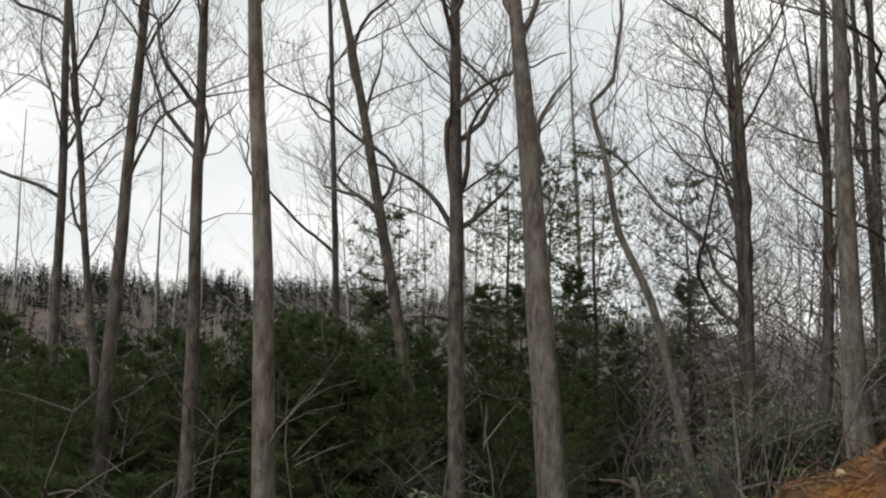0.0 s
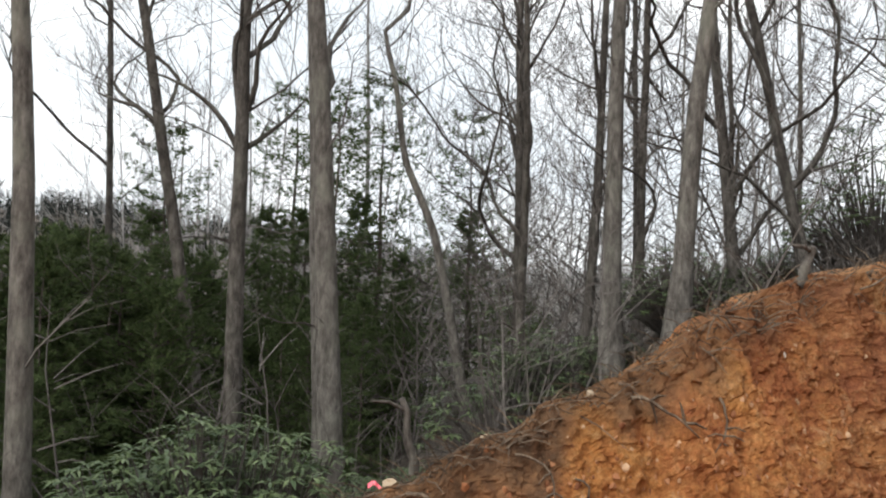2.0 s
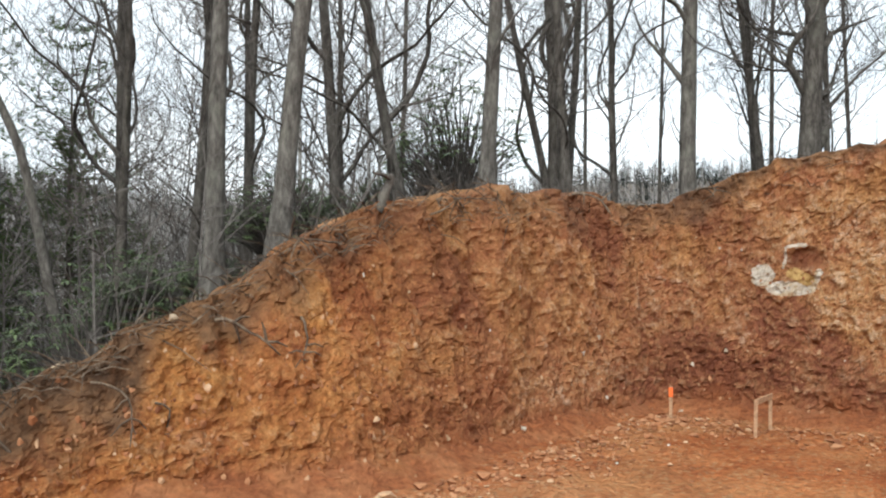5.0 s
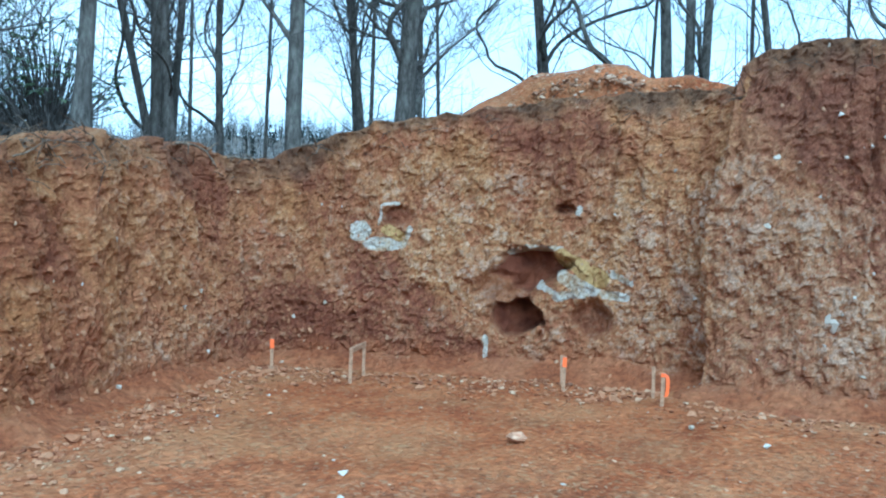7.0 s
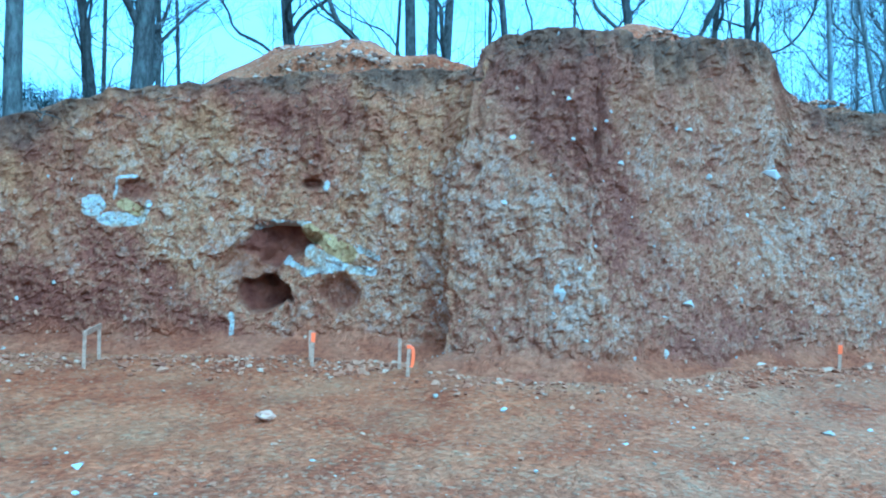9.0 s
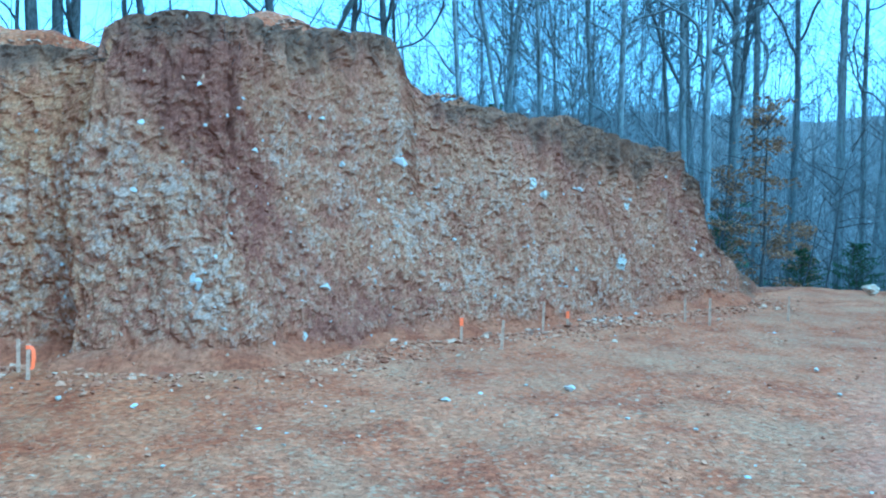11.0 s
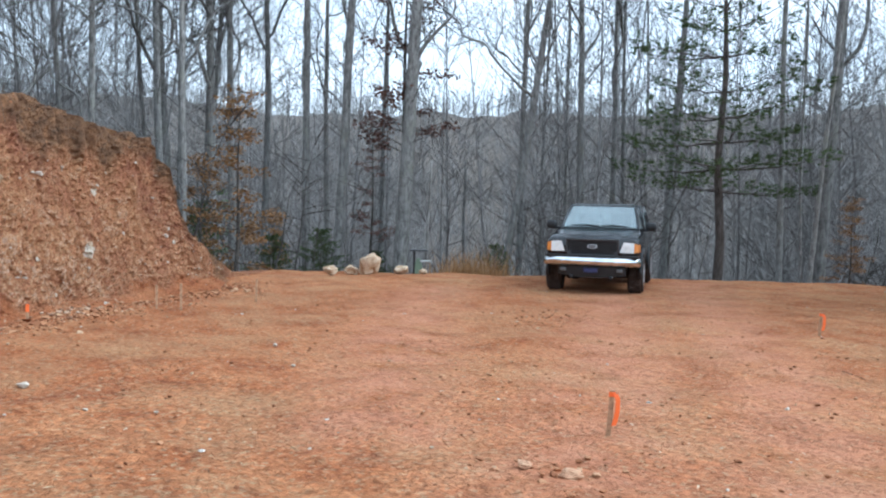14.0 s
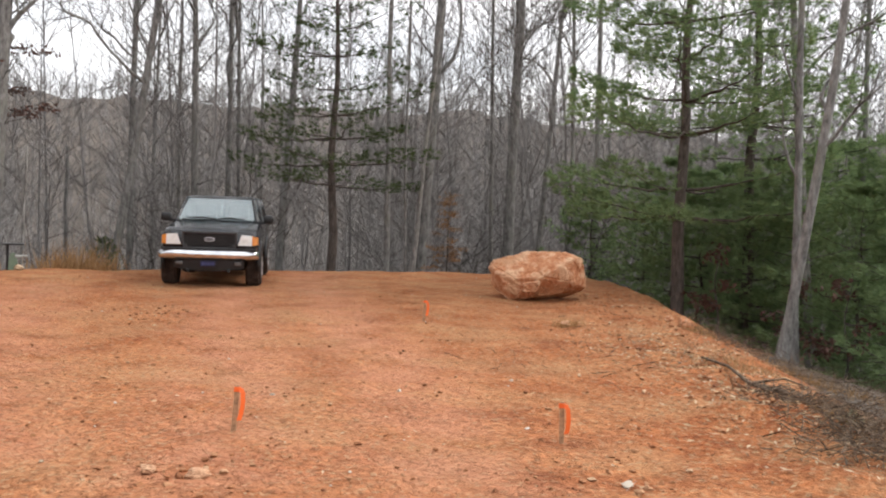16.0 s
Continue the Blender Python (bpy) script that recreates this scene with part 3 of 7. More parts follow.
def build_cut():
    step = 0.027
    s, line = resample(BANK[2:] + CUTS + EDGE[:1], step)
    rows = 170
    tx, ty = np.gradient(line[:, 0]), np.gradient(line[:, 1])
    for _ in range(3):
        tx, ty = (np.convolve(np.pad(a, 3, mode="edge"), np.ones(7) / 7, "valid") for a in (tx, ty))
    ln = np.hypot(tx, ty)
    nx, ny = -ty / ln, tx / ln  # outward, away from the pad
    v = np.linspace(0, 1, rows)
    S, V = np.meshgrid(s, v, indexing="ij")
    crest = np.maximum(line[:, 2], 0.02)
    crest = crest + (0.06 * vnoise(s * 1.1, 0, 0, 21) + 0.05 * vnoise(s * 3.5, 0, 0, 22)) * np.clip(crest, 0, 1)
    H = crest[:, None] * np.ones_like(V)
    face = np.clip((V - 0.10) / 0.72, 0, 1)
    foot, lip = np.clip(V / 0.10, 0, 1), np.clip((V - 0.82) / 0.18, 0, 1)
    talus = 0.16 * np.clip(H, 0, 1) * (1 + 0.5 * vnoise(S * 0.8, 0, 0, 31))
    left = 1 - smooth(S, 5.5, 8.0)
    z = -0.08 + foot * (talus + 0.08) + face * (H - talus) - lip * (0.12 + 0.5 * left)
    lean = 0.09 + 0.22 * left
    out = -0.55 * (1 - foot) * np.clip(H, 0.1, 1) + lean * face * H + lip * 1.5 + 0.2 * np.clip(face - 0.86, 0, 1)
    # scooped faces, bucket-tooth grooves and crumbled clods
    env = np.clip(H / 1.2, 0.15, 1) * (0.35 + 0.65 * foot) * (1 - 0.75 * lip)
    X0, Y0 = line[:, 0][:, None] + nx[:, None] * out, line[:, 1][:, None] + ny[:, None] * out
    warp = 0.35 * vnoise(S * 0.7, z * 0.7, 0, 40)
    groove = vnoise((S + warp * 0.3) * 4.2, z * 0.35, 0, 41) * 0.085 + vnoise((S + warp * 0.2) * 9.0, z * 0.7, 0, 42) * 0.055
    broad = 0.13 * fbm(S * 0.5, z * 0.5, 0, 2, 43)
    clod = 0.045 * fbm(X0 * 6, Y0 * 6, z * 3.2, 3, 44)
    pit = vnoise(X0 * 8, Y0 * 8, z * 5, 45)
    clod = clod + 0.045 * np.maximum(pit, 0) ** 2 + 0.06 * np.abs(vnoise(X0 * 13, Y0 * 13, z * 9, 46))
    # broken lumps, each with its own facet, in two sizes
    wx, wy, wz = (0.05 * vnoise(X0 * 9, Y0 * 9, z * 9, 47 + q) for q in range(3))
    big, turn_b, _, _, bz = fragments(X0 + wx, Y0 + wy, (z + wz) * 0.9, 0.13, 200)
    little, turn_l, lx, ly, lz = fragments(X0 + wx, Y0 + wy, (z + wz) * 1.2, 0.07, 210)
    rough = np.interp(S, (0, 5, 8, 10), (0.75, 0.75, 0.85, 1.0))
    lumps = 0.03 * (big - 0.5) + 0.010 * bz * turn_b + 0.034 * (little - 0.5) + 0.012 * lz * (turn_l - 0.2) + 0.014 * (lx + ly) * (turn_l - 0.5)
    teeth = 1 + 1.1 * (1 - smooth(z, 0.3, 1.3)) * smooth(S, 15.5, 17.0)
    push = (broad + groove * face * teeth + 0.7 * clod - lumps * rough) * env
    back = ((S > 9) & (S < 16.5)) * 1.0
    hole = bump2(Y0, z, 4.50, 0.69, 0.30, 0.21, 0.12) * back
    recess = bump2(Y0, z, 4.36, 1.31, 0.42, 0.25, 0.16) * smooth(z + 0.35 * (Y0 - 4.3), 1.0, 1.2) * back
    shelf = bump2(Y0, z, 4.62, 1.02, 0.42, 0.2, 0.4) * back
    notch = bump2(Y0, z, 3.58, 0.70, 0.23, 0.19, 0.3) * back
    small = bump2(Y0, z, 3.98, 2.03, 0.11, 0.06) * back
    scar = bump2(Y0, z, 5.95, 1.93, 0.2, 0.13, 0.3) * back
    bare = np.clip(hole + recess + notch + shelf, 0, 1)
    push = push + lumps * rough * env * 0.75 * bare + 0.36 * hole * (1.25 - 0.8 * smooth(Y0, 4.4, 4.8)) + 0.30 * recess * (1.1 - 0.9 * smooth(Y0, 4.35, 4.8)) + 0.10 * shelf + 0.17 * notch + 0.15 * small + 0.08 * scar
    x, y = X0 + nx[:, None] * push, Y0 + ny[:, None] * push
    z = z + (0.035 * fbm(X0 * 4, Y0 * 4, z * 4, 3, 50) + 0.05 * vnoise(X0 * 1.5, Y0 * 1.5, 0, 51) * lip) * env
    faces = []
    n_s = len(s)
    j = np.arange(rows - 1)
    for i in range(n_s - 1):
        a, b = i * rows + j, (i + 1) * rows + j
        faces += np.stack([a, a + 1, b + 1, b], 1).tolist()
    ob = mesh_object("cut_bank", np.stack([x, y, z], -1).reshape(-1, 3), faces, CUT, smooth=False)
    depth = H - z
    ragged = 0.16 * vnoise(S * 2.0, 0, 0, 60) + 0.10 * vnoise(S * 7, z * 3, 0, 61) + 0.12 * vnoise(S * 0.5, 0, 0, 62)
    blots = np.zeros(S.shape)
    for bx, by, bz, br in WALL_STONES:
        q = np.sqrt((x - bx) ** 2 + (y - by) ** 2 + ((z - bz) * 1.3) ** 2) / (br * 0.72) + 0.45 * vnoise(x * 9, y * 9, z * 9, 78)
        blots = np.maximum(blots, 1 - smooth(q, 0.55, 0.95))
    # slanting bands of dark iron-red clay, and the red layer below the topsoil
    slant = 0.62 * fbm((S * 0.8 + z * 0.75) * 0.75, (z - S * 0.3) * 0.3, 0, 3, 65)
    band = np.clip(0.2 + slant + 0.3 * np.exp(-((S - 18.35 + 0.55 * (z - 2.0)) / 0.42) ** 2) * smooth(z, 0.9, 1.4) + 0.2 * (1 - smooth(depth, 0.45, 0.95)) + 0.12 * (1 - smooth(z, 0.3, 0.8)) * (S < 16.3), 0, 1)

    def stroke(y0, z0, y1, z1, width):
        u = np.clip(((Y0 - y0) * (y1 - y0) + (z - z0) * (z1 - z0)) / ((y1 - y0) ** 2 + (z1 - z0) ** 2), 0, 1)
        q = np.hypot(Y0 - y0 - u * (y1 - y0), z - z0 - u * (z1 - z0)) / width + 0.3 * vnoise(Y0 * 7, z * 7, 0, 79)
        return 1 - smooth(q, 0.6, 1.2)

    masks = {
        "dull": smooth(S, 16.3, 16.6),
        "orange": 1 - smooth(S + 0.8 * vnoise(S, z * 1.5, 0, 67), 4.0, 8.5),
        "lump": big,
        "crumb": little,
        "band": band,
        "foot": 1 - smooth(V + 0.04 * vnoise(S * 3, z * 3, 0, 66), 0.07, 0.15),
        # where the redder clay and its painted shade go
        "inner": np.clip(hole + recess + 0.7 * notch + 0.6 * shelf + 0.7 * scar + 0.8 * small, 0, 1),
        "topsoil": (1 - smooth(depth / np.interp(S, (0, 6, 8, 16.3, 16.7), (1.7, 1.5, 1.0, 1.0, 1.7)) + ragged, 0.1, 0.38)) * np.interp(S, (2.0, 4.2, 5.5, 7, 10, 11, 16), (1.0, 0.9, 0.6, 0.4, 0.45, 0.8, 0.9)) * (1 - 0.45 * smooth(lip, 0.4, 0.9) * (S > 11)) * smooth(H, 0.2, 0.5),
        "red": np.interp(S, (0, 5, 7, 10, 30), (0.15, 0.35, 0.8, 1.0, 1.0)),
        "ochre": np.interp(S, (0, 6, 9, 11, 13, 18, 30), (0.9, 0.75, 0.5, 0.75, 0.85, 0.6, 0.4)) * (0.4 + 0.6 * smooth(z, 0.3, 1.2)),
        "pale": np.clip(np.interp(S, (0, 3, 9, 11.5, 16.3, 16.5, 19, 30), (0.0, 0.05, 0.45, 0.58, 0.58, 0.52, 0.55, 0.5)) + 0.28 * fbm(S * 0.55, z * 0.6, 0, 3, 64) - 0.35 * band, 0, 1) * smooth(V, 0.05, 0.13) * (1 - smooth(lip, 0.0, 0.3)) * (0.45 + 0.55 * smooth(depth, 0.5, 1.2)),
        "white": np.maximum(blots * 0.9, np.maximum.reduce([stroke(3.95, 1.2, 3.6, 1.08, 0.10), stroke(4.02, 0.98, 3.7, 1.02, 0.07), stroke(4.25, 1.1, 3.98, 0.98, 0.045), stroke(3.41, 1.29, 3.14, 1.17, 0.05), stroke(3.46, 1.03, 3.2, 1.0, 0.05),
            stroke(4.62, 1.5, 4.42, 1.57, 0.035), stroke(4.42, 1.57, 4.0, 1.56, 0.04), stroke(4.85, 0.44, 4.83, 0.2, 0.03), stroke(3.82, 2.0, 3.8, 2.06, 0.04), bump2(Y0, z, 6.37, 1.72, 0.12, 0.14), bump2(Y0, z, 6.1, 1.55, 0.22, 0.09),
            stroke(6.15, 1.8, 6.14, 2.05, 0.02), stroke(6.12, 2.06, 5.94, 2.08, 0.024), stroke(5.86, 1.55, 5.8, 1.75, 0.05)]) * back),
        "yellow": np.maximum(stroke(3.98, 1.46, 3.5, 1.2, 0.11), stroke(6.05, 1.75, 5.9, 1.66, 0.08)) * back,
    }
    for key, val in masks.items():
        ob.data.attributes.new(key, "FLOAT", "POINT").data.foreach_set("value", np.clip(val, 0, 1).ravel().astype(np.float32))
    tagged(ob, "freshly dug vertical cut bank of orange clay, streaked and crumbling, with a hollow", "cut bank", kind="structure")
    return s, np.stack([x, y, z], -1), np.stack([nx, ny], 1), H


CUT_S, CUT_P, CUT_N, CUT_H = build_cut()


# ---- trees ----
def branch(tb, twigs, rng, p, d, length, r, level, lift=0.25):
    """A limb with its side shoots; thin shoots go to the crown."""
    n = max(5, int(length / 0.28)) if level < 2 else 4 if level == 2 else 2 if level == 3 else 1
    pts, q, dd = [p.copy()], p.copy(), d.normalized()
    curl = Vector((rng.gauss(0, 1), rng.gauss(0, 1), rng.gauss(0.1, 0.5))) * 0.14
    for k in range(n):
        if level < 3 and rng.random() < 0.4:
            curl = Vector((rng.gauss(0, 1), rng.gauss(0, 1), rng.gauss(0.12, 0.7))) * 0.26
        dd = (dd + Vector((rng.uniform(-1, 1), rng.uniform(-1, 1), rng.uniform(-0.6, 1) * 0.8)) * (0.2 if level < 2 else 0.4) + curl + Vector((0, 0, lift * 0.22))).normalized()
        if level < 2 and dd.z < 0.25:
            dd.z = 0.25 + 0.15 * rng.random()
            dd.normalize()
        q = q + dd * (length / n)
        pts.append(q.copy())
    radii = [max(r * (1 - 0.85 * i / n), 0.0036) for i in range(n + 1)]
    if level >= 4:
        e = pts[-1] - pts[0]
        twigs.blade(pts[0], e.normalized(), e.length, 0.009, e.cross(Vector((rng.uniform(-1, 1), rng.uniform(-1, 1), rng.uniform(-1, 1)))).normalized())
        return
    (tb if r > 0.022 else twigs).tube(pts, radii, 6 if r > 0.06 else 4 if r > 0.03 else 3)
    if length < 0.4:
        return
    shoots = int(length * (2.2, 2.1, 2.5, 3.0)[min(level, 3)]) + 1
    for _ in range(shoots):
        u = rng.uniform(0.2, 1.0)
        k = min(int(u * n), n - 1)
        w = pts[k].lerp(pts[k + 1], u * n - k)
        side = Vector((rng.uniform(-1, 1), rng.uniform(-1, 1), rng.uniform(-0.3, 0.9))).normalized()
        ax = (pts[k + 1] - pts[k]).normalized()
        branch(tb, twigs, rng, w, ax * 0.75 + side * 0.85, length * rng.uniform(0.3, 0.55) * (1.15 - 0.5 * u), radii[k] * rng.uniform(0.35, 0.55), level + 1, lift)


def tree_meshes(rng, rad, height, tilt, right, limbs, bends, first, count, depth=1.0, forks=0, steep=0.0):
    tb, twigs = Tubes(), Tubes()
    n = max(int(height / (0.35 if len(bends) > 4 else 0.9)), 8)
    bx = [b[0] for b in bends] or [0]
    bo = [b[1] for b in bends] or [0]
    pts, radii, wobs, sway = [], [], [Vector((0, 0, 0))], Vector((0, 0, 0))
    for i in range(n):
        sway = sway * 0.75 + Vector((rng.uniform(-1, 1), rng.uniform(-1, 1), 0)) * 0.028 * min(1.0, 14 / n)
        wobs.append(wobs[-1] + sway)
    low, high = (min(max(int((q + depth) / (height + depth) * n), 0), n) for q in (1.5, 6.5))
    for i in range(n + 1):
        h = -depth + (height + depth) * i / n
        # the sway leaves the foot and the first limbs on the trunk's line
        wob = wobs[i] - wobs[low].lerp(wobs[high], (i - low) / max(high - low, 1)) if i <= high else wobs[i] - wobs[high]
        side = float(np.interp(h, bx, bo))
        pts.append(Vector((tilt[0] * h, tilt[1] * h, h)) + wob + right * side)
        flare = 1 + 0.5 * max(0, 1 - max(h, 0) / 0.5)
        radii.append(rad * flare * max(1.06 - 0.85 * (max(h, 0) / height) ** 1.15, 0.06))
    tb.tube(pts, radii, 10)

    def on_trunk(h):
        k = min(max((h + depth) / (height + depth) * n, 0), n - 1e-3)
        return pts[int(k)].lerp(pts[int(k) + 1], k % 1), radii[int(k)]

    for h, side, rise in limbs:
        p, r = on_trunk(h)
        d = right * side + Vector((0, 0, rise)) + right.cross(Vector((0, 0, 1))) * rng.uniform(-0.3, 0.3)
        branch(tb, twigs, rng, p, d, max(d.length * 1.5, 1.6), r * 0.46, 1, 0.5)
    for _ in range(forks * 2):
        h = depth + 0.6 + (first + 1.5 - depth) * rng.random()
        p, r = on_trunk(h)
        a = rng.uniform(0, 2 * math.pi)
        branch(tb, twigs, rng, p, Vector((math.cos(a), math.sin(a), rng.uniform(0.2, 1.0))), rng.uniform(0.7, 1.9), min(r * 0.15, 0.02), 2, 0.2)
    for i in range(forks):
        h = first + (height - first) * (0.02 + 0.55 * (i + rng.random()) / forks)
        p, r = on_trunk(h)
        a = rng.uniform(0, 2 * math.pi)
        d = Vector((math.cos(a), math.sin(a), rng.uniform(0.6, 1.6) + steep))
        branch(tb, twigs, rng, p, d, rng.uniform(0.4, 0.62) * (height - h), r * rng.uniform(0.42, 0.6), 1, 0.26)
    for i in range(count):
        h = first + (height - first) * (i + rng.random()) / count
        p, r = on_trunk(h)
        a = rng.uniform(0, 2 * math.pi)
        d = Vector((math.cos(a), math.sin(a), rng.uniform(0.35, 1.3)))
        branch(tb, twigs, rng, p, d, rng.uniform(0.18, 0.32) * (height - h) + 0.9, r * rng.uniform(0.18, 0.31), 1)
    return tb, twigs


TREE_LABEL = {"oak": "bare grey-brown hardwood tree with forking limbs, in winter", "plain": "tall straight pale-barked tree with few low limbs, leafless",
              "vase": "young leafless tree with a spreading fan of thin limbs"}


def bare_tree(x, y, tx, ty, rad, kind, seed, limbs=(), bends=(), height=0, first=0):
    """x, y at 1.75 m; tx, ty the trunk's lean per metre; limbs as height over the eye, sideways, rise."""
    rng = random.Random(seed)
    g = ground_z(x, y)
    base = Vector((x + tx * (g - 1.75), y + ty * (g - 1.75), g))
    u = Vector((x, y, 0)).normalized()
    right = Vector((u.y, -u.x, 0))
    reach = math.hypot(x, y) * 0.47 + 3.0 - min(g, 1)
    height = height or max(min(reach * rng.uniform(1.25, 1.5), 24), 9)
    eye = 1.75 - g
    count, forks = {"oak": (7, 4), "plain": (5, 2), "vase": (12, 5)}[kind]
    first = first or {"oak": eye + reach * 0.14, "plain": eye + reach * 0.5, "vase": eye + 0.4}[kind]
    tb, twigs = tree_meshes(rng, rad, height, (tx, ty), right, [(h + eye, s, r) for h, s, r in limbs], [(h + eye, o) for h, o in bends], first, count, forks=forks, steep=1.4 if kind == "vase" else 0.0)
    tree = thing("tree", Matrix.Translation(base), TREE_LABEL[kind], "tree", "bare trees round the clearing")
    # beyond y = -4 the bark is paler: haze painted into its colour
    mesh_object("trunk", tb.v, tb.f, BARK_PALE_HAZED if y < -4 else BARK_GREY if kind == "plain" else BARK, tree, smooth=True)
    mesh_object("crown", twigs.v, twigs.f, TWIG, tree)
    return tree


bare_tree(-5.83, 15.72, -0.122, -0.044, 0.078, "oak", 1, limbs=((4.8, -0.8, 1.7), (5.1, 0.2, 1.5),))
bare_tree(-6.86, 16.39, -0.039, -0.017, 0.099, "oak", 2, limbs=((4.5, -0.9, 2.3), (4.7, -0.2, 2.3),))
bare_tree(-4.84, 13.54, 0.018, 0.006, 0.116, "oak", 3, limbs=((2.8, 0.2, 1.9),), first=6.5)
bare_tree(-3.59, 13.42, -0.023, -0.006, 0.116, "oak", 4, limbs=((3.5, 0.5, 1.3), (5.7, -0.2, 0.5),), first=6.5)
bare_tree(-1.93, 10.32, -0.062, -0.011, 0.135, "plain", 5)
bare_tree(-2.09, 19.10, -0.062, -0.007, 0.083, "oak", 6, limbs=((6.1, -1.2, 0.8),))
bare_tree(-0.45, 15.79, -0.184, -0.003, 0.127, "oak", 7, limbs=((5.2, -0.5, 1.3), (5.1, 0.3, 1.2), (3.4, -1.8, 1.3),))
bare_tree(0.28, 14.32, -0.013, 0.000, 0.155, "oak", 8, limbs=((2.8, 0.7, 0.5), (3.3, 0.7, 1.6), (2.7, -0.6, 1.4), (3.8, -0.5, 2.2),))
bare_tree(1.32, 11.15, -0.063, 0.008, 0.158, "plain", 9, limbs=((2.9, 0.3, 1.4), (4.7, 0.4, 0.7),))
bare_tree(1.24, 11.56, -0.054, 0.006, 0.085, "plain", 10)
bare_tree(5.21, 15.50, -0.015, 0.005, 0.095, "vase", 11, limbs=((2.9, -0.3, 2.4), (3.1, 0.7, 2.0),))
bare_tree(5.25, 11.73, 0.018, -0.008, 0.134, "plain", 12)
bare_tree(6.18, 14.82, 0.044, -0.019, 0.089, "oak", 13, limbs=((4.0, -0.1, 1.5),))
bare_tree(7.32, 15.18, 0.021, -0.010, 0.088, "oak", 14)
bare_tree(5.77, 10.92, 0.094, -0.050, 0.136, "plain", 15)
bare_tree(8.46, 11.58, -0.158, 0.110, 0.088, "oak", 16, limbs=((4.2, 0.5, 1.0),))
bare_tree(9.31, 10.87, 0.027, -0.023, 0.124, "plain", 17, limbs=((2.8, -0.3, 0.9),))
bare_tree(12.21, 11.83, -0.047, 0.047, 0.096, "oak", 18)
bare_tree(8.21, 17.13, -0.006, 0.003, 0.072, "oak", 19, limbs=((3.5, 0.3, 1.9), (3.1, 0.4, 2.2),))
bare_tree(8.06, 13.06, -0.066, 0.040, 0.095, "oak", 20, limbs=((1.9, 0.3, 1.9),))
bare_tree(4.92, 14.70, 0.013, -0.005, 0.078, "vase", 21)
bare_tree(12.75, 12.71, -0.029, 0.028, 0.125, "oak", 22, limbs=((3.8, 0.7, 1.1),))
bare_tree(12.84, 12.63, -0.156, 0.147, 0.074, "oak", 23, limbs=((3.6, -0.3, 0.9),))
bare_tree(13.53, 13.34, 0.032, -0.033, 0.078, "oak", 24, limbs=((3.4, 0.6, 1.3),))
bare_tree(15.12, 11.50, 0.008, -0.011, 0.168, "plain", 25, limbs=((3.7, -1.0, 1.2), (4.9, -0.2, 0.8),))
bare_tree(15.49, 9.17, 0.017, -0.030, 0.193, "oak", 26, limbs=((3.1, -0.8, 1.9), (4.0, 0.9, 0.8), (4.6, 0.4, 0.8),))
bare_tree(18.57, 11.80, -0.060, 0.090, 0.097, "oak", 27, limbs=((3.5, -0.7, 1.6),))
bare_tree(14.96, 13.27, -0.009, 0.010, 0.063, "oak", 28, limbs=((3.5, -0.4, 0.9), (2.6, 0.9, 1.5),))
bare_tree(19.19, 10.75, -0.011, 0.020, 0.069, "oak", 29)
bare_tree(22.49, 8.40, -0.043, 0.108, 0.121, "oak", 30)
bare_tree(6.29, 18.98, -0.003, 0.001, 0.076, "oak", 31, limbs=((2.8, 0.4, 1.6),))
bare_tree(21.34, 5.33, -0.009, 0.034, 0.153, "oak", 32)
bare_tree(22.42, 5.15, -0.001, 0.004, 0.145, "plain", 33)
bare_tree(23.45, 5.12, 0.006, -0.026, 0.136, "oak", 34)
bare_tree(22.38, 8.68, -0.029, 0.071, 0.106, "oak", 35)
bare_tree(24.81, 3.12, -0.018, 0.116, 0.110, "oak", 36)
bare_tree(24.01, -0.29, -0.002, 0.136, 0.136, "oak", 37)
bare_tree(25.94, -1.73, -0.002, -0.033, 0.098, "oak", 38)
bare_tree(15.75, 13.89, -0.018, 0.020, 0.073, "oak", 39, limbs=((3.3, -0.6, 0.8),))
bare_tree(19.29, 12.53, -0.030, 0.045, 0.094, "oak", 40, limbs=((3.4, -0.7, 1.2),))
bare_tree(23.84, -2.78, 0.006, 0.054, 0.106, "oak", 41, limbs=((4.8, -0.9, 0.4),))
bare_tree(25.10, 0.81, -0.028, -0.466, 0.071, "oak", 42)
bare_tree(25.50, -5.06, 0.012, 0.063, 0.082, "oak", 43)
bare_tree(26.16, -6.71, 0.041, 0.184, 0.077, "oak", 44)
bare_tree(25.92, -7.57, 0.016, 0.058, 0.094, "vase", 45)
bare_tree(27.26, -6.42, -0.024, -0.097, 0.088, "oak", 46)
bare_tree(27.11, -10.29, -0.004, -0.010, 0.110, "vase", 47)
bare_tree(27.24, -12.57, 0.019, 0.042, 0.132, "oak", 48)
bare_tree(24.26, -11.86, 0.006, 0.013, 0.094, "oak", 49)
bare_tree(28.33, -14.88, 0.005, 0.009, 0.171, "oak", 50)
bare_tree(28.89, -15.96, 0.006, 0.011, 0.146, "oak", 51)
bare_tree(29.16, -17.48, 0.004, 0.007, 0.129, "oak", 52)
bare_tree(25.86, -17.10, 0.006, 0.009, 0.137, "plain", 53, limbs=((3.5, -0.9, 1.0),))
bare_tree(24.38, -17.49, -0.027, -0.037, 0.161, "oak", 54)
bare_tree(25.93, -20.42, -0.008, -0.011, 0.094, "oak", 55)
bare_tree(22.32, -18.52, -0.027, -0.032, 0.228, "oak", 56, limbs=((4.1, 0.7, 2.0),))
bare_tree(27.94, -19.37, -0.000, -0.000, 0.107, "oak", 57)
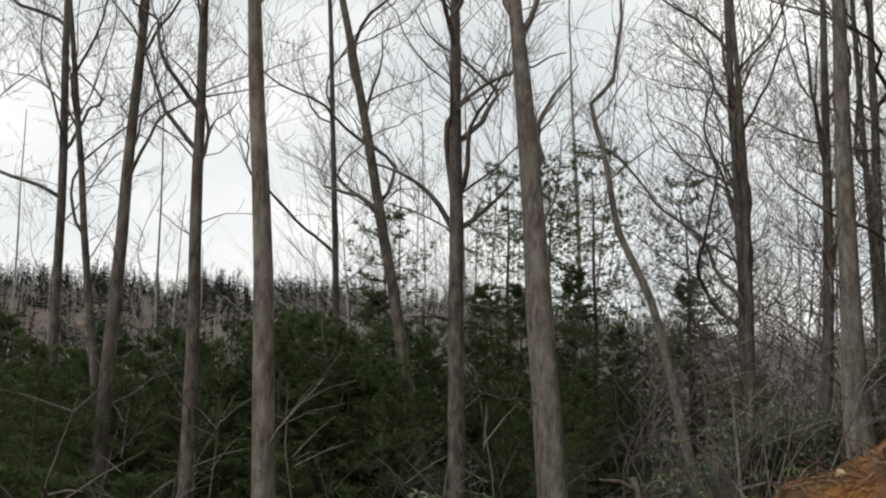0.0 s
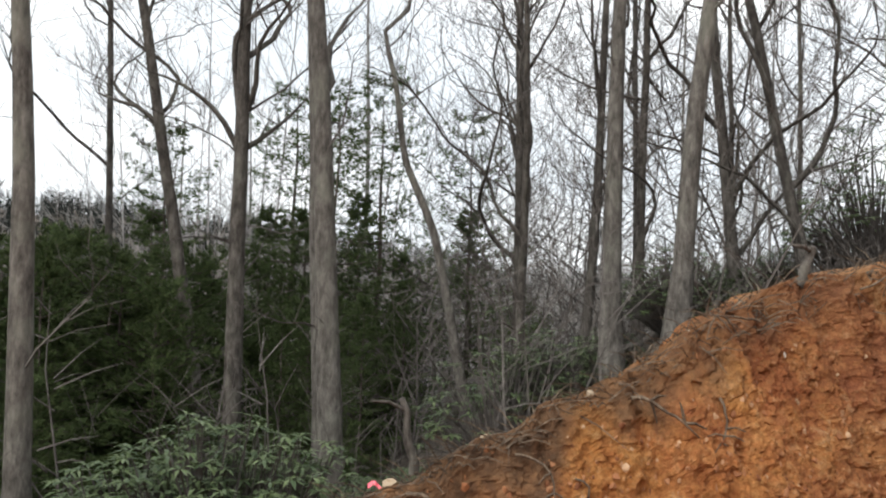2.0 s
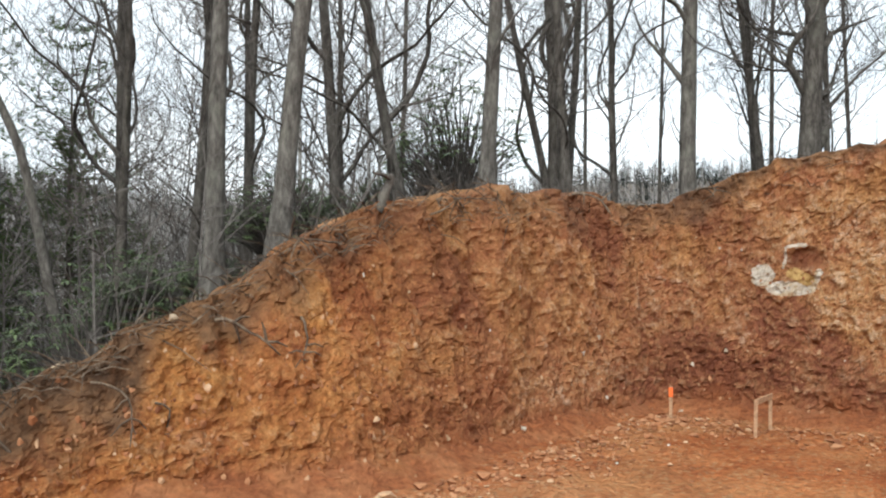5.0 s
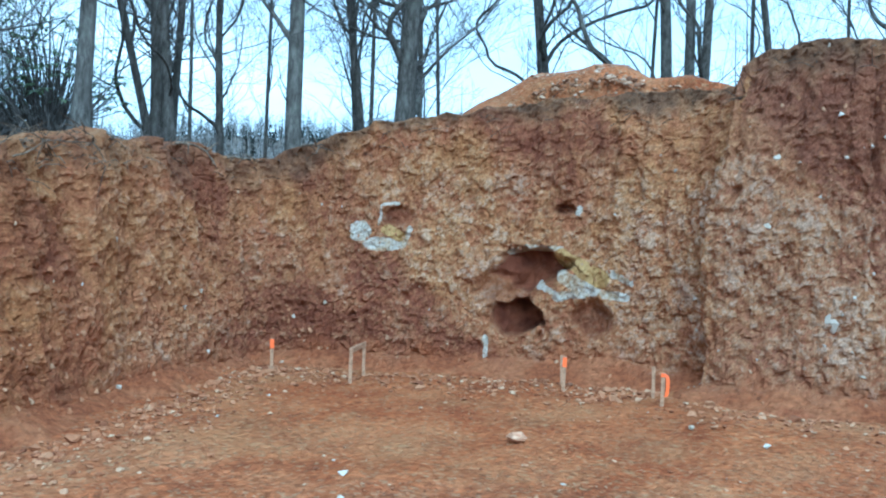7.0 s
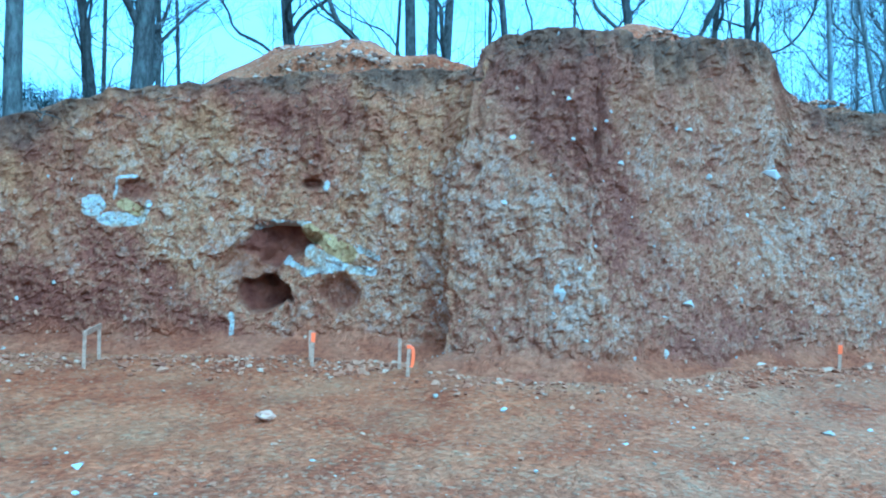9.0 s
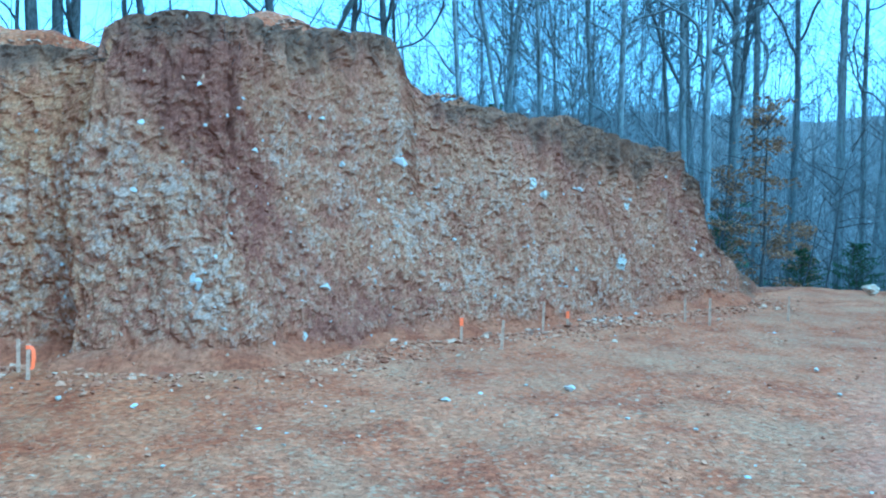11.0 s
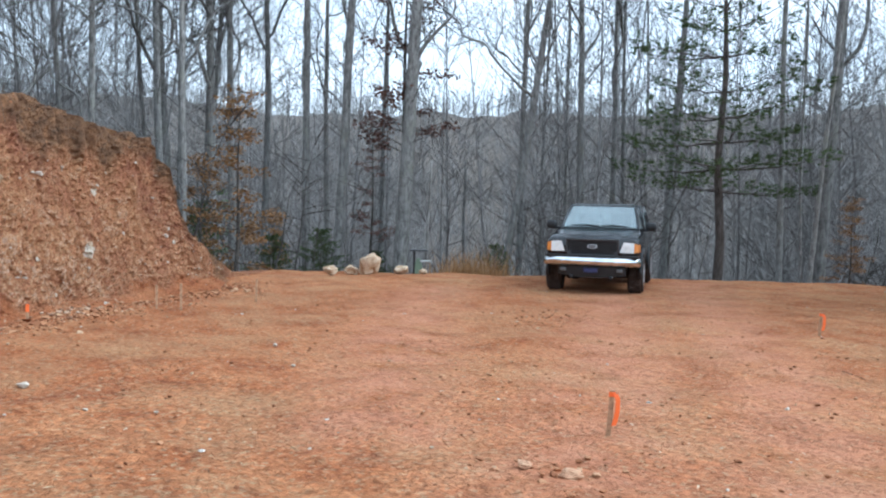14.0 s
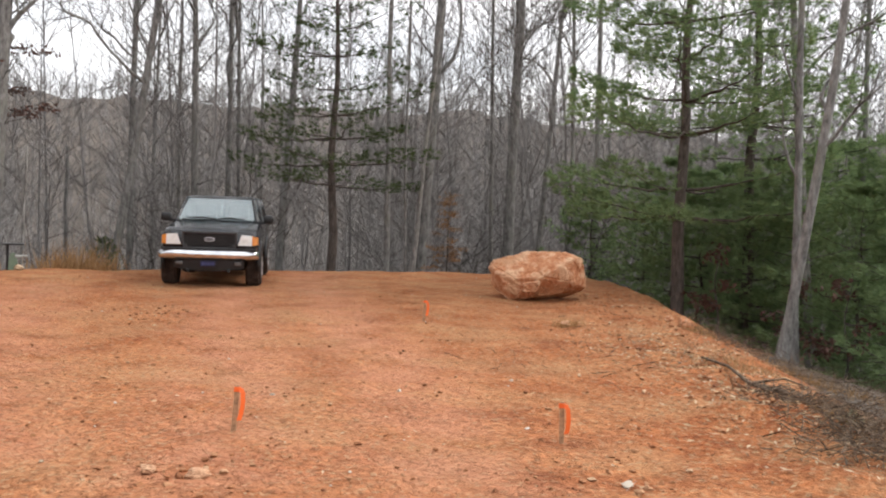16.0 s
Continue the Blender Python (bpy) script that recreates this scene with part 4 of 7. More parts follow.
bare_tree(20.46, -21.94, -0.003, -0.003, 0.104, "oak", 58, limbs=((4.3, -1.6, 1.8),))
bare_tree(19.87, -21.13, -0.113, -0.103, 0.128, "oak", 59, limbs=((4.3, -0.6, 1.6), (4.0, 0.7, 1.8),))
bare_tree(23.25, -27.48, 0.008, 0.007, 0.091, "oak", 60)
bare_tree(19.63, -23.99, 0.014, 0.012, 0.127, "oak", 61, limbs=((4.1, 0.9, 0.8),))
bare_tree(20.60, -27.05, 0.009, 0.007, 0.129, "oak", 62, limbs=((4.9, -0.5, 2.5),))
bare_tree(20.90, -28.07, 0.004, 0.003, 0.099, "oak", 63)
bare_tree(12.89, -24.86, 0.013, 0.007, 0.088, "plain", 64)
bare_tree(12.27, -26.28, -0.040, -0.019, 0.183, "oak", 65, limbs=((3.2, -0.5, 2.1), (3.7, 0.9, 1.8),))
bare_tree(11.57, -24.39, -0.067, -0.032, 0.068, "plain", 66)
bare_tree(11.94, -24.22, 0.017, 0.008, 0.043, "plain", 67)
bare_tree(10.74, -30.15, -0.004, -0.001, 0.161, "oak", 68, limbs=((5.7, 0.7, 1.1),))
bare_tree(12.09, -31.78, 0.025, 0.010, 0.096, "oak", 69)
bare_tree(17.87, -26.55, -0.036, -0.024, 0.131, "plain", 70)
bare_tree(10.89, -34.31, -0.053, -0.016, 0.136, "oak", 71)
bare_tree(29.87, -14.03, 0.023, 0.050, 0.187, "oak", 72)
bare_tree(26.99, -13.10, -0.006, -0.011, 0.123, "oak", 73)
bare_tree(30.19, -15.63, -0.006, -0.011, 0.150, "oak", 74)
bare_tree(31.09, -16.08, -0.036, -0.067, 0.132, "oak", 75)
bare_tree(31.06, -13.84, 0.026, 0.060, 0.096, "oak", 76)
bare_tree(0.60, -17.33, -0.118, -0.005, 0.09, "plain", 77, limbs=((1.3, 0.7, 1.2), (1.9, -0.5, 1.2),))
bare_tree(0.81, -18.13, 0.030, 0.001, 0.075, "plain", 78, limbs=((0.8, -0.4, 0.6), (2.2, -0.6, 1.4)))
bare_tree(0.79, -20.99, 0.099, 0.005, 0.099, "oak", 79)
bare_tree(-0.41, -24.00, 0.014, -0.000, 0.076, "oak", 80)
bare_tree(8.99, -31.75, 0.018, 0.005, 0.094, "oak", 81)
bare_tree(11.19, -31.04, 0.002, 0.001, 0.114, "oak", 82, limbs=((5.8, 0.7, 1.6),))
bare_tree(7.42, -29.07, 0.013, 0.003, 0.095, "plain", 83)

# thin trees on the rise behind the cut
for k, (az, r, rad) in enumerate(((31.5, 19, 0.06), (35, 23, 0.07), (46.5, 27, 0.06), (51, 24, 0.05), (57.5, 27, 0.07), (62, 25, 0.055), (68, 28, 0.07), (74.5, 26, 0.06), (80.5, 27, 0.07), (86, 29, 0.06), (97, 30, 0.07), (104, 33, 0.08))):
    bare_tree(r * math.sin(radians(az)), r * math.cos(radians(az)), 0.03 * math.sin(k * 2.1), 0.03 * math.cos(k * 1.3), rad, "oak", 400 + k)
# the crooked tree
bare_tree(3.65, 15.07, -0.140, 0.036, 0.091, "plain", 300, bends=((-1.2, 0.3), (0.3, 0.22), (1.9, 0.1), (3.0, -0.23), (4.5, -0.25), (5.3, -0.36), (5.6, 0.07), (6.9, 0.45), (9.0, 0.7)), limbs=((5.0, 0.9, 0.35), (3.9, 0.5, 0.5)), height=10)

# ---- the woods round the clearing ----
def plant_copy(ob, m):
    """A copy at the pose and size of m, whatever size the first one has."""
    return copy_thing(ob, m @ Matrix.Diagonal((*(1 / q for q in ob.scale), 1)))


def polar(az, r):
    return r * math.sin(radians(az)), r * math.cos(radians(az))


def mid_tree(seed, height, rad, first, count):
    rng = random.Random(seed)
    tb, twigs = tree_meshes(rng, rad, height, (rng.uniform(-0.03, 0.03), rng.uniform(-0.03, 0.03)), Vector((1, 0, 0)), [], [], first, count - 3, 0.6, 2)
    tree = thing("tree", Matrix.Identity(4), "slender leafless forest tree with fine grey twigs", "tree", "bare trees of the wood")
    # trunk and crown colours are paled to paint haze among the trees
    mesh_object("trunk", tb.v, tb.f, BARK if seed == 503 else BARK_PALE_HAZED, tree, smooth=True)
    mesh_object("crown", twigs.v, twigs.f, HAZED_WOOD, tree)
    return tree


def scatter_trees():
    rng = random.Random(11)
    kinds = [mid_tree(500 + k, h, r, f, c) for k, (h, r, f, c) in enumerate(((15, 0.065, 4.0, 11), (17, 0.085, 5.5, 10), (13, 0.048, 2.5, 11), (18, 0.095, 7.0, 10), (11, 0.036, 2.0, 10), (16, 0.06, 6.0, 9)))]
    used, placed = set(), 0
    while placed < 92:
        az = rng.uniform(-34, 190)
        r = 21 + 50 * rng.random() ** 0.7
        x, y = polar(az, r)
        if (96 < az < 112 and rng.random() < 0.5) or outside(x, y) < (4 if az < 100 or az > 165 else 7) or (10 < az <= 43 and rng.random() < 0.45) or (43 < az < 80 and rng.random() < 0.82) or (80 <= az < 100 and (r < 26 or rng.random() < 0.6)) or (130.5 < az < 136.5 and rng.random() < 0.93):
            continue
        k = rng.randrange(len(kinds))
        s = rng.uniform(0.85, 1.15) * (1.25 if az > 100 or az < 20 else 0.9)
        m = Matrix.Translation((x, y, ground_z(x, y))) @ Matrix.Rotation(rng.uniform(0, 6.28), 4, "Z") @ Matrix.Rotation(rng.gauss(0, 0.035), 4, "X") @ Matrix.Diagonal((s, s, s * rng.uniform(0.9, 1.2), 1))
        if k in used:
            plant_copy(kinds[k], m)
        else:
            kinds[k].matrix_world = m
            used.add(k)
        placed += 1


scatter_trees()


def mid_woods():
    """The thicket of thin trees behind the first ranks, too many to count."""
    rng = random.Random(23)
    tb = Tubes()
    spots = [polar(rng.uniform(-5, 42) if k % 4 == 0 else rng.uniform(96, 191), 30 + 50 * rng.random()) for k in range(1150)]
    spots = [(x, y) for x, y in spots if rng.random() > np.interp(math.degrees(math.atan2(x, y)) % 360, (95, 112, 126, 130.5, 131, 136, 136.5, 150, 155, 200, 320, 360), (0.6, 0.5, 0.3, 0.4, 0.8, 0.8, 0.25, 0.15, 0.0, 0.0, 0.2, 0.2))]
    zs = terrain(np.array([p[0] for p in spots]), np.array([p[1] for p in spots]))[0]
    for (x, y), z in zip(spots, zs):
        h = rng.uniform(9, 16) if rng.random() < 0.35 else rng.uniform(15, 26)
        lean = Vector((rng.gauss(0, 0.06), rng.gauss(0, 0.06), 1))
        p = Vector((x, y, z - 0.4))
        bow = Vector((rng.gauss(0, 0.3), rng.gauss(0, 0.3), 0))
        r = rng.uniform(0.02, 0.06)
        trunk = [p, p + lean * h * 0.35 + bow, p + lean * h * 0.7 + bow * 0.4, p + lean * h]
        tb.tube(trunk, [r, r * 0.8, r * 0.5, 0.012], 4)
        for _ in range(26):
            u = rng.uniform(0.22, 0.97)
            k = min(int(u * 3), 2)
            q = trunk[k].lerp(trunk[k + 1], u * 3 - k)
            a = rng.uniform(0, 6.283)
            d = Vector((math.cos(a), math.sin(a), rng.uniform(0.3, 1.4))) * (h * 0.19 * (1.3 - u)) * rng.uniform(0.5, 1.2)
            m = q + d * 0.55 + Vector((rng.gauss(0, 0.12), rng.gauss(0, 0.12), 0.08))
            tb.tube([q, m, q + d], [r * 0.3, r * 0.2, 0.006], 3)
            for _ in range(8):
                e = d * 0.55 + Vector((rng.uniform(-1, 1), rng.uniform(-1, 1), rng.uniform(-0.3, 0.9))) * d.length * 0.55
                tb.blade(m.lerp(q + d, rng.uniform(-0.6, 1.0)), e.normalized(), e.length, 0.022, e.cross(Vector((rng.uniform(-1, 1), rng.uniform(-1, 1), rng.uniform(-1, 1)))).normalized())
    tagged(mesh_object("thicket", tb.v, tb.f, HAZED_WOOD), "dense grey thicket of thin leafless trees", "woods", kind="stuff")


mid_woods()


def far_woods():
    """The leafless woods on the hillsides, too many to count."""
    rng = random.Random(21)
    tb = Tubes()
    xs, ys = [], []
    for _ in range(6600):
        az, r = rng.uniform(-36, 192), 62 + 215 * rng.random() ** 0.8
        if az < 4 and rng.random() < 0.6:
            continue
        x, y = polar(az, r)
        xs.append(x), ys.append(y)
    zs = terrain(np.array(xs), np.array(ys))[0]
    for x, y, z in zip(xs, ys, zs):
        near = math.hypot(x, y) < 130
        h = rng.uniform(8, 14) if near else rng.uniform(4.5, 8.5)
        p = Vector((x, y, z - 0.5))
        top = p + Vector((rng.gauss(0, 0.06), rng.gauss(0, 0.06), 1)) * h * 0.8
        tb.tube([p, top], [0.07 if near else 0.06, 0.03], 3)
        for _ in range(16):
            u = rng.uniform(0.3, 1.0)
            a = rng.uniform(0, 6.28)
            d = Vector((math.cos(a) * 0.6, math.sin(a) * 0.6, rng.uniform(0.5, 1.3))) * (h * 0.26)
            q = p.lerp(top, u)
            tb.blade(q, d.normalized(), d.length, 0.075, d.cross(Vector((rng.uniform(-1, 1), rng.uniform(-1, 1), rng.uniform(-1, 1)))).normalized())
    ob = mesh_object("far_woods", tb.v, tb.f, HAZED_WOOD)
    tagged(ob, "grey-brown leafless woods covering the distant hillsides", "woods", kind="stuff")


far_woods()


def far_evergreens():
    """Dark evergreens among the bare woods of the slopes, too many to count."""
    rng = random.Random(29)
    tb = Tubes()
    spots = [polar(rng.uniform(-36, 26), 46 + 215 * rng.random()) for _ in range(4200)] + [polar(rng.uniform(98, 190), 60 + 190 * rng.random()) for _ in range(90)] + [polar(rng.uniform(38, 80), 120 + 140 * rng.random()) for _ in range(900)]
    zs = terrain(np.array([p[0] for p in spots]), np.array([p[1] for p in spots]))[0]
    for (x, y), z in zip(spots, zs):
        h = rng.uniform(5, 11) * (0.6 if x * x + y * y > 12000 else 1.0)
        p = Vector((x, y, z - 0.3))
        tb.tube([p, p + Vector((0, 0, h))], [0.12, 0.02], 3)
        for k in range(34):
            u = rng.uniform(0.05, 1.0)
            a = rng.uniform(0, 6.283)
            d = Vector((math.cos(a), math.sin(a), rng.uniform(-0.5, 0.35))).normalized()
            reach = h * 0.27 * (1.05 - u) ** 0.7 + 0.2
            tb.blade(p + Vector((0, 0, h * u)) + d * reach * 0.2, d, reach, 0.16 + 0.2 * reach, d.cross(Vector((rng.uniform(-0.4, 0.4), rng.uniform(-0.4, 0.4), 1))).normalized())
    tagged(mesh_object("far_evergreens", tb.v, tb.f, FAR_GREEN), "dark evergreens scattered over the wooded slopes", "woods", kind="stuff")


far_evergreens()


def needle_spray(tb, rng, p, d, size, blades=6, width=0.05):
    for _ in range(blades):
        e = (d + Vector((rng.uniform(-1, 1), rng.uniform(-1, 1), rng.uniform(-0.6, 0.8))) * 0.8).normalized()
        side = e.cross(Vector((rng.uniform(-1, 1), rng.uniform(-1, 1), rng.uniform(-1, 1)))).normalized()
        tb.blade(p, e, size * rng.uniform(0.7, 1.3), width, side)


def conifer_meshes(rng, height, spread, first, whorl, droop, tuft, density, power=0.8):
    tb, leaves = Tubes(), Tubes()
    n = 10
    pts = [Vector((0.02 * math.sin(i * 1.7), 0.02 * math.cos(i * 2.3), -0.4 + (height + 0.4) * i / n)) for i in range(n + 1)]
    r0 = 0.0075 * height + 0.02
    tb.tube(pts, [r0 * (1.05 - i / n) for i in range(n + 1)], 8)
    h = first
    while h < height * 0.98:
        f = 1 - (h - first) / (height - first)
        for _ in range(rng.randint(4, 6)):
            a = rng.uniform(0, 6.283)
            length = spread * (f ** power) * rng.uniform(0.55, 1.1) + 0.15
            rise = rng.uniform(0.0, 0.3) - droop * f + 0.5 * (1 - f)
            d = Vector((math.cos(a), math.sin(a), rise)).normalized()
            m = max(3, int(length / 0.3))
            q, bp = Vector((0, 0, h)), []
            for k in range(m + 1):
                bp.append(q.copy())
                q = q + (d + Vector((rng.uniform(-0.15, 0.15), rng.uniform(-0.15, 0.15), -droop * 0.3 + 0.25 * k / m))) * (length / m)
            tb.tube(bp, [max(0.011 * length * (1 - k / (m + 1)), 0.005) for k in range(m + 1)], 3)
            for k in range(1, m + 1):
                if tuft and k < m * 0.3:
                    continue
                for _ in range(density):
                    side = Vector((rng.uniform(-1, 1), rng.uniform(-1, 1), rng.uniform(-0.15, 0.5)))
                    reach = (0.34 if tuft else 0.5) * length * (1.1 - 0.7 * k / m) * rng.uniform(0.1, 0.8)
                    needle_spray(leaves, rng, bp[k] + side.normalized() * reach * 0.6 - Vector((0, 0, 0.0 if tuft else 0.12 * rng.random())), (d + side * (0.6 if tuft else 1.2)).normalized(), 0.2 if tuft else 0.13, 8 if tuft else 9, 0.022)
        h += whorl * rng.uniform(0.7, 1.25)
    return tb, leaves


def plume_meshes(rng, height, spread, first, whorl, tufts, power):
    """A white pine: widely spaced whorls of long boughs that end in soft flat plumes."""
    tb, leaves = Tubes(), Tubes()
    n = 12
    pts = [Vector((0.05 * math.sin(i * 1.1), 0.05 * math.cos(i * 1.6), -0.4 + (height + 0.4) * i / n)) for i in range(n + 1)]
    r0 = 0.009 * height + 0.02
    tb.tube(pts, [r0 * (1.03 - i / n) for i in range(n + 1)], 8)
    h = first
    while h < height * 0.98:
        f = 1 - (h - first) / (height - first)
        boughs = rng.randint(4, 6)
        turn = rng.uniform(0, 6.283)
        for b in range(boughs):
            a = turn + b * 6.283 / boughs + rng.uniform(-0.35, 0.35)
            length = (spread * f ** power + 0.25) * rng.uniform(0.5, 1.15)
            d = Vector((math.cos(a), math.sin(a), 0))
            m = max(4, int(length / 0.28))
            bp = []
            sag = rng.uniform(-0.12, 0.16)
            for k in range(m + 1):
                u = k / m
                bp.append(Vector((0, 0, h + rng.gauss(0, 0.02) + length * (-sag * u + (0.16 + 0.3 * (1 - f)) * u * u))) + d * length * u + Vector((rng.gauss(0, 0.03), rng.gauss(0, 0.03), 0)))
            tb.tube(bp, [max(0.012 * length * (1 - k / (m + 1)), 0.006) for k in range(m + 1)], 4)
            for k in range(max(1, int(m * 0.4)), m + 1):
                u = k / m
                for _ in range(tufts):
                    s = rng.uniform(-1, 1)
                    wide = 0.32 * length * math.sin(math.pi * min(0.25 + 0.7 * u, 0.95)) + 0.08
                    side = Vector((-d.y, d.x, 0)) * s * wide + d * abs(s) * wide * 0.6
                    p = bp[k] + side + Vector((0, 0, rng.uniform(-0.1, 0.05 + 0.13 * length * (1 - 0.5 * u))))
                    for _ in range(16):
                        e = (side.normalized() * 0.6 + d * 0.6 + Vector((rng.uniform(-1, 1), rng.uniform(-1, 1), rng.uniform(-0.3, 1.0))) * 0.9).normalized()
                        leaves.blade(p, e, rng.uniform(0.12, 0.22), 0.015, e.cross(Vector((rng.uniform(-1, 1), rng.uniform(-1, 1), rng.uniform(-1, 1)))).normalized())
        h += whorl * rng.uniform(0.65, 1.35)
    return tb, leaves


def conifer_kind(seed, name, label, category, group, leaf, *shape):
    tb, leaves = (conifer_meshes if len(shape) == 8 else plume_meshes)(random.Random(seed), *shape)
    ob = thing(name, Matrix.Identity(4), label, category, group)
    mesh_object("trunk", tb.v, tb.f, BARK_PINE, ob, smooth=True)
    mesh_object("crown", leaves.v, leaves.f, leaf, ob)
    return ob


class Planter:
    """Sets the first of a kind in its place, and copies of it after that."""

    def __init__(self, ob):
        self.ob, self.fresh = ob, True

    def put(self, az, r, scale=1.0, wide=1.0, turn=0.0, sink=0.05):
        x, y = polar(az, r)
        m = Matrix.Translation((x, y, ground_z(x, y) - sink)) @ Matrix.Rotation(turn, 4, "Z") @ Matrix.Diagonal((scale * wide, scale * wide, scale, 1))
        if self.fresh:
            self.ob.matrix_world, self.fresh = m, False
            return self.ob
        return plant_copy(self.ob, m)


HEM = [Planter(conifer_kind(700 + k, "hemlock", "dark green hemlock with dense drooping boughs to the ground", "conifer", "dark evergreens below the bank", HEMLOCK, *shape))
       for k, shape in enumerate(((7.0, 2.3, 0.3, 0.24, 0.35, False, 6, 0.55), (8.5, 2.0, 0.5, 0.3, 0.3, False, 6, 0.75), (5.0, 2.1, 0.2, 0.22, 0.3, False, 6, 0.5)))]
rng = random.Random(31)
for az, r, s, k in ((-27, 15, 0.75, 0), (-23, 18, 0.75, 1), (-19, 21, 0.75, 0), (-15.5, 15.5, 0.7, 2), (-12, 19, 0.75, 0), (-8.8, 15, 0.85, 0), (-5.8, 16.5, 0.85, 0), (-1.5, 18.5, 0.8, 2), (-3.6, 15.2, 0.7, 2),
                    (2.5, 20, 0.75, 0), (6, 18, 0.8, 0), (11, 23, 0.75, 1), (-30, 20, 0.9, 1), (-10, 12.5, 0.6, 2), (-21, 13, 0.7, 2), (-17, 12.5, 0.65, 2), (19, 26, 0.65, 0), (4.5, 15, 0.65, 2), (-25, 12, 0.7, 2), (-13, 15, 0.8, 2), (-7, 19, 0.9, 0), (-20, 17, 0.8, 0), (1, 16, 0.7, 2), (-16, 18.5, 0.85, 0), (-28.5, 17, 0.8, 0), (-3.2, 19.5, 0.9, 0)):
    HEM[k].put(az, r, s * 0.76, rng.uniform(1.0, 1.3), rng.uniform(0, 6.28))
for az, r, s, k in ((5, 20, 0.95, 1), (8.3, 22, 1.0, 1), (2.8, 23, 1.05, 1), (15.2, 24, 0.9, 1), (-4.2, 22, 1.1, 1)):
    HEM[k].put(az, r, s * 0.76, rng.uniform(1.0, 1.25), rng.uniform(0, 6.28))
for k in range(50):
    az, r = -32 + 44 * (k + rng.random()) / 50, rng.uniform(13.5, 24)
    x, y = polar(az, r)
    reach = 1.75 + r * math.tan(radians(rng.uniform(1.5, 5.5) if az < -11 else rng.uniform(3.0, 7.4) if az < -2 else rng.uniform(0.0, 5.0))) - ground_z(x, y)
    HEM[k % 3].put(az, r, max(reach, 2.0) / (7.0, 8.5, 5.0)[k % 3], rng.uniform(0.9, 1.25) * (0.8 if k % 3 == 2 else 1.0), rng.uniform(0, 6.28))
for az, r, s, k in ((112, 30, 0.6, 2), (117, 28, 0.6, 0), (121.5, 29, 0.55, 2), (124.5, 27, 0.5, 2), (128, 31, 0.5, 0), (135.5, 27, 0.42, 2), (103, 31, 1.0, 1), (109, 36, 1.0, 1), (56, 40, 0.5, 0)):
    HEM[k].put(az, r, s * 0.8, rng.uniform(0.9, 1.2), rng.uniform(0, 6.28))

PINE = [Planter(conifer_kind(720 + k, "white_pine", label, "conifer", "pines at the pad's edge", NEEDLE, *shape)) for k, (label, shape) in enumerate((
    ("tall white pine with tiered soft green boughs and bare gaps", (13.5, 3.1, 2.2, 0.95, 20, 0.35)),
    ("tall dark-trunked white pine with thin upper boughs", (14.0, 2.4, 4.5, 1.0, 9, 0.5)),
    ("young bushy white pine with bright green needles", (4.6, 1.7, 0.25, 0.36, 8, 0.6))))]
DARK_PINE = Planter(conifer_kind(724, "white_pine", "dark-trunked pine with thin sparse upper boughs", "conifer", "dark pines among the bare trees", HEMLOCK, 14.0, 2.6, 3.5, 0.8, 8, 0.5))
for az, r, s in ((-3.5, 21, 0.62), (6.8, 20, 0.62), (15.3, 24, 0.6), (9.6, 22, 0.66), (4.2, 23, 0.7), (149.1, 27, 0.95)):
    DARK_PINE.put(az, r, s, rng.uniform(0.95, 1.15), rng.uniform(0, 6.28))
for az, r, s, k in ((170.8, 21, 1.0, 0), (174.8, 23, 1.0, 1), (168.8, 27, 0.8, 2), (172.2, 24, 0.85, 2), (175, 22.5, 0.85, 2), (178, 22, 1.0, 2), (181, 20, 0.9, 2), (184, 20, 1.1, 2),
                    (179.5, 25, 1.25, 2), (176.5, 25, 1.1, 2), (183, 24, 1.3, 2), (187, 18, 1.0, 2), (170.5, 25, 0.9, 2), (173.8, 27, 1.1, 2), (165.5, 29, 0.9, 2), (118, 44, 0.7, 1)):
    PINE[k].put(az, r, s, rng.uniform(0.95, 1.15), rng.uniform(0, 6.28))


# ---- rhododendrons, leafy saplings and underbrush ----
def rhododendron(seed, height, spread, whorls, leaf=1.0):
    rng = random.Random(seed)
    stems, leaves = Tubes(), Tubes()
    for _ in range(whorls):
        a, u = rng.uniform(0, 6.283), math.sqrt(rng.random())
        top = Vector((math.cos(a) * u * spread, math.sin(a) * u * spread, height * (1 - 0.65 * u * u) * rng.uniform(0.35, 1.0)))
        root = Vector((top.x * 0.12, top.y * 0.12, -0.2))
        mid = root.lerp(top, 0.55) + Vector((rng.uniform(-0.1, 0.1), rng.uniform(-0.1, 0.1), 0.15))
        stems.tube([root, mid, top], [0.022, 0.014, 0.006], 3)
        ax = (top - mid).normalized()
        for k in range(rng.randint(7, 10)):
            b = k * 2.4 + rng.random()
            out = (Vector((math.cos(b), math.sin(b), rng.uniform(-0.25, 0.45))) + ax * 0.3).normalized()
            leaves.leaf(top, out, (Vector((0, 0, 1)) - out * out.z).normalized(), rng.uniform(0.085, 0.14) * leaf, rng.uniform(0.026, 0.04) * leaf, 0.5)
    ob = thing("rhododendron", Matrix.Identity(4), "evergreen rhododendron bush with whorls of long drooping leaves", "bush", "rhododendrons by the bank")
    tagged(mesh_object("stem", stems.v, stems.f, TWIG, ob), kind="stuff")
    tagged(mesh_object("foliage", leaves.v, leaves.f, RHODO, ob), kind="stuff")
    return ob


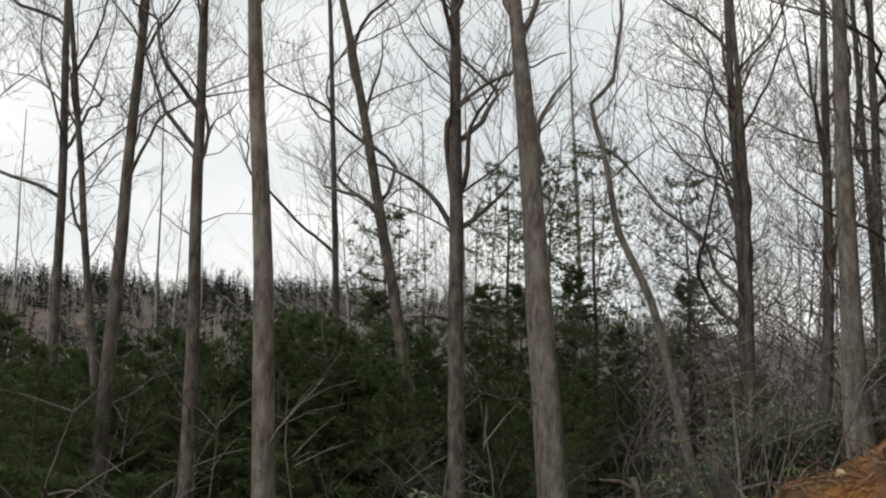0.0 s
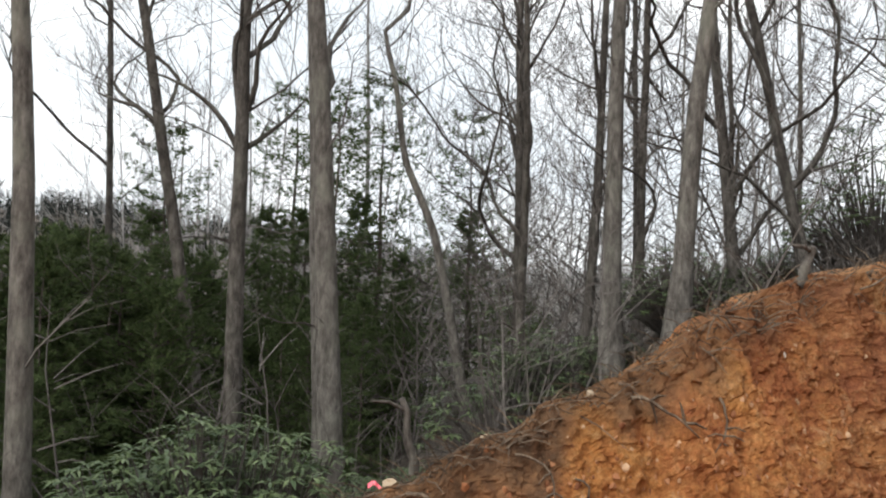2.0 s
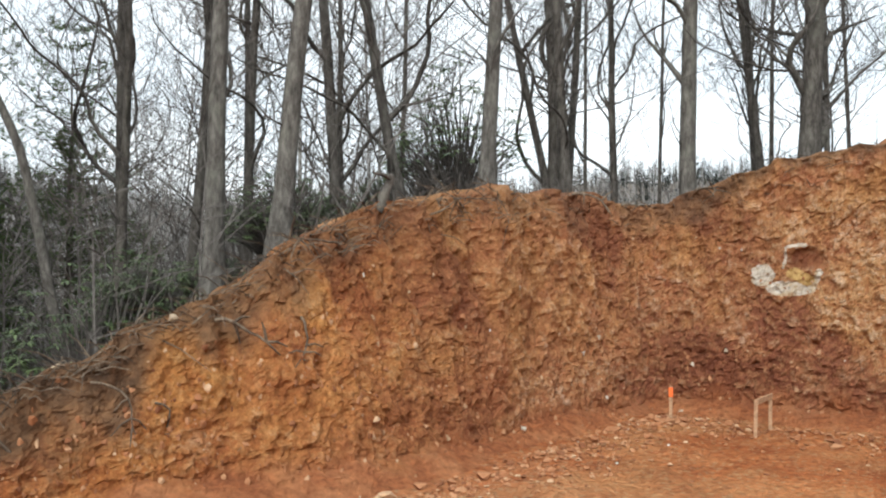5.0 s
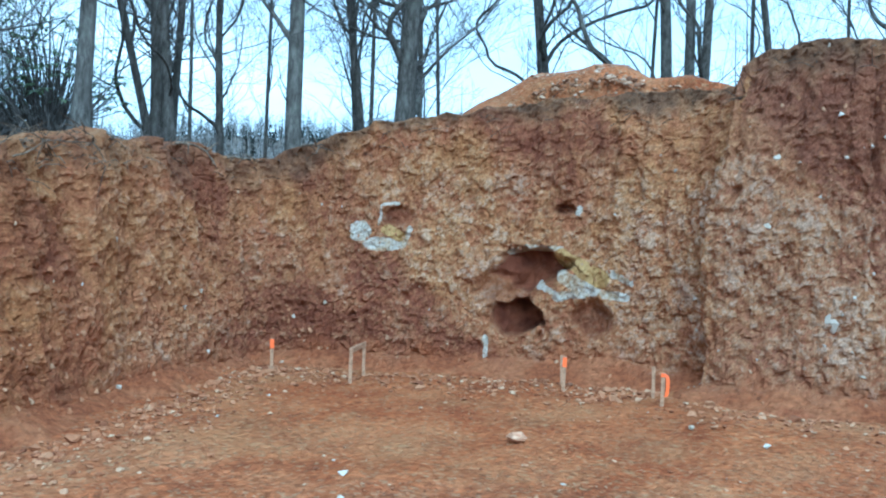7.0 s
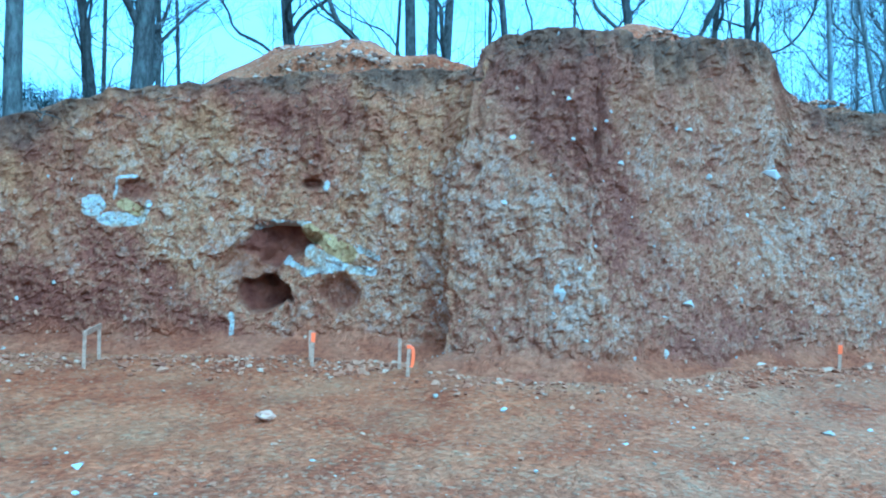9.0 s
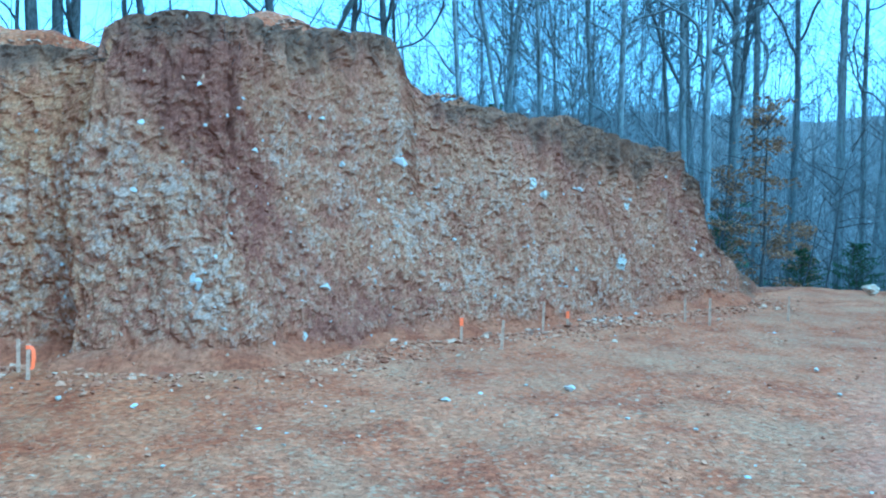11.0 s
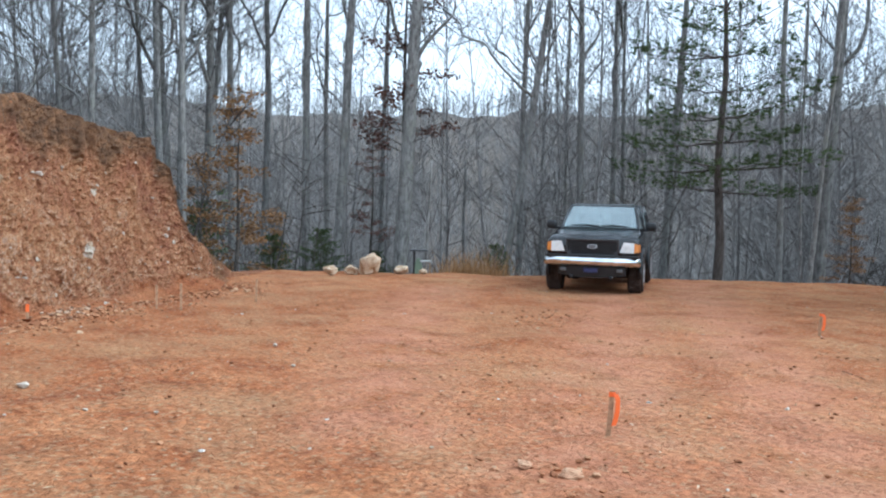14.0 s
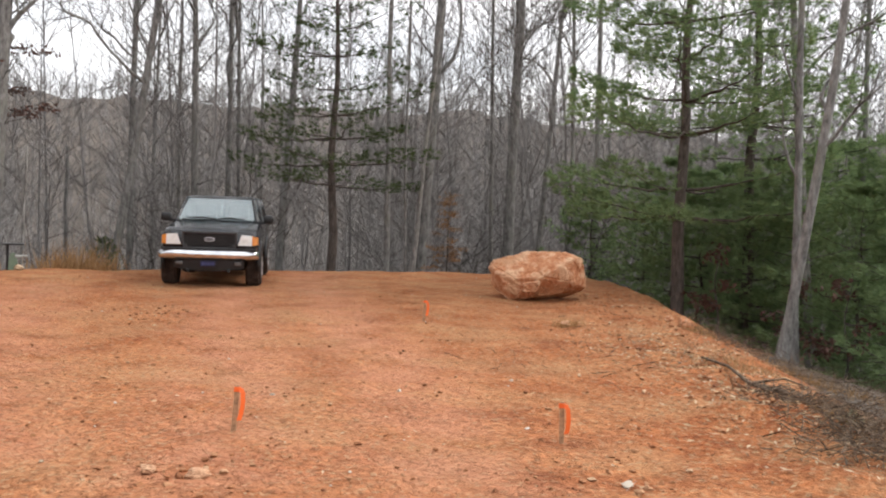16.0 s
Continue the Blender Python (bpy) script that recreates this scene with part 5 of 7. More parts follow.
RHO = [Planter(rhododendron(800, 1.9, 1.4, 620)), Planter(rhododendron(801, 2.8, 1.4, 140, 1.5)), Planter(rhododendron(802, 1.1, 0.9, 300))]
for az, r, s, k in ((-2.2, 9.2, 1.15, 0), (1.0, 8.9, 1.3, 0), (3.6, 9.5, 1.15, 0), (-7, 10.5, 0.8, 2), (-14, 10, 0.7, 2), (9, 11.5, 0.8, 2), (17.5, 12, 0.75, 1), (20.5, 12.8, 0.7, 0), (24, 13.5, 0.7, 2), (38.9, 16.6, 0.95, 1), (37.2, 17.4, 0.7, 1), (10.4, 9.7, 0.55, 0), (12, 10.3, 0.5, 0), (11, 10.6, 0.6, 2), (12.6, 11.4, 0.6, 2), (9.8, 11.8, 0.6, 2), (34, 17.5, 0.45, 0),
                    (31, 15.5, 0.7, 2), (-20, 11, 0.8, 2), (13, 12, 0.6, 2), (28, 14, 0.7, 0)):
    RHO[k].put(az, r, s, 1.0, rng.uniform(0, 6.28))


def leafy_tree(seed, label, height, rad, spread, leaf, low, amount):
    """A sapling that has kept its dead leaves."""
    rng = random.Random(seed)
    tb, leaves = Tubes(), Tubes()
    pts = [Vector((0.05 * math.sin(i), 0.05 * math.cos(i * 1.3), -0.3 + (height + 0.3) * i / 8)) for i in range(9)]
    tb.tube(pts, [rad * (1.05 - i / 8) for i in range(9)], 7)
    for _ in range(amount):
        h = low + (height - low) * rng.random()
        f = 1 - (h - low) / (height - low) * 0.75
        a = rng.uniform(0, 6.283)
        d = Vector((math.cos(a), math.sin(a), rng.uniform(-0.1, 0.45)))
        p0 = Vector((0, 0, h))
        length = spread * f * rng.uniform(0.5, 1.1)
        bp = [p0, p0 + d * length * 0.5, p0 + d * length + Vector((0, 0, 0.12 * length))]
        tb.tube(bp, [0.02, 0.012, 0.004], 3)
        for _ in range(int(44 * length) + 6):
            u = rng.uniform(0.35, 1)
            p = p0 + d * length * u + Vector((rng.uniform(-1, 1), rng.uniform(-1, 1), rng.uniform(-0.6, 0.4))) * 0.22
            e = Vector((rng.uniform(-1, 1), rng.uniform(-1, 1), rng.uniform(-1, 0.2))).normalized()
            leaves.leaf(p, e, e.orthogonal().normalized(), rng.uniform(0.10, 0.16), rng.uniform(0.06, 0.09), 0.1)
    ob = thing("sapling", Matrix.Identity(4), label, "tree", "saplings with dead leaves")
    mesh_object("trunk", tb.v, tb.f, BARK, ob)
    mesh_object("foliage", leaves.v, leaves.f, leaf, ob)
    return ob


beech = Planter(leafy_tree(810, "beech sapling still holding tan dead leaves", 5.6, 0.07, 1.9, TAN_LEAF, 0.6, 46))
for az, r, s in ((119.4, 25, 0.95), (117.2, 28, 0.85), (121.5, 30, 0.6), (130.5, 33, 0.5), (156.5, 26, 0.45)):
    beech.put(az, r, s, 1.0, az)
oak = Planter(leafy_tree(811, "slim oak with dark red-brown clinging leaves", 14.0, 0.11, 2.3, RED_LEAF, 5.2, 30))
for az, r, s in ((127.6, 31, 0.55), (129.6, 30, 1.05)):
    oak.put(az, r, s, 1.0, az)
sumac = Planter(leafy_tree(812, "low shrub with withered pinkish-brown leaves", 2.2, 0.03, 0.7, RED_LEAF, 0.6, 7))
for az, r, s in ((173.2, 20.5, 1.0), (177.5, 19.5, 0.9), (180.5, 18, 1.0)):
    sumac.put(az, r, s, 1.0, az)


def underbrush(name, label, seed, count, az0, az1, r0, r1, hmin, hmax, gap=1.8):
    rng = random.Random(seed)
    tb = Tubes()
    xs, ys = zip(*[polar(rng.uniform(az0, az1), r0 + (r1 - r0) * rng.random()) for _ in range(count)])
    zs = terrain(np.array(xs), np.array(ys))[0]
    ds = outline_distance(np.array(xs), np.array(ys))[0]
    for x, y, z, d in zip(xs, ys, zs, ds):
        if d < gap:
            continue
        h = rng.uniform(hmin, hmax)
        p = Vector((x, y, z - 0.1))
        lean = Vector((rng.gauss(0, 0.28), rng.gauss(0, 0.28), 1))
        pts = [p, p + lean * h * 0.35, p + lean * h * 0.7 + Vector((rng.gauss(0, 0.12), rng.gauss(0, 0.12), 0)), p + lean * h]
        r = 0.006 + 0.006 * h * rng.random()
        tb.tube(pts, [r, r * 0.8, r * 0.5, 0.003], 3)
        for _ in range(int(3 + h * 2.5)):
            u = rng.uniform(0.25, 0.95)
            q = p + lean * h * u
            a = rng.uniform(0, 6.283)
            e = Vector((math.cos(a), math.sin(a), rng.uniform(0.1, 1.1))) * h * rng.uniform(0.12, 0.3)
            tb.tube([q, q + e * 0.55 + Vector((0, 0, 0.03)), q + e], [r * 0.55, r * 0.4, 0.003], 3)
    ob = mesh_object(name, tb.v, tb.f, TWIG)
    return tagged(ob, label, "brush", kind="stuff")


underbrush("underbrush", "tangled brown leafless underbrush and thin saplings below the bank", 41, 520, -34, 32, 9.5, 32, 0.6, 3.6)
underbrush("underbrush", "dense slender leafless saplings in the hollow below the bank", 45, 300, -4, 38, 17, 36, 2.5, 6.0, 4.0)
underbrush("underbrush", "low dark brush and brambles on the knoll", 44, 420, 24, 48, 12, 22, 0.25, 0.9, 2.2)
underbrush("underbrush", "thin grey saplings and brush along the wood's edge", 42, 650, 98, 190, 24, 46, 1.2, 5.5, 3.0)
underbrush("underbrush", "low twiggy brush on top of the hill", 43, 300, 45, 100, 16, 34, 0.4, 1.6, 2.5)

# ---- small building helpers ----
def box(bm, x0, x1, y0, y1, z0, z1, bevel=0.0):
    m = Matrix.Translation(((x0 + x1) / 2, (y0 + y1) / 2, (z0 + z1) / 2)) @ Matrix.Diagonal((x1 - x0, y1 - y0, z1 - z0, 1))
    got = bmesh.ops.create_cube(bm, size=1.0, matrix=m)
    if bevel:
        bmesh.ops.bevel(bm, geom=list({e for v in got["verts"] for e in v.link_edges}), offset=bevel, segments=2, affect="EDGES", profile=0.6)
    return bm


def loft(sections):
    """A closed skin through rings of points with the same count."""
    bm = bmesh.new()
    rings = [[bm.verts.new(p) for p in s] for s in sections]
    n = len(rings[0])
    for a, b in zip(rings[:-1], rings[1:]):
        for k in range(n):
            bm.faces.new((a[k], a[(k + 1) % n], b[(k + 1) % n], b[k]))
    bm.faces.new(rings[0][::-1])
    bm.faces.new(rings[-1])
    bmesh.ops.recalc_face_normals(bm, faces=bm.faces)
    return bm


def disc(bm, c, r, depth, axis="X", segments=24, r2=None):
    turn = {"X": Matrix.Rotation(math.pi / 2, 4, "Y"), "Y": Matrix.Rotation(math.pi / 2, 4, "X"), "Z": Matrix.Identity(4)}[axis]
    bmesh.ops.create_cone(bm, cap_ends=True, segments=segments, radius1=r, radius2=r if r2 is None else r2, depth=depth, matrix=Matrix.Translation(c) @ turn)
    return bm


def panel(bm, corners, thick, normal):
    """A slab on four corners, thickened along normal."""
    a = [bm.verts.new(c) for c in corners]
    b = [bm.verts.new(Vector(c) + Vector(normal) * thick) for c in corners]
    bm.faces.new(a[::-1])
    bm.faces.new(b)
    for k in range(4):
        bm.faces.new((a[k], a[(k + 1) % 4], b[(k + 1) % 4], b[k]))
    bmesh.ops.recalc_face_normals(bm, faces=bm.faces)
    return bm


def plain(name, color, rough=0.5, metal=0.0, spec=0.5, vary=0.15, scale=6.0):
    n = Nodes(name)
    lo, hi = tuple(c * (1 - vary) for c in color), tuple(min(c * (1 + vary), 1) for c in color)
    return n.done(n.ramp(n.noise(scale, 4), [(0.35, lo), (0.65, hi)]), rough, spec=spec, metal=metal)


def dusty_paint():
    n = Nodes("dark_car_paint")
    dust = n.mask(n.noise(3.0, 5, 0.6), 0.42, 0.7)
    col = n.mix(n.math("MULTIPLY", dust, 0.14), (0.012, 0.014, 0.018), (0.12, 0.085, 0.06))
    return n.done(col, n.ramp(dust, [(0.0, (0.1, 0.1, 0.1)), (1.0, (0.28, 0.28, 0.28))]), spec=0.6)


def glass(name, tint, rough=0.03):
    n = Nodes(name)
    n.p.inputs["Transmission Weight"].default_value = 0.75
    n.p.inputs["IOR"].default_value = 1.6
    return n.done(tint, rough, spec=0.9)


PAINT, CHROME = dusty_paint(), plain("chrome", (0.75, 0.75, 0.76), 0.16, 1.0)
GLASS, LENS = glass("windscreen_glass", (0.62, 0.72, 0.74)), plain("headlight_lens", (0.86, 0.86, 0.84), 0.1, 0.0, 0.9, 0.06)
AMBER, RUBBER = plain("amber_lens", (0.72, 0.27, 0.06), 0.2, 0.0, 0.6), plain("dusty_tyre", (0.055, 0.042, 0.036), 0.85, 0.0, 0.2, 0.4)
TRIM, PLATE = plain("black_trim", (0.02, 0.02, 0.021), 0.55, 0.0, 0.4), plain("blue_plate", (0.012, 0.016, 0.06), 0.4)
RIM, DASH = plain("wheel_alloy", (0.42, 0.41, 0.40), 0.35, 0.9), plain("cabin_grey", (0.16, 0.16, 0.165), 0.8)
WHITE = plain("white_card", (0.8, 0.8, 0.78), 0.6)
TAPE, PINK = plain("orange_flagging_tape", (0.85, 0.16, 0.035), 0.45, 0.0, 0.4, 0.08), plain("pink_flagging_tape", (0.95, 0.16, 0.20), 0.45, 0.0, 0.4, 0.15, 40)
LATH = plain("weathered_lath", (0.40, 0.245, 0.145), 0.8, 0.0, 0.2, 0.3, 30)
STAND_GREEN, STAND_WHITE = plain("faded_green_paint", (0.16, 0.22, 0.15), 0.6), plain("chalky_white_plastic", (0.42, 0.44, 0.42), 0.6)


# ---- the parked pickup-fronted truck, nose towards the clearing ----
def build_truck():
    car = thing("truck", pose(12.03, -15.37, ground_z(12.03, -15.37) - 0.05, 0, 0, -147.5) @ Matrix.Diagonal((0.95, 1, 1.04, 1)), "dark dusty full-size truck with chrome bumper, parked on the clay", "truck")
    P = lambda name, bm, mat, label="", parent=None, soft=False: part(name, bm, mat, parent or car, label, soft)

    def ring(y, w, zb, zs, zt, wt):
        return [(-w * 0.94, y, zb), (-w, y, (zb + zs) / 2), (-w, y, zs), (-wt, y, zt), (-wt * 0.5, y, zt + 0.018), (0, y, zt + 0.022), (wt * 0.5, y, zt + 0.018), (wt, y, zt), (w, y, zs), (w, y, (zb + zs) / 2), (w * 0.94, y, zb)]

    body = loft([ring(-0.80, 0.92, 0.60, 1.00, 1.09, 0.86), ring(-0.74, 0.97, 0.56, 1.05, 1.14, 0.90), ring(-0.45, 1.0, 0.56, 1.10, 1.18, 0.90), ring(0.35, 1.02, 0.55, 1.16, 1.25, 0.88),
                 ring(0.62, 1.02, 0.5, 1.22, 1.29, 0.86), ring(2.0, 1.02, 0.5, 1.24, 1.31, 0.84), ring(4.1, 1.0, 0.5, 1.24, 1.31, 0.84), ring(4.32, 0.95, 0.58, 1.2, 1.28, 0.80)])
    bmesh.ops.bevel(body, geom=[e for e in body.edges if e.calc_face_angle(0) > 0.5], offset=0.025, segments=2, affect="EDGES")
    P("body", body, PAINT, soft=True)
    hood = loft([[(-0.60, -0.70, 1.11), (0.60, -0.70, 1.11), (0.58, -0.66, 1.165), (-0.58, -0.66, 1.165)], [(-0.66, -0.2, 1.17), (0.66, -0.2, 1.17), (0.6, -0.2, 1.235), (-0.6, -0.2, 1.235)],
                 [(-0.72, 0.5, 1.24), (0.72, 0.5, 1.24), (0.66, 0.5, 1.30), (-0.66, 0.5, 1.30)]])
    bmesh.ops.bevel(hood, geom=[e for e in hood.edges if e.calc_face_angle(0) > 0.5], offset=0.03, segments=3, affect="EDGES")
    P("hood", hood, PAINT, soft=True)
    # cabin: pillars and roof round real panes
    roof = loft([[(-0.73, 1.22, 1.74), (0.73, 1.22, 1.74), (0.73, 1.22, 1.76), (-0.73, 1.22, 1.76)], [(-0.77, 1.6, 1.755), (0.77, 1.6, 1.755), (0.69, 1.6, 1.815), (-0.69, 1.6, 1.815)],
                 [(-0.77, 3.7, 1.755), (0.77, 3.7, 1.755), (0.69, 3.7, 1.82), (-0.69, 3.7, 1.82)], [(-0.74, 4.08, 1.72), (0.74, 4.08, 1.72), (0.68, 4.08, 1.77), (-0.68, 4.08, 1.77)]])
    P("roof", roof, PAINT, soft=True)
    for s in (-1, 1):
        for name, b, t, w in (("front_pillar", (0.87, 0.58, 1.27), (0.735, 1.24, 1.77), 0.035), ("middle_pillar", (0.89, 2.1, 1.28), (0.765, 2.08, 1.78), 0.045), ("rear_pillar", (0.88, 4.16, 1.28), (0.74, 4.02, 1.76), 0.07)):
            tb = Tubes()
            tb.tube([Vector((s * b[0], b[1], b[2])), Vector((s * (b[0] + t[0]) / 2 + s * 0.012, (b[1] + t[1]) / 2, (b[2] + t[2]) / 2)), Vector((s * t[0], t[1], t[2]))], [w, w, w], 6)
            mesh_object(name, tb.v, tb.f, PAINT, car, smooth=True)
        for y0, y1, u0, u1 in ((0.72, 2.05, 1.30, 2.04), (2.15, 4.05, 2.14, 3.95)):
            P("side_window", panel(bmesh.new(), [(s * 0.885, y0, 1.29), (s * 0.885, y1, 1.29), (s * 0.765, u1, 1.745), (s * 0.765, u0, 1.745)], 0.006, (s, 0, 0.25)), GLASS, "dark tinted side window")
        # fender flares, lamps, wheels and mirrors
        for y in (0.0, 3.05):
            tb = Tubes()
            arc = [Vector((s * 1.0, y + 0.47 * math.cos(a), 0.42 + 0.47 * math.sin(a))) for a in np.linspace(-0.15, math.pi + 0.15, 13)]
            tb.tube(arc, [0.05] * 13, 6)
            mesh_object("fender_flare", tb.v, tb.f, TRIM, car, smooth=True)
        lamp = P("headlight", loft([[(s * 0.585, -0.86, 0.86), (s * 0.88, -0.84, 0.855), (s * 0.88, -0.83, 1.05), (s * 0.66, -0.85, 1.06)], [(s * 0.585, -0.72, 0.86), (s * 0.88, -0.68, 0.855), (s * 0.88, -0.68, 1.05), (s * 0.66, -0.72, 1.06)]]), LENS, "clear headlamp with a bright reflector")
        P("turn_signal", loft([[(s * 0.882, -0.84, 0.86), (s * 0.975, -0.81, 0.875), (s * 0.97, -0.80, 1.02), (s * 0.882, -0.83, 1.048)], [(s * 0.882, -0.66, 0.86), (s * 1.005, -0.60, 0.875), (s * 1.0, -0.60, 1.02), (s * 0.882, -0.66, 1.048)]]), AMBER, "amber turn signal", lamp)
        P("lamp_bowl", disc(bmesh.new(), (s * 0.75, -0.852, 0.95), 0.07, 0.012, "Y", 16), plain("lamp_white", (0.85, 0.84, 0.8), 0.2), "bright lamp bowl", lamp)
        P("fog_light", box(bmesh.new(), s * 0.60 - 0.075, s * 0.60 + 0.075, -0.93, -0.84, 0.47, 0.54, 0.02), plain("fog_glass", (0.10, 0.10, 0.10), 0.2), "round-cornered fog lamp in the valance")
        P("tow_hook", box(bmesh.new(), s * 0.42 - 0.03, s * 0.42 + 0.03, -0.98, -0.88, 0.34, 0.40, 0.015), TRIM)
        mirror = P("mirror", box(bmesh.new(), s * 1.14 - 0.12, s * 1.14 + 0.12, 0.72, 0.86, 1.26, 1.44, 0.065), TRIM, "black folding door mirror", soft=True)
        P("mirror_arm", box(bmesh.new(), s * 0.96 - 0.12, s * 0.96 + 0.12, 0.76, 0.83, 1.25, 1.31, 0.015), TRIM, "", mirror)
        for y in (0.0, 3.05):
            tyre = bmesh.new()
            disc(tyre, (s * 0.89, y, 0.40), 0.40, 0.33, "X", 36)
            bmesh.ops.bevel(tyre, geom=[e for e in tyre.edges if e.calc_face_angle(0) > 1.0], offset=0.05, segments=3, affect="EDGES")
            for k in range(36):
                a = k * 2 * math.pi / 36
                m = Matrix.Translation((s * (0.89 + (0.08 if k % 2 else -0.08)), y + 0.398 * math.cos(a), 0.40 + 0.398 * math.sin(a))) @ Matrix.Rotation(a, 4, "X") @ Matrix.Diagonal((0.10, 0.02, 0.04, 1))
                bmesh.ops.create_cube(tyre, size=1.0, matrix=m)
            wheel = P("wheel", tyre, RUBBER, "muddy all-terrain tyre", soft=False)
            rim = disc(bmesh.new(), (s * 1.045, y, 0.40), 0.22, 0.03, "X", 24)
            for k in range(5):
                a = k * 2 * math.pi / 5
                bmesh.ops.create_cube(rim, size=1.0, matrix=Matrix.Translation((s * 1.06, y, 0.40)) @ Matrix.Rotation(a, 4, "X") @ Matrix.Translation((0, 0, 0.11)) @ Matrix.Diagonal((0.03, 0.06, 0.2, 1)))
            P("rim", rim, RIM, "alloy wheel centre", wheel)
    for s in (-1, 1):
        tb = Tubes()
        tb.tube([Vector((s * 0.02 + 0.02, 0.52, 1.335)), Vector((s * 0.02 + 0.25 * 1, 0.575, 1.36)) if s > 0 else Vector((-0.28, 0.575, 1.355)), Vector((0.62, 0.56, 1.335)) if s > 0 else Vector((-0.66, 0.56, 1.35))], [0.018, 0.022, 0.012], 4)
        mesh_object("wiper", tb.v, tb.f, TRIM, car)
    P("windscreen", panel(bmesh.new(), [(-0.835, 0.585, 1.315), (0.835, 0.585, 1.315), (0.71, 1.225, 1.745), (-0.71, 1.225, 1.745)], 0.006, (0, -0.55, 0.83)), GLASS, "sloping windscreen that mirrors the pale sky")
    P("rear_window", panel(bmesh.new(), [(-0.78, 4.2, 1.33), (0.78, 4.2, 1.33), (0.64, 4.08, 1.73), (-0.64, 4.08, 1.73)], 0.006, (0, 1, 0.2)), GLASS)
    P("dashboard", box(bmesh.new(), -0.78, 0.78, 0.66, 1.15, 1.2, 1.34, 0.04), DASH)
    for s in (-1, 1):
        P("seat", box(bmesh.new(), s * 0.38 - 0.25, s * 0.38 + 0.25, 1.75, 1.95, 1.1, 1.62, 0.06), DASH, "grey front seat with head restraint")
    P("hang_tag", box(bmesh.new(), 0.035, 0.095, 1.0, 1.006, 1.47, 1.60), WHITE, "white card hanging behind the windscreen")
    # grille, bumper and plate
    frame = bmesh.new()
    for x0, x1, z0, z1 in ((-0.57, 0.57, 1.075, 1.115), (-0.48, 0.48, 0.775, 0.81), (-0.57, -0.53, 0.86, 1.1), (0.53, 0.57, 0.86, 1.1), (-0.54, -0.46, 0.80, 0.87), (0.46, 0.54, 0.80, 0.87)):
        box(frame, x0, x1, -0.86, -0.79, z0, z1, 0.012)
    grille = P("grille", frame, plain("grey_surround", (0.05, 0.05, 0.052), 0.4), "black honeycomb grille in a dark surround")
    mesh = box(bmesh.new(), -0.52, 0.52, -0.815, -0.80, 0.80, 1.08)
    for k in range(17):
        box(mesh, -0.52 + k * 0.065 - 0.004, -0.52 + k * 0.065 + 0.004, -0.83, -0.812, 0.80, 1.08)
    for k in range(6):
        box(mesh, -0.52, 0.52, -0.828, -0.812, 0.82 + k * 0.048, 0.828 + k * 0.048)
    P("grille_mesh", mesh, TRIM, "", grille)
    badge = disc(bmesh.new(), (0, -0.835, 0.965), 0.105, 0.03, "Y", 28)
    bmesh.ops.scale(badge, vec=(1, 1, 0.42), space=Matrix.Translation((0, 0, -0.965)), verts=badge.verts)
    P("badge", badge, plain("badge_silver", (0.5, 0.5, 0.52), 0.3), "plain oval badge", grille)
    inner = disc(bmesh.new(), (0, -0.853, 0.965), 0.088, 0.01, "Y", 28)
    bmesh.ops.scale(inner, vec=(1, 1, 0.36), space=Matrix.Translation((0, 0, -0.965)), verts=inner.verts)
    P("badge_centre", inner, DASH, "", grille)
    bow = lambda x: -1.0 + 0.13 * abs(x) ** 2.5
    bump = loft([[(x, bow(x) + 0.03, 0.59), (x, bow(x), 0.64), (x, bow(x), 0.735), (x, bow(x) + 0.02, 0.75), (x, bow(x) + 0.15, 0.75), (x, bow(x) + 0.15, 0.59)] for x in (-1.03, -0.85, -0.6, -0.3, 0.0, 0.3, 0.6, 0.85, 1.03)])
    bmesh.ops.bevel(bump, geom=[e for e in bump.edges if e.calc_face_angle(0) > 0.8], offset=0.018, segments=2, affect="EDGES")
    bumper = P("bumper", bump, CHROME, "polished chrome front bumper", soft=True)
    P("bumper_pad", box(bmesh.new(), -0.98, 0.98, -0.93, -0.80, 0.755, 0.80, 0.015), TRIM, "black step pad", bumper)
    P("valance", loft([[(x, -0.90 + 0.12 * x * x, 0.33 + 0.12 * abs(x)), (x, -0.93 + 0.14 * x * x, 0.58), (x, -0.75, 0.58), (x, -0.7, 0.36 + 0.1 * abs(x))] for x in (-0.72, -0.5, -0.2, 0.2, 0.5, 0.72)]), TRIM, "black plastic air dam", bumper)
    P("licence_plate", box(bmesh.new(), -0.15, 0.15, -1.03, -1.01, 0.46, 0.56, 0.004), PLATE, "blue front plate with unreadable bars")
    bars = bmesh.new()
    for k in range(5):
        box(bars, -0.12 + k * 0.052, -0.085 + k * 0.052, -1.034, -1.029, 0.48, 0.53)
    P("plate_bar", bars, plain("plate_paint", (0.05, 0.06, 0.16), 0.5), "pale bars on the plate")
    P("underbody", box(bmesh.new(), -0.7, 0.7, -0.6, 4.1, 0.38, 0.56, 0.03), TRIM)
    axle = disc(bmesh.new(), (0, 0, 0.36), 0.05, 1.6, "X", 10)
    P("front_axle", axle, TRIM)


build_truck()


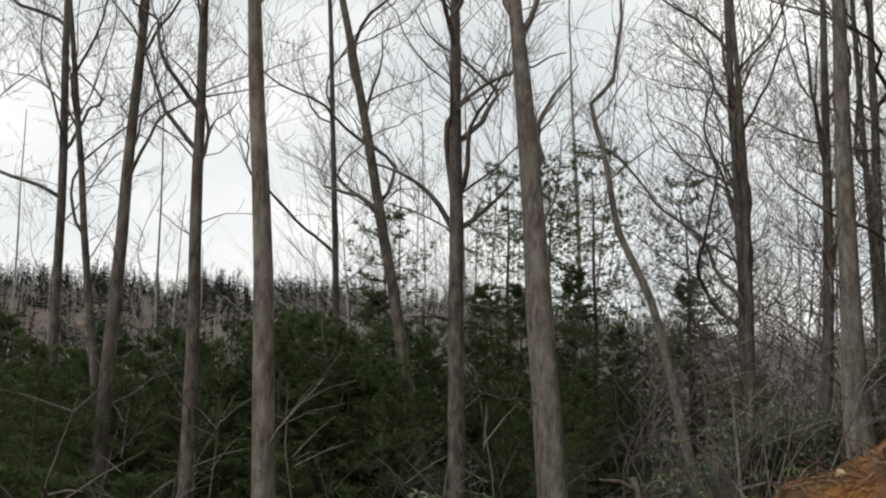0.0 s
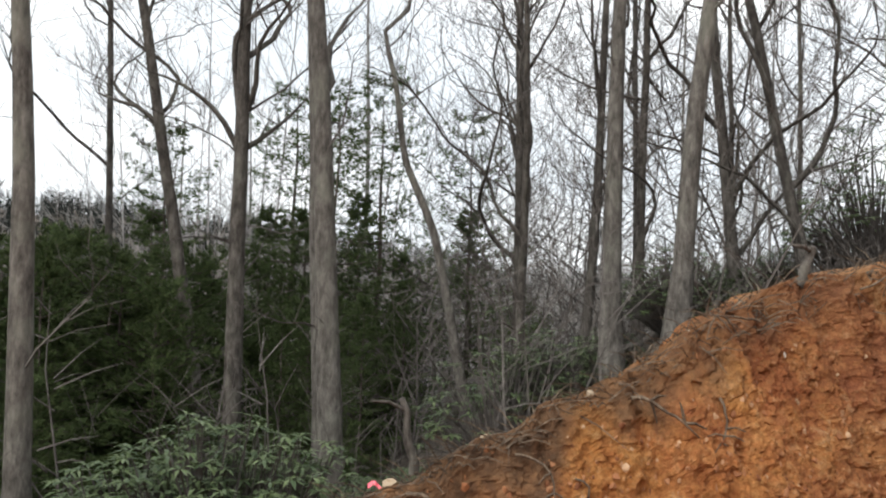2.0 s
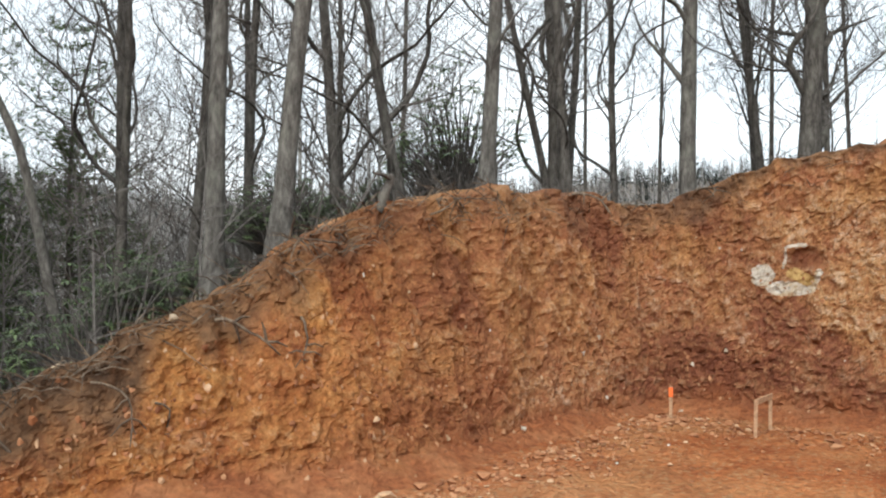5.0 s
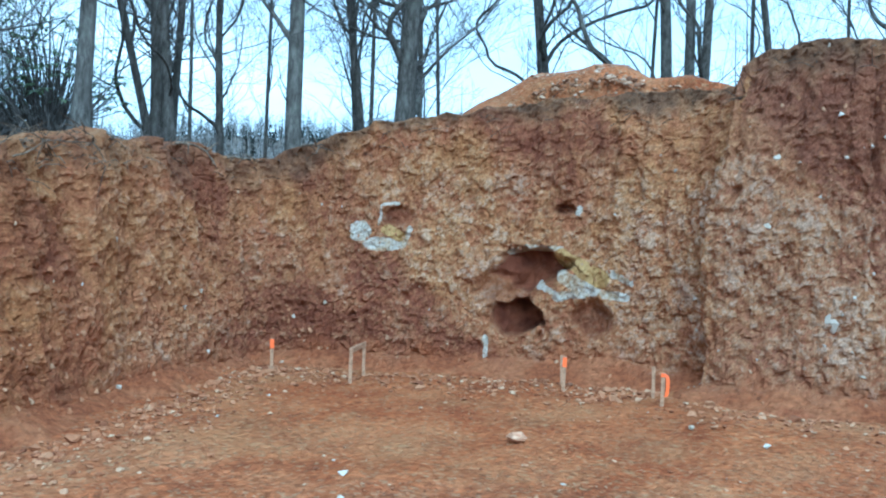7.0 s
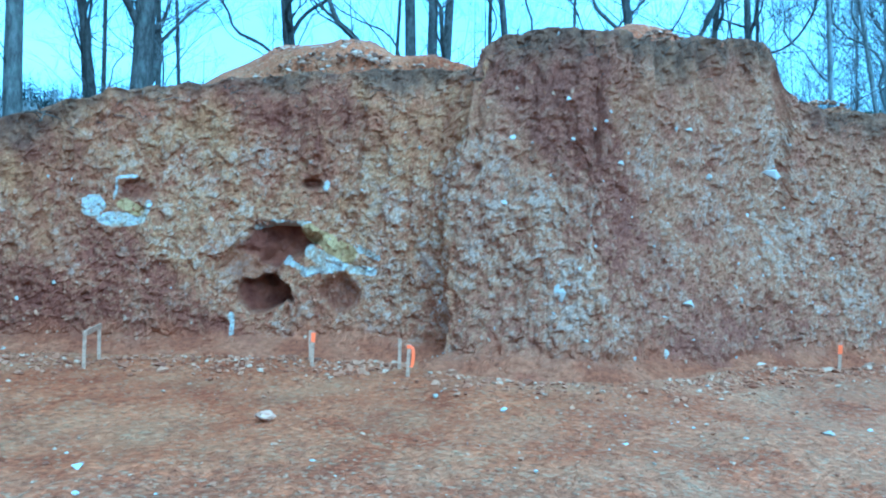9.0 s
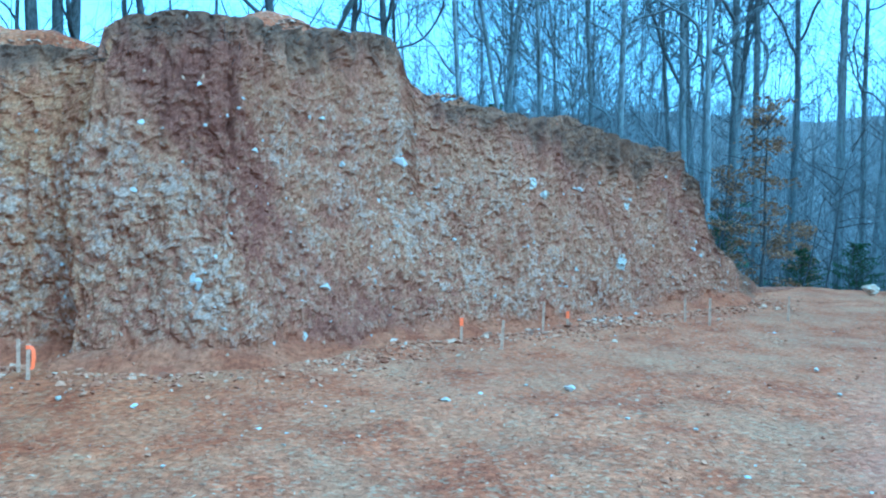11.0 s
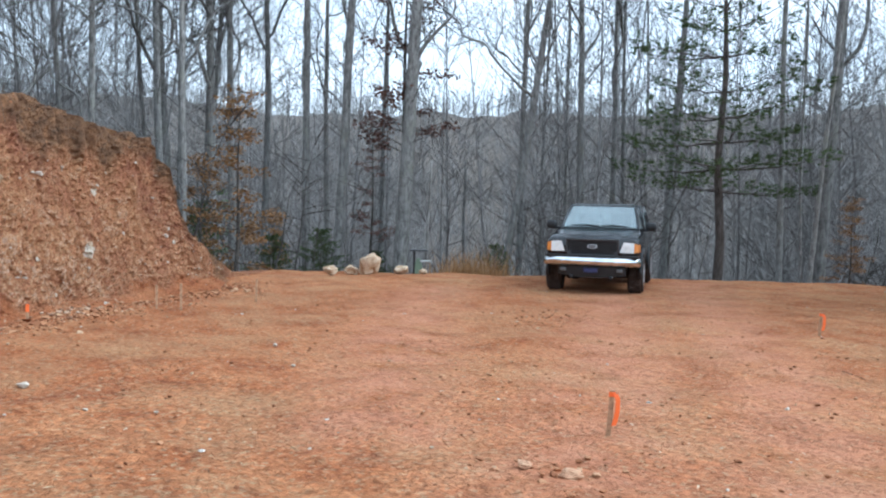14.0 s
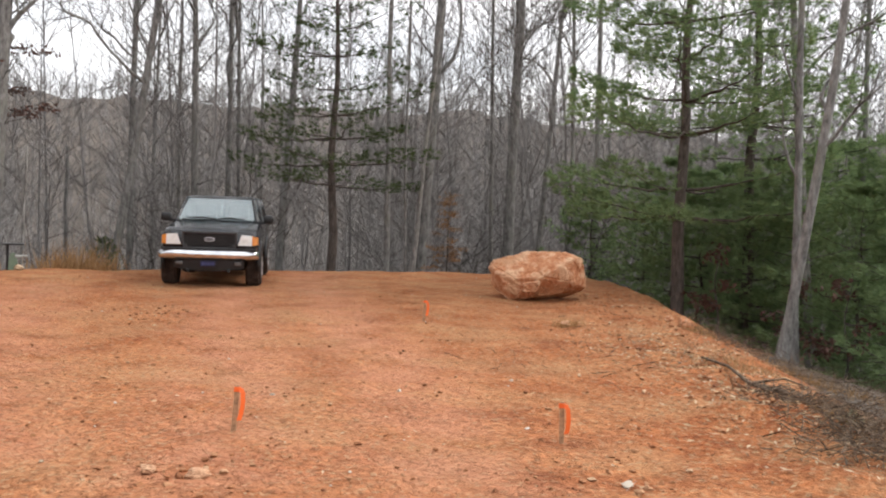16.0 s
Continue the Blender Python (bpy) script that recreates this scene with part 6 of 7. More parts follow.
# ---- stones ----
def stone_mesh(seed, points=16, detail=1, rough=0.06):
    """An angular broken stone about one metre wide that rests on z = 0."""
    rng = random.Random(seed)
    bm = bmesh.new()
    for _ in range(points):
        d = Vector((rng.gauss(0, 1), rng.gauss(0, 1), rng.gauss(0, 1))).normalized()
        bm.verts.new(d * rng.uniform(0.42, 0.56))
    got = bmesh.ops.convex_hull(bm, input=bm.verts)
    bmesh.ops.delete(bm, geom=[v for v in got["geom_interior"] if isinstance(v, bmesh.types.BMVert)], context="VERTS")
    if detail:
        bmesh.ops.bevel(bm, geom=list(bm.edges), offset=0.035, segments=1, affect="EDGES")
        bmesh.ops.triangulate(bm, faces=bm.faces)
        for _ in range(detail):
            bmesh.ops.subdivide_edges(bm, edges=[e for e in bm.edges if e.calc_length() > 0.09], cuts=1)
            bmesh.ops.triangulate(bm, faces=bm.faces)
        for v in bm.verts:
            v.co += v.co.normalized() * rough * (noise.noise(v.co * 4) + 0.5 * noise.noise(v.co * 11))
    low = min(v.co.z for v in bm.verts)
    bmesh.ops.translate(bm, verts=bm.verts, vec=(0, 0, -low))
    bmesh.ops.recalc_face_normals(bm, faces=bm.faces)
    me = bpy.data.meshes.new("stone")
    bm.to_mesh(me)
    bm.free()
    return me


def lone_stone(name, seed, x, y, size, material, label, group="", z=None, turn=0.0, points=18, detail=2, sink=0.06):
    me = stone_mesh(seed, points, detail)
    me.materials.append(material)
    ob = new(name, me)
    z = ground_z(x, y) - sink * size[2] if z is None else z
    ob.matrix_world = Matrix.Translation((x, y, z)) @ Matrix.Rotation(turn, 4, "Z") @ Matrix.Diagonal((*size, 1))
    return tagged(ob, label, "boulder" if max(size) > 1 else "rock", group)


def build_boulder():
    block = ((-0.985, -0.05, 0.65), (-0.93, -0.1, 0.77), (-0.22, -0.05, 1.0), (0.54, -0.1, 1.03), (0.9, -0.05, 0.91), (0.97, 0.1, 0.59), (0.985, 0.12, 0.3), (0.485, -0.28, 0.18), (0.05, -0.33, 0.1), (-0.545, -0.38, 0.03), (-0.92, -0.1, 0.29),
             (-0.43, -0.68, 0.48), (0.07, -0.74, 0.52), (0.5, -0.56, 0.78), (0.68, -0.42, 0.9), (-0.8, -0.42, 0.55), (0.72, -0.4, 0.42), (-0.3, 0.5, 0.85), (0.6, 0.55, 0.9), (-0.8, 0.45, 0.4), (0.9, 0.5, 0.2), (-0.5, 0.6, 0.0), (0.5, 0.6, 0.0))
    nub = ((-0.3, -0.70, 0.40), (0.06, -0.78, 0.44), (-0.24, -0.66, 0.22), (0.0, -0.68, 0.2), (-0.2, -0.3, 0.3), (0.1, -0.35, 0.3), (-0.1, -0.4, 0.5))
    bm = bmesh.new()
    for corners in (block, nub):
        hull = bmesh.ops.convex_hull(bm, input=[bm.verts.new(c) for c in corners])
        bmesh.ops.delete(bm, geom=[g for g in hull["geom_interior"] if isinstance(g, bmesh.types.BMVert)], context="VERTS")
    bmesh.ops.bevel(bm, geom=list(bm.edges), offset=0.014, segments=1, affect="EDGES")
    bmesh.ops.triangulate(bm, faces=bm.faces)
    for _ in range(4):
        bmesh.ops.subdivide_edges(bm, edges=[e for e in bm.edges if e.calc_length() > 0.05], cuts=1)
        bmesh.ops.triangulate(bm, faces=bm.faces)
    bm.normal_update()
    for v in bm.verts:
        c = v.co.copy()
        crack = max(0.0, 1 - abs(noise.noise(c * 2.1 + Vector((3, 1, 7)))) / 0.06)
        v.co += v.normal * (0.022 * noise.noise(c * 2.0) + 0.03 * round(2 * noise.noise(c * 3.2)) / 2 + 0.016 * noise.noise(c * 8) + 0.009 * noise.noise(c * 20) - 0.02 * crack)
    ob = part("boulder", bm, BOULDER, None)
    ob.matrix_world = Matrix.Translation((5.62, -17.5, ground_z(5.62, -17.5) - 0.04)) @ Matrix.Rotation(radians(-162.2), 4, "Z") @ Matrix.Diagonal((1.0, 0.9, 1.0, 1))
    tagged(ob, "huge angular tan boulder stained with orange clay", "boulder")


build_boulder()
for k, (x, y, sx, sz, label) in enumerate(((17.7, -12.5, 0.42, 0.26, "low tan rock at the pad's rim"), (17.55, -13.5, 0.72, 0.62, "pale pointed rock at the pad's rim"), (17.85, -13.2, 0.5, 0.3, "flat tan rock beside a larger one"),
                                           (17.2, -14.25, 0.48, 0.28, "pale blocky rock at the pad's rim"), (16.95, -14.75, 0.3, 0.16, "small tan rock at the pad's rim"), (2.3, -15.0, 0.26, 0.24, "small orange block on the pad's shoulder"),
                                           (2.6, -15.4, 0.2, 0.14, "rounded orange lump on the pad's shoulder"))):
    lone_stone("rock", 930 + k, x, y, (sx, sx * 0.8, sz), PALE_ROCK if k < 5 else BOULDER, label, "rocks along the rim", turn=k * 1.3)

STONES = [stone_mesh(950 + k, 11, 0) for k in range(8)]
for me in STONES:
    me.materials.append(WHITE_CHIP)


def cut_place(x, y, z):
    """The point of the bank's face nearest to a place, and its outward normal."""
    d = np.linalg.norm(CUT_P - np.array((x, y, z)), axis=-1)
    i, j = np.unravel_index(np.argmin(d), d.shape)
    return CUT_P[i, j], CUT_N[i]


def wall_stones():
    """Pale stones that stick out of the clay face."""
    rng = random.Random(77)
    known = [(a, b, c, d * 0.85) for a, b, c, d in WALL_STONES]
    for _ in range(80):
        i = rng.randrange(int(len(CUT_S) * 0.52), int(len(CUT_S) * 0.9))
        p = CUT_P[i, rng.randrange(22, 115)]
        known.append((p[0], p[1], p[2], 0.045 + 0.085 * rng.random() ** 2))
    for x, y, z, s in known:
        p, n = cut_place(x, y, z)
        ob = new("stone", STONES[rng.randrange(8)])
        ob.matrix_world = Matrix.Translation((p[0] + n[0] * s * 0.12, p[1] + n[1] * s * 0.12, p[2] - s * 0.35)) @ Matrix.Rotation(math.atan2(n[1], n[0]), 4, "Z") @ Matrix.Diagonal((s * 0.6, s * rng.uniform(0.9, 1.3), s * rng.uniform(0.6, 0.85), 1))
        tagged(ob, "pale weathered stone bedded in the clay face", "stone", "stones in the cut bank")


wall_stones()


def chunk_field(name, label, category, spots, material, seed):
    """Small broken lumps, too many to count: (place, size, normal) each."""
    rng = random.Random(seed)
    v, f = [], []
    shapes = [([tuple(q.co) for q in me.vertices], [tuple(p.vertices) for p in me.polygons]) for me in STONES]
    for p, s, flat in spots:
        vs, fs = shapes[rng.randrange(8)]
        a = rng.uniform(0, 6.283)
        c, q = math.cos(a) * s, math.sin(a) * s
        st = rng.uniform(0.6, 1.3)
        b = len(v)
        v += [(p[0] + (x * c - y * q) * st, p[1] + (x * q + y * c), p[2] + (z - 0.35) * s * flat) for x, y, z in vs]
        f += [tuple(b + k for k in face) for face in fs]
    return tagged(mesh_object(name, v, f, material), label, category, kind="stuff")


def wall_chips():
    rng = random.Random(88)
    clods, pale = [], []
    n_s = len(CUT_S)
    for _ in range(4500):
        i = rng.randrange(n_s)
        if CUT_H[i, 0] < 0.4:
            continue
        p = CUT_P[i, int(rng.triangular(4, 148, 25))]
        if CUT_S[i] > 9 and CUT_S[i] < 16.2 and abs(p[1] - 4.5) < 0.5 and abs(p[2] - 0.95) < 0.6:
            continue
        far = 16.4 < CUT_S[i]
        s = 0.02 + 0.045 * rng.random() ** 2
        (pale if rng.random() < (0.08 if far else 0.01 if CUT_S[i] < 9 else 0.03) else clods).append((p + np.array((*CUT_N[i], 0)) * 0.008, s, 1.3))
    chunk_field("clay_clods", "crumbly clay clods clinging to the cut face", "clods", clods, CHIPS, 1)
    chunk_field("pale_chips", "pale stone chips scattered over the cut face", "stone chips", pale, WHITE_CHIP, 2)


wall_chips()


def talus_and_pebbles():
    rng = random.Random(99)
    foot, pad, white, heap = [], [], [], []
    n_s = len(CUT_S)
    for _ in range(3400):
        i = rng.randrange(n_s)
        if CUT_H[i, 0] < 0.5:
            continue
        k = abs(rng.gauss(0, 0.45)) - 0.1
        x, y = CUT_P[i, 0][0] - CUT_N[i][0] * k, CUT_P[i, 0][1] - CUT_N[i][1] * k
        foot.append((x, y, rng.uniform(0.02, 0.05) * (2.0 if rng.random() < 0.08 else 1)))
    spread = np.array([polar(rng.uniform(24, 186), 3.4 + 20 * rng.random() ** 1.3) for _ in range(15000)])
    clump = vnoise(spread[:, 0] * 0.6, spread[:, 1] * 0.6, 0, 15) + vnoise(spread[:, 0] * 1.9, spread[:, 1] * 1.9, 0, 16) * 0.6
    for (x, y), c in zip(spread.tolist(), clump.tolist()):
        if c < rng.uniform(-0.7, 0.7):
            continue
        (white if rng.random() < 0.06 else pad).append((x, y, 0.008 + 0.032 * rng.random() ** 3))
    for _ in range(420):  # stony shoulder of the pad
        u = rng.random()
        x, y = 4.2 - 4.2 * u + rng.gauss(0.5, 0.7), -19.5 + 10.5 * u + rng.gauss(0, 0.7)
        pad.append((x, y, rng.uniform(0.015, 0.06)))
    for hx, hy in ((12.3, 4.6), (12.4, 3.7), (12.3, 5.5), (12.4, 0.5), (12.6, -0.3), (13.7, -2.7), (14.7, -4.4)):
        for _ in range(1000):
            x, y = hx + rng.gauss(0, 0.6), hy + rng.gauss(0, 0.6)
            heap.append((x, y, 0.018 + 0.06 * rng.random() ** 2))
    for x, y in ((9.3, -10.6), (9.0, -10.2), (9.9, -11.2), (3.9, -4.7), (1.3, -6.0)):
        for _ in range(26):
            pad.append((x + rng.gauss(0, 0.35), y + rng.gauss(0, 0.3), rng.uniform(0.015, 0.05)))
    for name, label, spots, mat in (("spoil_lumps", "loose clay lumps on the spoil heaps", heap, RUBBLE), ("talus", "loose clay rubble along the foot of the bank", foot, CHIPS), ("pebbles", "small clay lumps and gravel strewn over the pad", pad, CHIPS), ("white_pebbles", "scattered white pebbles on the clay", white, WHITE_CHIP)):
        x, y, s = (np.array(c) for c in zip(*spots))
        z, n = terrain(x, y)[0], outline_distance(x, y)[0]
        chunk_field(name, label, "gravel", [((a, b, c + (0.2 * q if m < 0.5 else -0.05)), q * 1.6, 0.55) for a, b, c, q, m in zip(x, y, z, s, n) if m < 4], mat, 7)


talus_and_pebbles()
for k, (x, y, s) in enumerate(((8.48, -2.78, 0.16), (8.06, -1.49, 0.11), (9.2, -5.84, 0.12), (8.15, 1.17, 0.1), (8.52, 1.86, 0.1), (5.46, 3.53, 0.11), (7.15, 3.0, 0.24), (4.04, -4.59, 0.15), (3.69, -4.66, 0.17), (1.25, -5.97, 0.12), (8.14, -5.4, 0.09), (3.86, -13.5, 0.22))):
    lone_stone("rock", 970 + k, x, y, (s, s * 0.75, s * 0.45), BOULDER if k in (6, 7, 8, 11) else WHITE_CHIP, "flat orange slab of rock on the pad" if k in (6, 7, 8, 11) else "small white stone lying on the clay", "loose stones on the pad", turn=k * 0.9, points=14, detail=1)


# ---- survey stakes ----
def stake(x, y, height, lean, tape, turn, cap=False):
    ob = thing("survey_stake", Matrix.Translation((x, y, ground_z(x, y))) @ Matrix.Rotation(turn, 4, "Z") @ Matrix.Rotation(lean, 4, "Y"),
               "wooden survey lath with orange flagging tape driven into the clay" if tape else "bare weathered wooden survey lath in the clay", "stake", "survey stakes")
    bm = box(bmesh.new(), -0.019, 0.019, -0.008, 0.008, -0.1, height, 0.002)
    part("lath", bm, LATH, ob)
    if tape:
        b = bmesh.new()
        box(b, -0.024, 0.024, -0.013, 0.013, height - (0.05 if tape > 0.035 else 0.12), height - 0.012)
        pts = [Vector((0.024, -0.014, height - 0.02)), Vector((0.045, -0.017, height - 0.06)), Vector((0.05, -0.02, height - 0.14)), Vector((0.043, -0.016, height - 0.22)), Vector((0.030, -0.02, height - 0.21 - tape))]
        for a, c in zip(pts[:-1], pts[1:]) if tape > 0.035 else ():
            w = Vector((0.018, 0.004, 0))
            panel(b, [a - w, a + w, c + w, c - w], 0.0015, (0, -1, 0))
        part("flagging_tape", b, TAPE, ob, "bright orange plastic flagging tape")
    return ob


for x, y, h, lean, tape, turn in (
        (4.26, -5.78, 0.36, 0.06, 0.06, -2.4), (1.96, -6.87, 0.33, -0.03, 0.04, -2.7), (5.87, -12.67, 0.34, 0.04, 0.04, -2.6), (8.68, 6.74, 0.38, 0.0, 0.03, -0.9), (8.78, 5.71, 0.40, 0.02, 0.0, -0.9), (9.35, 5.9, 0.38, 0.0, 0.0, -0.9),
        (9.87, 3.58, 0.40, 0.03, 0.03, -1.2), (10.15, 3.7, 0.36, -0.02, 0.0, -1.2), (9.59, 2.40, 0.36, 0.02, 0.04, -1.3), (10.0, 2.6, 0.34, 0.0, 0.0, -1.3), (11.68, -2.34, 0.34, 0.0, 0.03, -1.7), (10.81, -2.67, 0.36, 0.04, 0.0, -1.8),
        (12.75, -3.75, 0.42, 0.02, 0.0, -1.8), (13.0, -4.2, 0.24, 0.0, 0.03, -1.9), (13.53, -6.3, 0.38, -0.02, 0.0, -2.0), (13.02, -6.46, 0.42, 0.0, 0.0, -2.0), (13.58, -8.1, 0.40, 0.02, 0.0, -2.1)):
    stake(x, y, h, lean, tape, turn)
board = thing("batter_board", Matrix.Translation((9.07, 5.8, 0.37)) @ Matrix.Rotation(0.32, 4, "Z"), "short weathered board nailed between two stakes", "board")
part("board", box(bmesh.new(), -0.34, 0.34, -0.01, 0.01, -0.03, 0.03, 0.003), LATH, board)


# ---- things at the far rim ----
def build_stand():
    x, y = polar(130.75, 24.0)
    z = ground_z(x, y)
    ob = thing("feeder_stand", Matrix.Translation((x, y, z)) @ Matrix.Rotation(-2.3, 4, "Z"), "small dark-topped stand with a pale green body and white tray", "stand")
    part("top", box(bmesh.new(), -0.24, 0.24, -0.2, 0.2, 0.50 - z, 0.53 - z, 0.01), TRIM, ob, "flat black top")
    part("post", box(bmesh.new(), -0.16, -0.10, -0.03, 0.03, -0.2, 0.51 - z, 0.006), TRIM, ob)
    body = loft([[(-0.12, -0.1, -0.1), (0.16, -0.1, -0.1), (0.16, 0.1, -0.1), (-0.12, 0.1, -0.1)], [(-0.1, -0.08, 0.14 - z), (0.08, -0.08, 0.14 - z), (0.08, 0.08, 0.14 - z), (-0.1, 0.08, 0.14 - z)], [(-0.06, -0.06, 0.3 - z), (0.03, -0.06, 0.3 - z), (0.03, 0.06, 0.3 - z), (-0.06, 0.06, 0.3 - z)]])
    part("body", body, STAND_GREEN, ob)
    part("tray", box(bmesh.new(), 0.02, 0.32, -0.1, 0.1, 0.2 - z, 0.25 - z, 0.02), STAND_WHITE, ob, "white plastic tray")


build_stand()


def snag(az, r, height, rad, lean):
    x, y = polar(az, r)
    tb, rng = Tubes(), random.Random(int(az * 10))
    n = 9
    pts = [Vector((lean * height * i / n + rng.gauss(0, 0.012), rng.gauss(0, 0.012), -0.4 + (height + 0.4) * i / n)) for i in range(n + 1)]
    tb.tube(pts, [rad * (1 - 0.35 * i / n) for i in range(n + 1)], 8)
    ob = thing("dead_pole", Matrix.Translation((x, y, ground_z(x, y))), "pale weathered dead pole standing without limbs", "snag")
    mesh_object("trunk", tb.v, tb.f, BARK_PALE_HAZED, ob, smooth=True)


snag(133.5, 33.0, 3.41 - ground_z(*polar(133.5, 33.0)), 0.075, 0.01)
snag(131.0, 27.0, 3.0 - ground_z(*polar(131.0, 27.0)), 0.05, -0.07)


def grass_clump():
    rng = random.Random(61)
    tb = Tubes()
    for _ in range(3200):
        az, r = rng.gauss(134.1, 1.1), rng.uniform(22.8, 27.0)
        x, y = polar(az, r)
        if outside(x, y) < 0.2:
            continue
        e = Vector((rng.gauss(0, 0.4), rng.gauss(0, 0.4), 1)).normalized()
        tb.blade(Vector((x, y, ground_z(x, y) - 0.05)), e, rng.uniform(0.2, 0.85) * (1.0 + 0.5 * math.sin(az * 9)), 0.02, Vector((rng.uniform(-1, 1), rng.uniform(-1, 1), 0)).normalized())
    tagged(mesh_object("dry_grass", tb.v, tb.f, STRAW), "tall dry straw-coloured grass at the pad's rim", "grass", kind="stuff")


grass_clump()


# ---- roots, stubs and litter on the bank's crest ----
def root(seed, x, y, z, d, length, r, label="crooked torn root hanging out of the bank"):
    rng = random.Random(seed)
    tb = Tubes()
    p, dd, pts = Vector((0, 0, 0)), Vector(d).normalized(), [Vector((0, 0, 0))]
    for _ in range(8):
        dd = (dd + Vector((rng.gauss(0, 0.25), rng.gauss(0, 0.15), rng.gauss(-0.08, 0.22)))).normalized()
        p = p + dd * length / 8
        pts.append(p.copy())
    tb.tube(pts, [r * 0.6 * (1.0 - 0.09 * k) for k in range(9)], 6)
    for _ in range(4):
        k = rng.randrange(2, 8)
        e = Vector((rng.gauss(0, 1), rng.gauss(0, 0.6), rng.gauss(-0.5, 0.6))).normalized() * length * 0.3
        tb.tube([pts[k], pts[k] + e * 0.5 + Vector((0, 0, 0.02)), pts[k] + e], [r * 0.45, r * 0.35, r * 0.15], 4)
    q, n = cut_place(x, y, z)
    ob = mesh_object("root", tb.v, tb.f, ROOT, smooth=True)
    ob.matrix_world = Matrix.Translation((q[0] - n[0] * 0.03, q[1] - n[1] * 0.03, q[2]))
    return tagged(ob, label, "root", "roots in the bank")


for k, (x, y, z, d, length, r) in enumerate(((3.2, 6.4, 1.45, (1, -0.3, 0.05), 0.6, 0.03), (3.9, 6.4, 1.5, (0.6, -0.3, -0.8), 0.5, 0.02), (2.2, 6.5, 0.95, (1, -0.3, 0.1), 0.6, 0.02), (2.6, 6.5, 0.8, (1, -0.4, -0.3), 0.5, 0.015),
                                             (4.5, 6.5, 2.0, (-0.9, -0.3, 0.1), 0.7, 0.02), (1.4, 6.5, 0.7, (1, -0.2, 0.15), 0.9, 0.03), (0.8, 6.5, 0.5, (-1, -0.2, 0.1), 0.7, 0.02), (5.4, 6.8, 2.3, (0.9, -0.2, 0.25), 0.8, 0.016),
                                             (7.9, 7.6, 2.62, (1, -0.4, 0.05), 0.6, 0.03), (8.9, 7.7, 2.6, (1, -0.5, 0.05), 0.5, 0.025), (9.5, 7.0, 2.85, (-0.3, -0.8, 0.0), 0.5, 0.03))):
    root(400 + k, x, y, z, d, length, r)


def stub(x, y, z, height, r, lean, label):
    tb = Tubes()
    n = 5
    tb.tube([Vector((lean * height * k / n + 0.02 * math.sin(k * 2), 0.02 * math.cos(k * 1.7), -0.15 + (height + 0.15) * k / n)) for k in range(n + 1)], [r * (1.2 - 0.1 * k) for k in range(n + 1)], 7)
    tb.tube([Vector((lean * height * 0.85, 0, height * 0.8)), Vector((lean * height - 0.12, -0.05, height * 0.95)), Vector((lean * height - 0.26, -0.08, height * 0.97))], [r * 0.45, r * 0.4, r * 0.25], 5)
    ob = mesh_object("stump", tb.v, tb.f, BARK, smooth=True)
    ob.matrix_world = Matrix.Translation((x, y, z))
    tagged(ob, label, "stump")


stub(4.98, 7.2, 2.44, 0.2, 0.05, 0.7, "dark broken stump leaning on the bank's crest")
stub(1.6, 7.2, 0.85, 0.42, 0.035, -0.25, "jagged dead stump at the low end of the bank")


def crest_litter():
    rng = random.Random(51)
    tb = Tubes()
    for _ in range(3600):
        i = int(rng.random() ** 2.0 * (len(CUT_S) - 1))
        if CUT_H[i, 0] < 0.25 or (CUT_S[i] > 8 and rng.random() < 0.55):
            continue
        j = rng.randrange(122, 163)
        p = Vector(CUT_P[i, j])
        a = rng.uniform(0, 6.283)
        d = Vector((math.cos(a), math.sin(a), rng.gauss(0.05, 0.35)))
        length = rng.uniform(0.06, 0.3) * (1.8 if rng.random() < 0.12 else 1)
        tb.tube([p, p + d * length * 0.5 + Vector((0, 0, 0.03)), p + d * length], [0.006, 0.005, 0.002], 3)
    tagged(mesh_object("crest_litter", tb.v, tb.f, ROOT), "dry twigs and rootlets along the bank's crest", "twigs", kind="stuff")


crest_litter()
for k, (x, y, s) in enumerate(((2.84, 6.75, 0.12), (2.0, 6.75, 0.08), (1.3, 6.7, 0.13), (10.35, 7.3, 0.16))):
    p, n = cut_place(x, y, float(np.interp(x, (1, 3, 5, 10), (0.7, 1.5, 2.3, 2.8))))
    lone_stone("rock", 990 + k, p[0], p[1], (s * 1.3, s, s * 0.6), PALE_ROCK, "pale stone on the bank's crest", "stones on the crest", z=p[2] - 0.02, turn=k, points=14, detail=1)


def pink_tape():
    b = bmesh.new()
    rng = random.Random(5)
    p = Vector((0, 0, 0))
    for k in range(11):
        q = p + Vector((0.024, rng.gauss(0, 0.012), 0.026 * math.cos(k * 1.3) - 0.003))
        w = Vector((0, 0.008, 0.016))
        panel(b, [p - w, q - w, q + w, p + w], 0.0015, (0, -1, 0))
        p = q
    c, n = cut_place(1.25, 6.85, 0.72)
    ob = part("flagging_tape", b, PINK, None)
    ob.matrix_world = Matrix.Translation((c[0] - 0.13, c[1] - 0.04, c[2] + 0.05))
    tagged(ob, "crumpled strip of bright pink flagging tape on the bank", "tape")


pink_tape()


